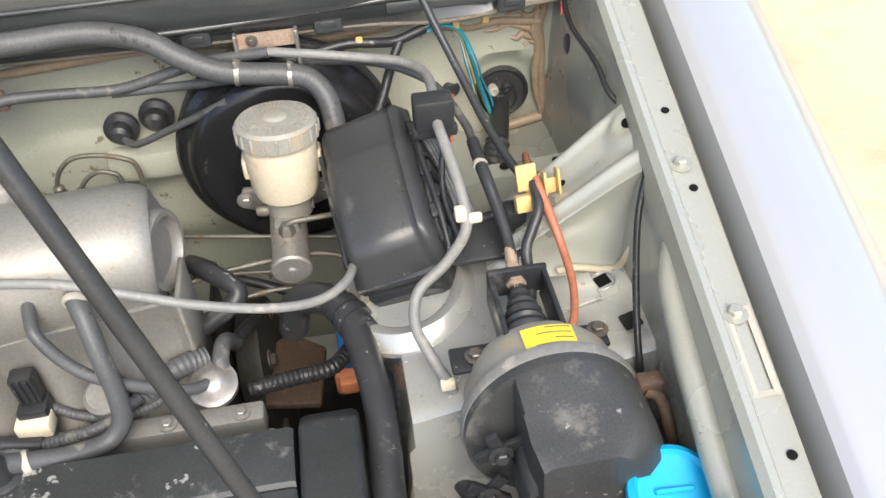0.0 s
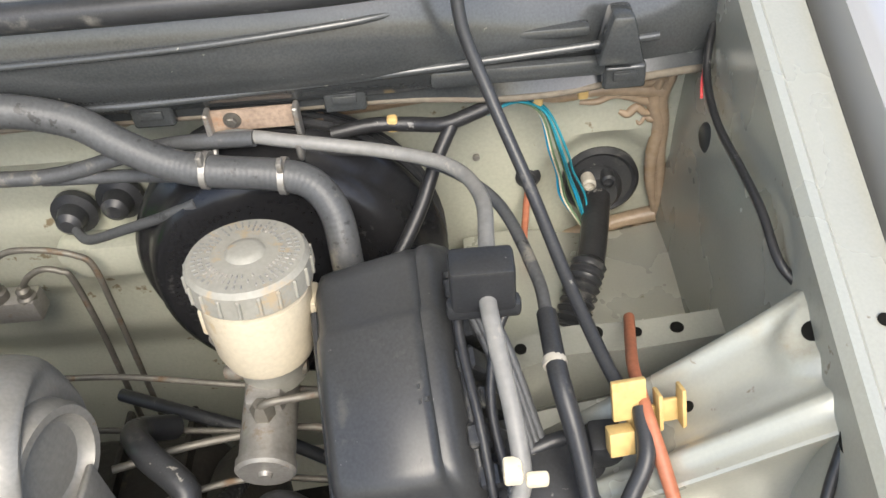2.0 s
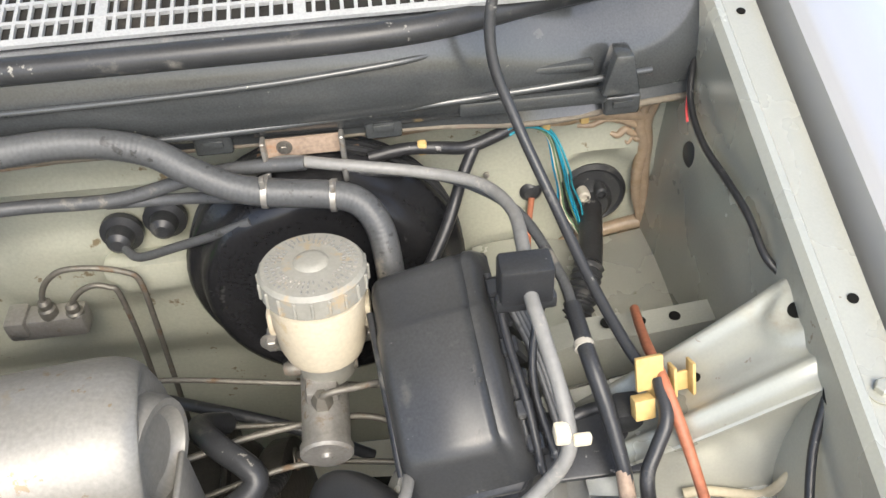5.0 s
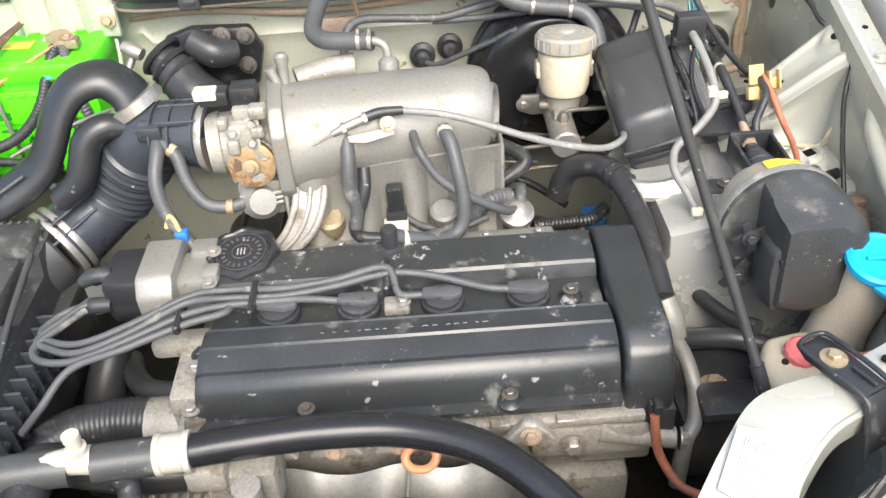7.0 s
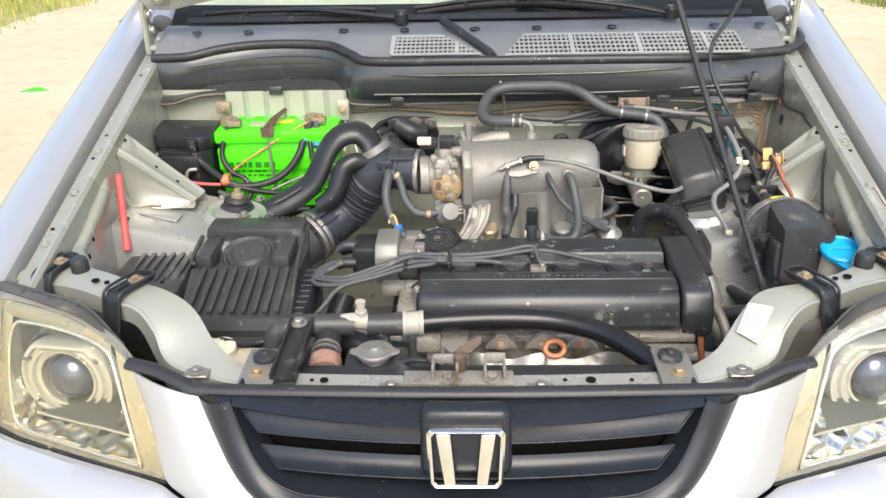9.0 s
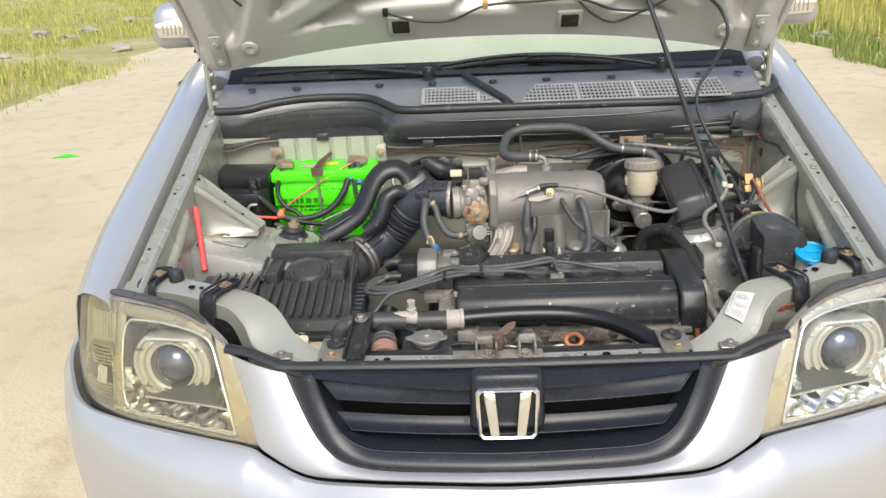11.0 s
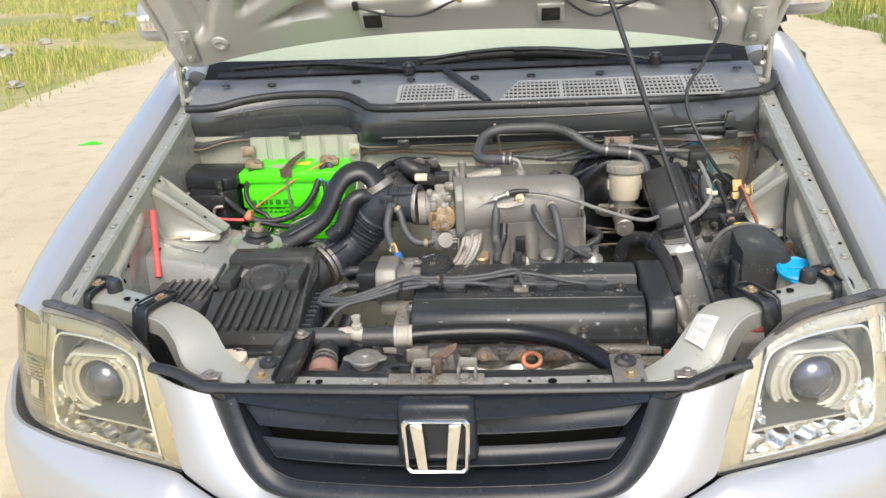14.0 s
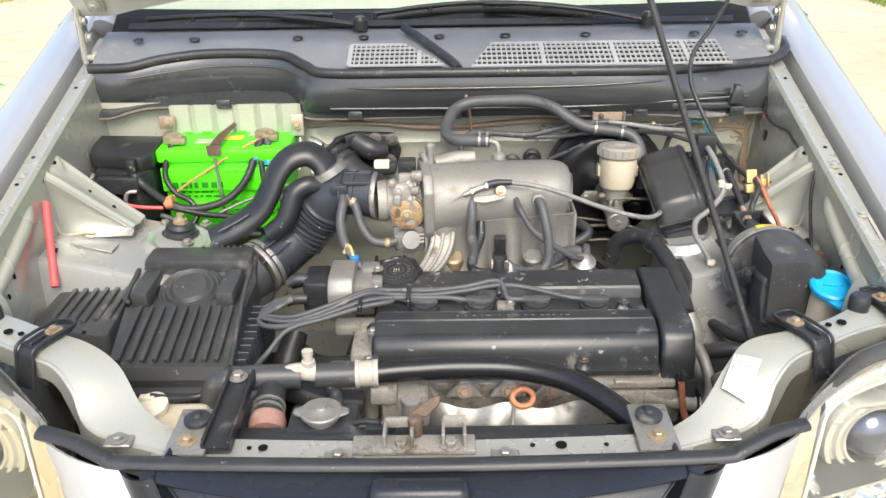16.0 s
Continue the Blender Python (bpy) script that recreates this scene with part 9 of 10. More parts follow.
lathe(bm, [(0.0005, -0.06), (0.044, -0.06), (0.044, 0.06), (0.0005, 0.06)], along((-0.105, 0.225, 0.63), (1, 0, 0)), 28)
part("casing", bm, ALUDIRT, alt)
for k in range(9):
    bm = nb()
    lathe(bm, [(0.043, -0.004), (0.052, -0.002), (0.052, 0.002), (0.043, 0.004)], along((-0.155 + 0.012 * k, 0.225, 0.63), (1, 0, 0)), 28)
    part("fin", bm, ALUDIRT, alt)

# ---- front of the engine ----
sh = thing("heat_shield", "pressed steel exhaust heat shield with a dipstick hole", "heat shield", (0.12, 0.19, 0.60))


def shield(u, v):
    x = -0.038 + 0.315 * u
    top = 0.716 + 0.012 * math.sin(u * 9.4) ** 2 - 0.05 * max(0, abs(2 * u - 1) - 0.85) / 0.15
    z = 0.60 + (top - 0.60) * v
    e = min(1.0, 4 * u, 4 * (1 - u))
    y = 0.205 - 0.035 * math.sin(math.pi * min(1, v * 0.9)) * e - 0.006 * math.sin(u * 19) * (1 - v) + 0.012 * v - 0.004 * math.sin(u * 31 + 1) * math.sin(3 * v)
    return Vector((x, y, z))


bm = nb()
sheet(bm, shield, 60, 16, 0.0015)
part("sheet", bm, SHIELD, sh)
bm = nb()
lathe(bm, [(0.0005, 0.004), (0.016, 0.004), (0.018, 0.002), (0.018, -0.002), (0.0005, -0.002)], along((0.124, 0.176, 0.688), (0, -1, 0.25)), 24)
part("hole", bm, HOLE_SHADE, sh)
for x in (0.095, 0.225):
    bm = nb()
    box(bm, (x, 0.178, 0.672), (0.026, 0.018, 0.026), 0.004)
    tab = part("tab", bm, STEEL, sh)
    bolt(tab, (x, 0.167, 0.677), (0, -1, 0.3), r=0.0075, mat=STEEL)
bm = nb()
for k in range(5):
    x = -0.01 + 0.066 * k
    prism(bm, [(x - 0.028, 0.725), (x - 0.016, 0.742), (x - 0.006, 0.752), (x + 0.006, 0.752), (x + 0.016, 0.742), (x + 0.028, 0.725)], 0.0, 0.012, Matrix.Translation((0, 0.222, 0)) @ Matrix(((1, 0, 0, 0), (0, 0, 1, 0), (0, 1, 0, 0), (0, 0, 0, 1))), 0.002, 1)
fl = solo("exhaust_flange", bm, ALUDIRT, "scalloped cast exhaust flange", "exhaust")
for k in range(5):
    bolt(fl, (-0.01 + 0.066 * k, 0.221, 0.738), (0, -1, 0.3), r=0.007, mat=RUST)
dp = thing("dipstick", "orange ring-topped oil dipstick", "dipstick", (0.13, 0.20, 0.66))
bm = nb()
m = along((0.142, 0.205, 0.737), (0.05, -0.75, 0.62))
n = 26
rings(bm, [[m @ Vector(((0.0155 + 0.0045 * math.cos(b)) * math.cos(a), (0.0125 + 0.0045 * math.cos(b)) * math.sin(a), 0.0045 * math.sin(b))) for b in [2 * math.pi * q / 10 for q in range(10)]] for a in [2 * math.pi * k / n for k in range(n + 1)]], cap=False)
part("ring", bm, ORANGE, dp, "faded orange ring")
bm = nb()
tube(bm, [(0.130, 0.200, 0.731), (0.127, 0.190, 0.712), (0.124, 0.174, 0.69)], 0.0022, 8, 4)
part("rod", bm, STEEL, dp)
bm = nb()
box(bm, (0.10, 0.14, 0.55), (0.42, 0.12, 0.12), 0.02)
solo("exhaust_manifold", bm, GRIME, "rusty exhaust casting under the shield", "exhaust")

# radiator
rad = thing("radiator", "radiator with a black top tank and silver cap", "radiator", (0.0, 0.045, 0.40))
bm = nb()
box(bm, (0.02, 0.042, 0.790), (0.56, 0.028, 0.034), 0.006)
box(bm, (-0.13, 0.07, 0.797), (0.09, 0.06, 0.026), 0.008)
box(bm, (-0.055, 0.048, 0.806), (0.035, 0.02, 0.016), 0.003)
part("top_tank", bm, PLASTIC, rad)
bm = nb()
box(bm, (0.02, 0.05, 0.59), (0.56, 0.025, 0.37), 0.003)
part("core", bm, DARK, rad)
bm = nb()
lathe(bm, [(0.020, -0.03), (0.021, -0.004), (0.024, -0.002), (0.027, 0.001), (0.027, 0.005), (0.025, 0.0065), (0.018, 0.006), (0.010, 0.009), (0.008, 0.010), (0.007, 0.012), (0.0005, 0.012)], Matrix.Translation((-0.131, 0.066, 0.818)), 36)
for s in (-1, 1):
    prism(bm, [(s * 0.022, -0.012), (s * 0.036, -0.005), (s * 0.036, 0.005), (s * 0.022, 0.012)], 0.001, 0.005, Matrix.Translation((-0.131, 0.066, 0.818)), 0.002)
part("cap", bm, STEEL, rad, "dull silver pressure cap")
top_hose = thing("radiator_top_hose", "black top hose with a white tee and sleeve", "hose", (0.0, 0.17, 0.75))
bm = nb()
tube(bm, [(-0.068, 0.183, 0.799), (-0.03, 0.187, 0.800), (0.05, 0.193, 0.800), (0.13, 0.190, 0.798), (0.20, 0.166, 0.795), (0.25, 0.125, 0.788), (0.285, 0.085, 0.775), (0.30, 0.065, 0.755)], 0.0165, 18, 7)
part("hose", bm, GLOSSY, top_hose, "glossy black hose")
bm = nb()
tube(bm, [(-0.10, 0.180, 0.799), (-0.13, 0.177, 0.800), (-0.155, 0.174, 0.801)], 0.0185, 16, 3)
tube(bm, [(-0.175, 0.171, 0.803), (-0.205, 0.167, 0.806), (-0.255, 0.160, 0.808), (-0.282, 0.157, 0.803), (-0.297, 0.155, 0.785), (-0.302, 0.153, 0.74), (-0.302, 0.15, 0.68)], 0.018, 16, 5)
part("foam_sleeve", bm, FADED, top_hose, "frayed grey foam sleeve")
bm = nb()
lathe(bm, [(0.018, -0.016), (0.020, -0.016), (0.020, -0.011), (0.0185, -0.010), (0.0185, 0.008), (0.020, 0.010), (0.020, 0.016), (0.018, 0.016)], along((-0.083, 0.182, 0.799), (1, 0.06, 0)), 28)
part("sleeve", bm, WHITEP, top_hose, "white ribbed sleeve")
bm = nb()
tube(bm, [(-0.20, 0.166, 0.815), (-0.18, 0.170, 0.812), (-0.155, 0.174, 0.808)], [0.008, 0.012, 0.014], 12, 3)
lathe(bm, [(0.008, 0.0), (0.008, 0.012), (0.0095, 0.013), (0.0095, 0.02), (0.007, 0.021), (0.0065, 0.029), (0.008, 0.030), (0.008, 0.036), (0.0005, 0.036)], along((-0.163, 0.173, 0.808), (0, 0, 1)), 16)
part("tee", bm, WHITEP, top_hose, "white plastic tee stub")
bm = nb()
lathe(bm, [(0.0185, -0.01), (0.0195, -0.01), (0.0195, 0.01), (0.0185, 0.01)], along((-0.268, 0.159, 0.806), (1, 0.1, 0)), 24)
part("tape", bm, RUBBER, top_hose)
cable("overflow_hose", [(-0.285, 0.16, 0.79), (-0.32, 0.15, 0.785), (-0.35, 0.135, 0.793), (-0.375, 0.128, 0.802)], 0.0055, BLACK, "thin black overflow hose", "hose")
ft = thing("filler_tank", "cream expansion tank under the front panel arm", "bottle", (-0.37, 0.10, 0.66))
bm = nb()
box(bm, (-0.345, 0.112, 0.742), (0.10, 0.065, 0.085), 0.014, seg=3)
part("body", bm, CREAM, ft)
bm = nb()
lathe(bm, [(0.022, 0.0), (0.024, 0.003), (0.024, 0.012), (0.016, 0.016), (0.008, 0.018), (0.0005, 0.018)], along((-0.372, 0.122, 0.783), (-0.1, -0.2, 1)), 22, 0.02, 10)
box(bm, (-0.378, 0.126, 0.800), (0.022, 0.012, 0.010), 0.003)
part("cap", bm, IVORY, ft, "yellowed cap")
cable("lower_hose", [(-0.10, 0.225, 0.715), (-0.15, 0.215, 0.73), (-0.20, 0.21, 0.755), (-0.215, 0.19, 0.785), (-0.213, 0.15, 0.792), (-0.211, 0.12, 0.790), (-0.210, 0.10, 0.786)], 0.020, RUBBER, "fat black radiator hose end", "hose", seg=18)
bm = nb()
lathe(bm, [(0.019, -0.01), (0.023, -0.008), (0.025, 0.0), (0.024, 0.016), (0.0005, 0.018)], along((-0.209, 0.092, 0.785), (0.05, -1, -0.35)), 26)
solo("hose_stub", bm, PINKISH, "corroded coppery hose stub", "hose")
bm = nb()
for h in (-0.006, 0.004):
    lathe(bm, [(0.0205, h - 0.0015), (0.0225, h - 0.0015), (0.0225, h + 0.0015), (0.0205, h + 0.0015)], along((-0.211, 0.113, 0.789), (0.05, -1, -0.2)), 26)
solo("wire_clamp", bm, STEEL, "double wire clamp on the radiator hose", "clamp")
cable("bypass_hose", [(-0.135, 0.17, 0.79), (-0.128, 0.165, 0.775), (-0.125, 0.14, 0.765), (-0.13, 0.11, 0.76)], 0.011, RUBBER, "small black bypass hose", "hose")
bm = nb()
box(bm, (-0.03, 0.20, 0.735), (0.07, 0.05, 0.06), 0.008)
box(bm, (-0.06, 0.19, 0.765), (0.04, 0.04, 0.03), 0.006)
tube(bm, [(-0.02, 0.165, 0.70), (-0.02, 0.16, 0.77)], 0.014, 12, 2)
solo("sensor_housing", bm, ALUDIRT, "grimy cast housing at the radiator side", "housing")

# front panel fittings
bm = nb()
box(bm, (-0.250, 0.072, 0.818), (0.036, 0.155, 0.012), 0.003)
box(bm, (-0.266, 0.072, 0.825), (0.004, 0.155, 0.012), 0.001, seg=1)
box(bm, (-0.234, 0.072, 0.825), (0.004, 0.155, 0.012), 0.001, seg=1)
bar = solo("cross_stay", bm, PLASTIC, "scuffed dark steel stay over the radiator", "bracket")
bolt(bar, (-0.253, 0.138, 0.825), r=0.008, mat=STEEL)
for s in (-1, 1):
    bm = nb()
    box(bm, (s * 0.287, 0.03, 0.8185), (0.05, 0.09, 0.006), 0.002)
    bk = solo("radiator_bracket", bm, STEEL, "dull steel radiator bracket with a rubber bush", "bracket", "radiator brackets")
    bm = nb()
    lathe(bm, [(0.017, 0.0), (0.017, 0.005), (0.013, 0.008), (0.007, 0.009), (0.005, 0.013), (0.0005, 0.013)], Matrix.Translation((s * 0.285, 0.048, 0.822)), 24)
    part("bush", bm, RUBBER, bk)
    bolt(bk, (s * 0.288, 0.010, 0.8215), r=0.0065, mat=ZINC, washer=1.9)
    for x, y in ((0.372, 0.010), (0.10, -0.018)):
        bm = nb()
        box(bm, (s * x, y, 0.8165 if x < 0.3 else 0.822), (0.034, 0.022, 0.004), 0.0015, seg=1)
        pl = part("clip_plate", bm, STEEL, car)
        bolt(pl, (s * x, y, 0.8185 if x < 0.3 else 0.824), r=0.007, mat=STEEL)
    # black straps that hold the headlamp
    for (x, y, z), a in (((0.503, 0.138, 0.886), 26), ((0.640, 0.196, 0.888), 12)):
        M = pose(s * x, y, z + 0.003, 0, 0, s * a)
        bm = nb()
        prism(bm, [(-0.015, -0.026), (0.015, -0.026), (0.017, 0.030), (0.012, 0.042), (-0.012, 0.042), (-0.017, 0.030)], 0.0, 0.005, M, 0.0015)
        tube(bm, [M @ Vector(p) for p in ((-0.0145, -0.044, -0.050), (-0.0155, -0.036, -0.012), (-0.0155, -0.026, 0.007), (-0.0165, 0.028, 0.008), (-0.011, 0.042, 0.007), (0.011, 0.042, 0.007), (0.0165, 0.028, 0.008), (0.0155, -0.026, 0.007), (0.0155, -0.036, -0.012), (0.0145, -0.044, -0.050))], 0.0024, 8, 4)
        sp = solo("headlamp_strap", bm, PLASTIC, "black plastic headlamp strap over the panel arm", "bracket", "headlamp straps")
        bm = nb()
        strip(bm, [M @ Vector((-0.0145, -0.027, 0.003)), M @ Vector((-0.0145, -0.036, -0.014)), M @ Vector((-0.0135, -0.044, -0.05))], [M @ Vector((0.0145, -0.027, 0.003)), M @ Vector((0.0145, -0.036, -0.014)), M @ Vector((0.0135, -0.044, -0.05))], 10, 2, thick=0.003)
        part("drop_plate", bm, PLASTIC, sp)
        bm = nb()
        box(bm, (0.003, -0.012, 0.007), (0.003, 0.024, 0.005), 0.001, M, 1)
        part("rib", bm, PLASTIC, sp)
        bolt(sp, M @ Vector((0, 0.016, 0.005)), r=0.006, mat=ZINC, washer=1.9)
    bm = nb()
    lathe(bm, [(0.014, 0.0), (0.014, 0.016), (0.011, 0.022), (0.0005, 0.022)], Matrix.Translation((s * 0.600, 0.196, 0.888)), 18)
    solo("bonnet_buffer", bm, RUBBER, "black rubber bonnet buffer on the arm", "buffer", "bonnet buffers")
    for x, y, z, r in ((0.560, 0.156, 0.8895, 0.006), (0.54, 0.150, 0.8895, 0.004), (0.42, 0.115, 0.862, 0.003), (0.46, 0.16, 0.884, 0.003)):
        bm = nb()
        lathe(bm, [(0.0005, 0.001), (r, 0.001), (r, 0.003), (0.0005, 0.003)], Matrix.Translation((s * x, y, z)), 14)
        part("hole", bm, HOLE_SHADE, car)
for x, r in ((-0.195, 0.006), (-0.212, 0.003), (0.17, 0.007), (0.135, 0.003), (0.225, 0.003)):
    bm = nb()
    lathe(bm, [(0.0005, 0.001), (r, 0.001), (r, 0.002), (0.0005, 0.002)], Matrix.Translation((x, 0.005, 0.8125)), 16)
    part("hole", bm, HOLE_SHADE, core)
# information sticker on the arm
back_, front_ = spline(ARM_BACK[1], 10), spline(ARM_FRONT, 10)
ARM_GRID = []
for i in range(121):
    f, g = i / 120 * (len(back_) - 1), i / 120 * (len(front_) - 1)
    p = back_[min(int(f), len(back_) - 2)].lerp(back_[min(int(f), len(back_) - 2) + 1], f - min(int(f), len(back_) - 2))
    q = front_[min(int(g), len(front_) - 2)].lerp(front_[min(int(g), len(front_) - 2) + 1], g - min(int(g), len(front_) - 2))
    ARM_GRID += [tuple(p.lerp(q, j / 40) + Vector((0, 0, 0.016 * (j / 40) * (1 - j / 40)))) for j in range(41)]
ARM_GRID = np.array(ARM_GRID)


def arm_height(x, y):
    d = (ARM_GRID[:, 0] - x) ** 2 + (ARM_GRID[:, 1] - y) ** 2
    k = np.argsort(d)[:6]
    w = 1 / (d[k] + 1e-7)
    return float((ARM_GRID[k, 2] * w).sum() / w.sum())


def on_sticker(a, b, lift):
    """A place on the sticker: a up along its lines, b across them."""
    lo = Vector((0.379, 0.064)).lerp(Vector((0.405, 0.047)), b)
    hi = Vector((0.405, 0.106)).lerp(Vector((0.436, 0.092)), b)
    p = lo.lerp(hi, a)
    return Vector((p.x, p.y, arm_height(p.x, p.y))) + Vector((-0.35, -0.3, 0.88)) * (lift + 0.0062)


bm = nb()
sheet(bm, lambda u, v: on_sticker(u, v, 0.0), 8, 4, 0.0008)
PAPER = surface("white_sticker_paper", (0.60, 0.595, 0.56), 0.4, 0, 0.05, 20.0, 200.0, 0.0)
stk = solo("information_sticker", bm, PAPER, "white printed sticker on the panel arm", "sticker")
rng = random.Random(6)
for k in range(10):
    for j in range(3):
        a0, w = 0.08 + 0.3 * j, rng.uniform(0.12, 0.26)
        bm = nb()
        sheet(bm, lambda u, v: on_sticker(a0 + w * u, 0.26 + 0.068 * k + 0.016 * v, 0.0012), 3, 1, 0.0003)
        part("printed_bar", bm, INK, stk)
text = bpy.data.curves.new("sticker_heading", "FONT")
text.body, text.size, text.align_x = "AIR CONDITIONER SYSTEM", 0.0056, "CENTER"
holder = new("sticker_heading", text)
me = bpy.data.meshes.new_from_object(holder)
bpy.data.objects.remove(holder)
o = on_sticker(0.5, 0.19, 0.0016)
ex = (on_sticker(0.9, 0.19, 0.0016) - on_sticker(0.1, 0.19, 0.0016)).normalized()
ez = ex.cross(on_sticker(0.5, 0.1, 0.0016) - on_sticker(0.5, 0.9, 0.0016)).normalized()
ey = ez.cross(ex)
for v in me.vertices:
    v.co = o + ex * v.co.x * 0.72 + ey * v.co.y
me.materials.append(INK)
heading = new("heading", me)
heading.parent = stk

# bonnet latch
lt = thing("bonnet_latch", "greasy bonnet latch on the front panel", "latch", (0.0, 0.01, 0.812))
bm = nb()
box(bm, (-0.01, 0.004, 0.817), (0.15, 0.032, 0.006), 0.002)
for x in (-0.045, -0.012, 0.026, 0.052):
    box(bm, (x, 0.012, 0.828), (0.004, 0.034, 0.022), 0.001, seg=1)
box(bm, (-0.028, 0.024, 0.836), (0.034, 0.006, 0.014), 0.002)
box(bm, (0.04, 0.022, 0.838), (0.028, 0.006, 0.016), 0.002)
part("frame", bm, ALUDIRT, lt)
bm = nb()
prism(bm, [(-0.02, 0.0), (0.012, 0.018), (0.026, 0.02), (0.022, 0.008), (0.005, -0.004)], 0.0, 0.005, Matrix.Translation((0.0, 0.03, 0.842)) @ pose(0, 0, 0, 40, 0, 12), 0.001, 1)
tube(bm, [(-0.052, 0.048, 0.816), (-0.03, 0.045, 0.822), (-0.012, 0.036, 0.826), (0.0, 0.028, 0.832)], 0.003, 8, 4)
part("lever", bm, RUSTDARK, lt)
bm = nb()
tube(bm, [(-0.008, 0.02, 0.822), (-0.008, 0.018, 0.846)], 0.009, 12, 2)
part("spring", bm, RUSTDARK, lt)
for x in (-0.025, 0.035):
    bolt(lt, (x, -0.002, 0.820), r=0.008, mat=ALUDIRT)
bm = nb()
tube(bm, [(-0.055, 0.05, 0.815), (-0.08, 0.055, 0.813), (-0.11, 0.06, 0.80)], 0.004, 8, 4)
part("release_cable", bm, PLASTIC, lt)

# bonnet prop
pr = thing("bonnet_prop", "long dark steel bonnet prop rod", "prop rod", (0.455, 0.145, 0.83))
bm = nb()
tube(bm, [(0.459, 0.143, 0.82), (0.4192, 0.1782, 0.9341), (0.104, 0.458, 1.844)], 0.0044, 12, 2, smooth=False)
part("rod", bm, RUBBER, pr)
bm = nb()
tube(bm, [(0.447, 0.1535, 0.853), (0.437, 0.1625, 0.883)], 0.0062, 12, 2, smooth=False)
lathe(bm, [(0.014, -0.004), (0.015, 0.004), (0.009, 0.014), (0.0005, 0.014)], along((0.459, 0.143, 0.818), (-0.33, 0.3, 0.9)), 16)
part("sleeve", bm, PLASTIC, pr)

FOAM = surface("dusty_foam", (0.15, 0.13, 0.10), 0.8, 0, 0.3, 40.0, 200.0, 0.2, dirt=(0.16, 0.13, 0.1), dirt_at=0.52, dirt_scale=40.0)
# ---- cowl fittings ----
def panel_z(x, y):
    """Height of the cowl panel."""
    f = max(0.0, min(1.0, (y - 0.83) / 0.23))
    return 1.062 + 0.045 * f + 0.006 * 4 * f * (1 - f)


def grid(x0, x1, y0, y1, slope0, slope1, cols, rows):
    """A perforated panel: bars over a sheet coloured dark as the shade below, with slanting ends."""
    xa = lambda y: x0 + slope0 * (y - y0)
    xb = lambda y: x1 + slope1 * (y - y0)
    # dark sheet on the panel paints in the shade between the bars
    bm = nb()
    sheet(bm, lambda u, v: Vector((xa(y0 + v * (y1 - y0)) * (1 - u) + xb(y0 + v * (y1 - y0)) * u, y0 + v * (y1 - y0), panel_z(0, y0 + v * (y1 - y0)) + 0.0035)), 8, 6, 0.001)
    vent = part("vent", bm, DARK, cowl_top, "perforated air intake over a sheet darkened as shade")
    bm = nb()
    def bar(xl, xr, yl, yr):
        """One bar of the lattice, lying along the panel's slope."""
        sheet(bm, lambda u, v: Vector((xl(yl + v * (yr - yl)) * (1 - u) + xr(yl + v * (yr - yl)) * u, yl + v * (yr - yl), panel_z(0, yl + v * (yr - yl)) + 0.0085)), 1, 3, 0.0035)
    for r in range(rows + 1):
        y = y0 + (y1 - y0) * r / rows
        h = 0.0016 if 0 < r < rows else 0.003
        bar(xa, xb, y - h, y + h)
    for c in range(cols + 1):
        x = x0 + (x1 - x0) * c / cols
        ya, yb = y0, y1
        for e, sl, sg in ((x0, slope0, 1), (x1, slope1, -1)):
            if sl * sg > 0 and (x - e) * sg >= 0:
                yb = min(yb, y0 + (x - e) / sl) if (x - e) / sl > 0 else y0 + 0.002
        if yb - ya < 0.008:
            continue
        w = 0.0013 if c % 14 else 0.0045
        bar(lambda y: x - w, lambda y: x + w, ya, yb)
    part("lattice", bm, LATTICE, vent)


grid(-0.160, 0.03, 0.848, 0.935, 0.0, -0.9, 19, 5)
grid(0.085, 0.60, 0.842, 0.935, 0.45, -0.1, 50, 5)
bm = nb()
tube(bm, [(-0.055, 1.005, 1.116), (-0.02, 0.96, 1.104), (0.02, 0.90, 1.088), (0.05, 0.85, 1.076), (0.058, 0.828, 1.07)], 0.009, 10, 5)
part("cowl_rubber", bm, RUBBER, cowl_top, "black rubber strip across the cowl")
for x in (-0.62, -0.50, -0.28, -0.14, 0.02, 0.16, 0.33, 0.56, 0.66):
    bm = nb()
    lathe(bm, [(0.011, 0.0), (0.010, 0.004), (0.006, 0.005), (0.0005, 0.003)], Matrix.Translation((x, 0.985, panel_z(x, 0.985) + 0.002)), 16)
    part("push_pin", bm, PLASTIC, cowl_top)
bm = nb()
tube(bm, [(-0.20, 0.828, 0.992), (0.0, 0.824, 0.992), (0.20, 0.822, 0.992), (0.309, 0.822, 0.993), (0.40, 0.822, 0.997), (0.49, 0.823, 1.001), (0.58, 0.825, 1.006), (0.64, 0.832, 1.006)], 0.003, 10, 6)
part("lower_bead", bm, COWL, cowl)
bm = nb()
tube(bm, [(-0.62, 0.880, 1.045), (-0.45, 0.905, 1.062), (-0.31, 0.897, 1.060), (-0.24, 0.848, 1.044), (-0.15, 0.822, 1.036), (0.0, 0.811, 1.036), (0.28, 0.809, 1.038), (0.42, 0.814, 1.043), (0.48, 0.830, 1.043), (0.55, 0.857, 1.046), (0.62, 0.880, 1.048)], 0.0025, 10, 6)
part("upper_bead", bm, COWL, cowl)
bm = nb()
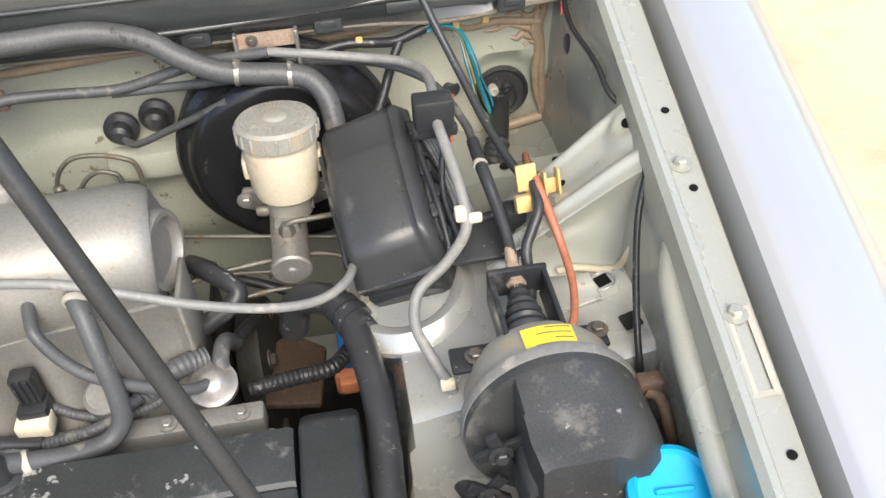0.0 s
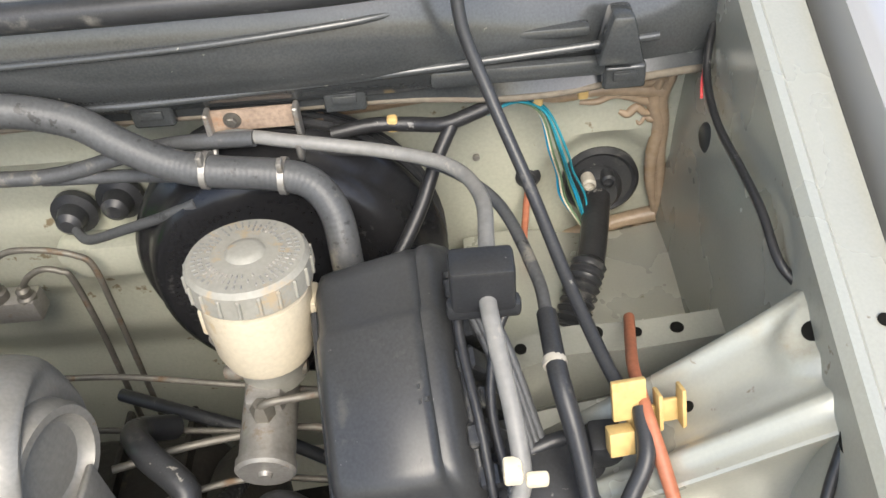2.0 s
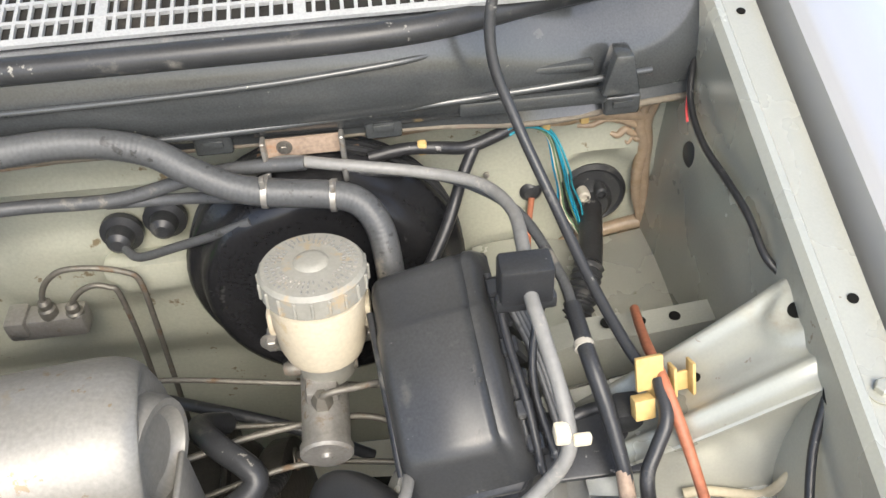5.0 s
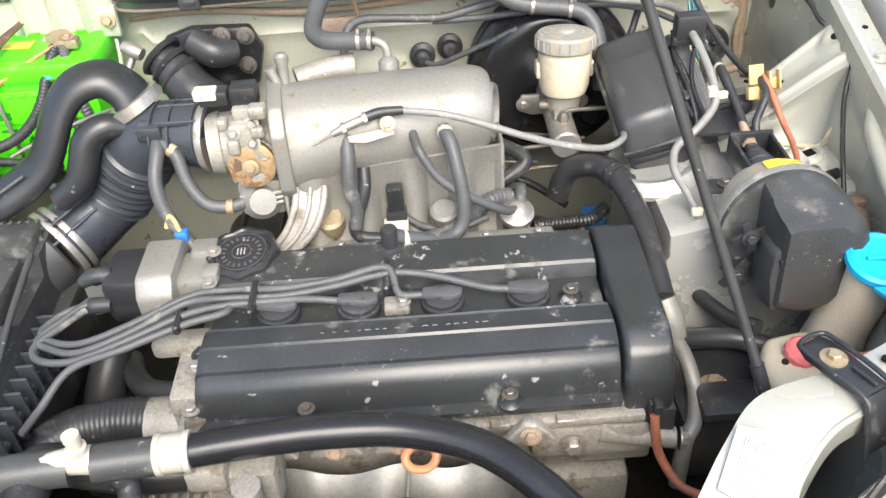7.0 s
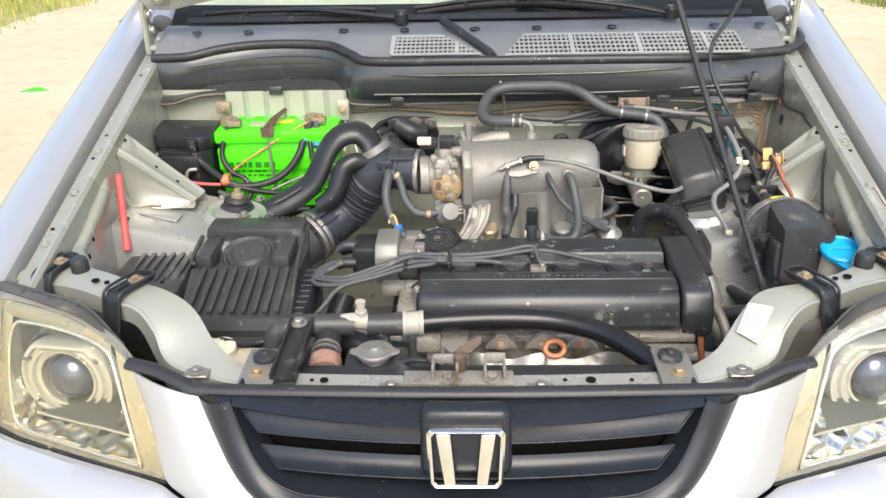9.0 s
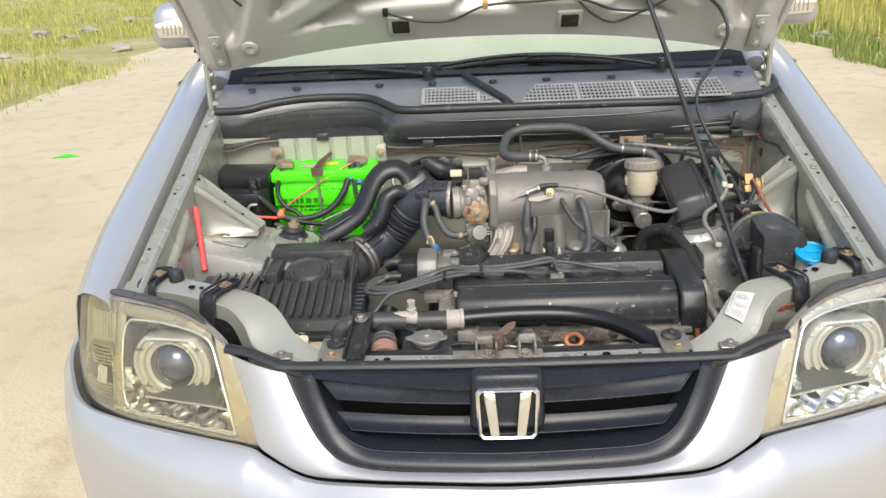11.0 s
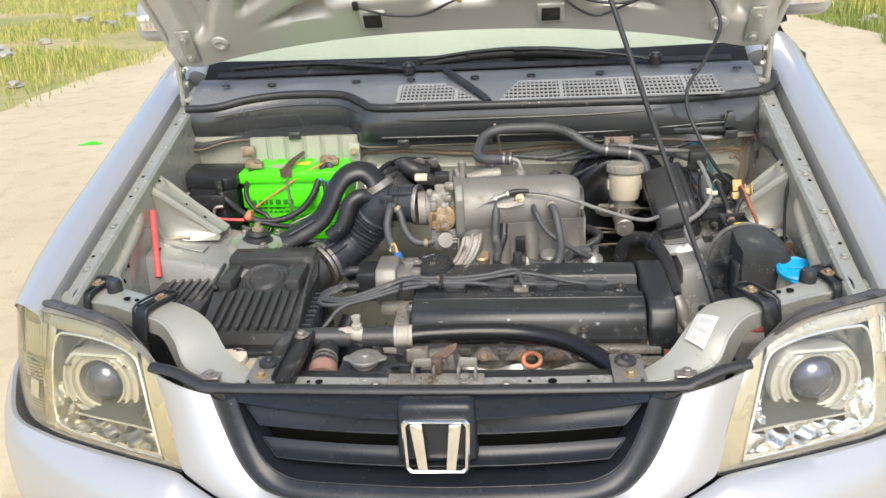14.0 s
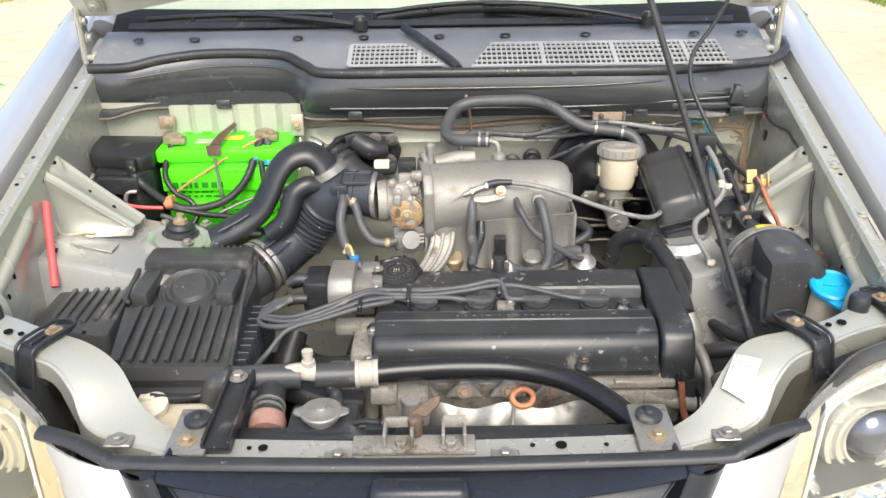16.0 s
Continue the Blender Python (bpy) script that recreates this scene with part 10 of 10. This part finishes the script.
tube(bm, [(x, y + 0.002, z - 0.001 + 0.003 * math.sin(x * 31)) for x, y, z in cow_low], 0.003, 8, 5)
part("foam_edge", bm, FOAM, cowl, "dusty pale foam strip under the cowl edge")
for x in (-0.42, -0.15, 0.05, 0.29, 0.425, 0.619):
    bm = nb()
    y = 0.836 if x > -0.25 else 0.858
    z = 0.985 if x > -0.25 else 1.006
    box(bm, (x, y - 0.003, z - 0.008), (0.030, 0.010, 0.019), 0.003, None, 3)
    tab = part("tab", bm, COWL, cowl)
    bm = nb()
    box(bm, (x, y - 0.0085, z - 0.006), (0.017, 0.003, 0.007), 0.0012, None, 2)
    part("catch", bm, COWL, tab)
bm = nb()
box(bm, (0.545, 0.840, 1.012), (0.10, 0.012, 0.008), 0.003, pose(0, 0, 0))
box(bm, (0.545, 0.828, 0.99), (0.12, 0.010, 0.014), 0.004)
part("moulded_slot", bm, COWL, cowl)
bm = nb()
prism(bm, [(-0.016, 0.996), (0.016, 0.996), (0.007, 1.032), (-0.007, 1.032)], 0.0, 0.022, Matrix(((1, 0, 0, 0.612), (0, 0, -1, 0.836), (0, 1, 0, 0), (0, 0, 0, 1))), 0.003)
part("drain_spout", bm, COWL, cowl)


def wiper(name, pts, blade, label):
    w = thing(name, label, "wiper", pts[0], "windscreen wipers")
    bm = nb()
    tube(bm, pts, 0.008, 8, 5, flat=0.7)
    lathe(bm, [(0.016, -0.01), (0.016, 0.010), (0.010, 0.018), (0.0005, 0.018)], Matrix.Translation(pts[0]), 18)
    part("arm", bm, PLASTIC, w)
    bm = nb()
    tube(bm, blade, 0.0075, 8, 4, flat=1.3)
    part("blade", bm, RUBBER, w)
    bm = nb()
    mid = [(a[0], a[1] - 0.004, a[2] + 0.012) for a in blade]
    tube(bm, mid, 0.005, 6, 4)
    for a in mid:
        box(bm, (a[0], a[1], a[2] - 0.004), (0.01, 0.01, 0.014), 0.002, seg=1)
    part("frame", bm, PLASTIC, w)


wiper("wiper", [(-0.15, 1.03, 1.118), (-0.25, 1.045, 1.128), (-0.36, 1.06, 1.136), (-0.42, 1.065, 1.136)], [(-0.62, 1.068, 1.118), (-0.52, 1.07, 1.122), (-0.42, 1.072, 1.124), (-0.30, 1.075, 1.124), (-0.22, 1.078, 1.12)], "black windscreen wiper parked over the cowl")
wiper("wiper", [(0.47, 1.03, 1.12), (0.36, 1.045, 1.138), (0.22, 1.06, 1.152), (0.12, 1.075, 1.152)], [(-0.12, 1.075, 1.122), (0.0, 1.085, 1.135), (0.12, 1.09, 1.140), (0.25, 1.085, 1.135), (0.36, 1.075, 1.124)], "black windscreen wiper parked over the cowl")
bm = nb()
sheet(bm, lambda u, v: Vector((-0.66 + 1.32 * u, 1.045 + 0.012 * v, 1.113 + 0.010 * v)), 30, 2, 0.004)
part("windscreen_rubber", bm, RUBBER, car, "black strip under the windscreen")
# dashboard seen dimly through the glass
bm = nb()
sheet(bm, lambda u, v: Vector((-0.68 + 1.36 * u, 1.12 + 0.6 * v, 1.09 + 0.03 * math.sin(v * 3))), 20, 10, 0.01)
part("dashboard", bm, COWLTOP, car, "grey dashboard top")

# pressed panels inside the bonnet's frame
for s in (-1, 1):
    for cx, cw, rx, rw, tilt in ((0.565, 0.265, 0.048, 0.075, -8), (0.36, 0.305, 0.10, 0.055, 30), (0.10, 0.225, 0.05, 0.035, 0)):
        loop = []
        for k in range(33):
            a = 2 * math.pi * k / 32
            px = rx * math.copysign(abs(math.cos(a)) ** 0.6, math.cos(a))
            pw = rw * math.copysign(abs(math.sin(a)) ** 0.6, math.sin(a))
            t = radians(tilt)
            loop.append(hood_point(s * (cx - px * math.cos(t) - pw * math.sin(t)), cw + pw * math.cos(t) - px * math.sin(t), -0.016))
        bm = nb()
        tube(bm, loop, 0.0035, 6, 2)
        part("panel_edge", bm, RUBBER, bonnet)

# white stencilled frame on the wing flange
bm = nb()
fl_ = lambda dx, y: Vector((x_flange(y) + dx, y, zk(y) - 0.0125))
for (d0, y0), (d1, y1) in (((0.010, 0.338), (0.010, 0.405)), ((0.026, 0.338), (0.026, 0.405)), ((0.008, 0.338), (0.028, 0.338))):
    w = 0.0024
    a, b = fl_(d0, y0), fl_(d1, y1)
    side = Vector((w, 0, 0)) if d0 == d1 else Vector((0, w, 0))
    strip(bm, [a - side, b - side], [a + side, b + side], 4, 1, thick=0.0006)
part("stencil_frame", bm, WHITEP, car, "worn white stencilled frame")
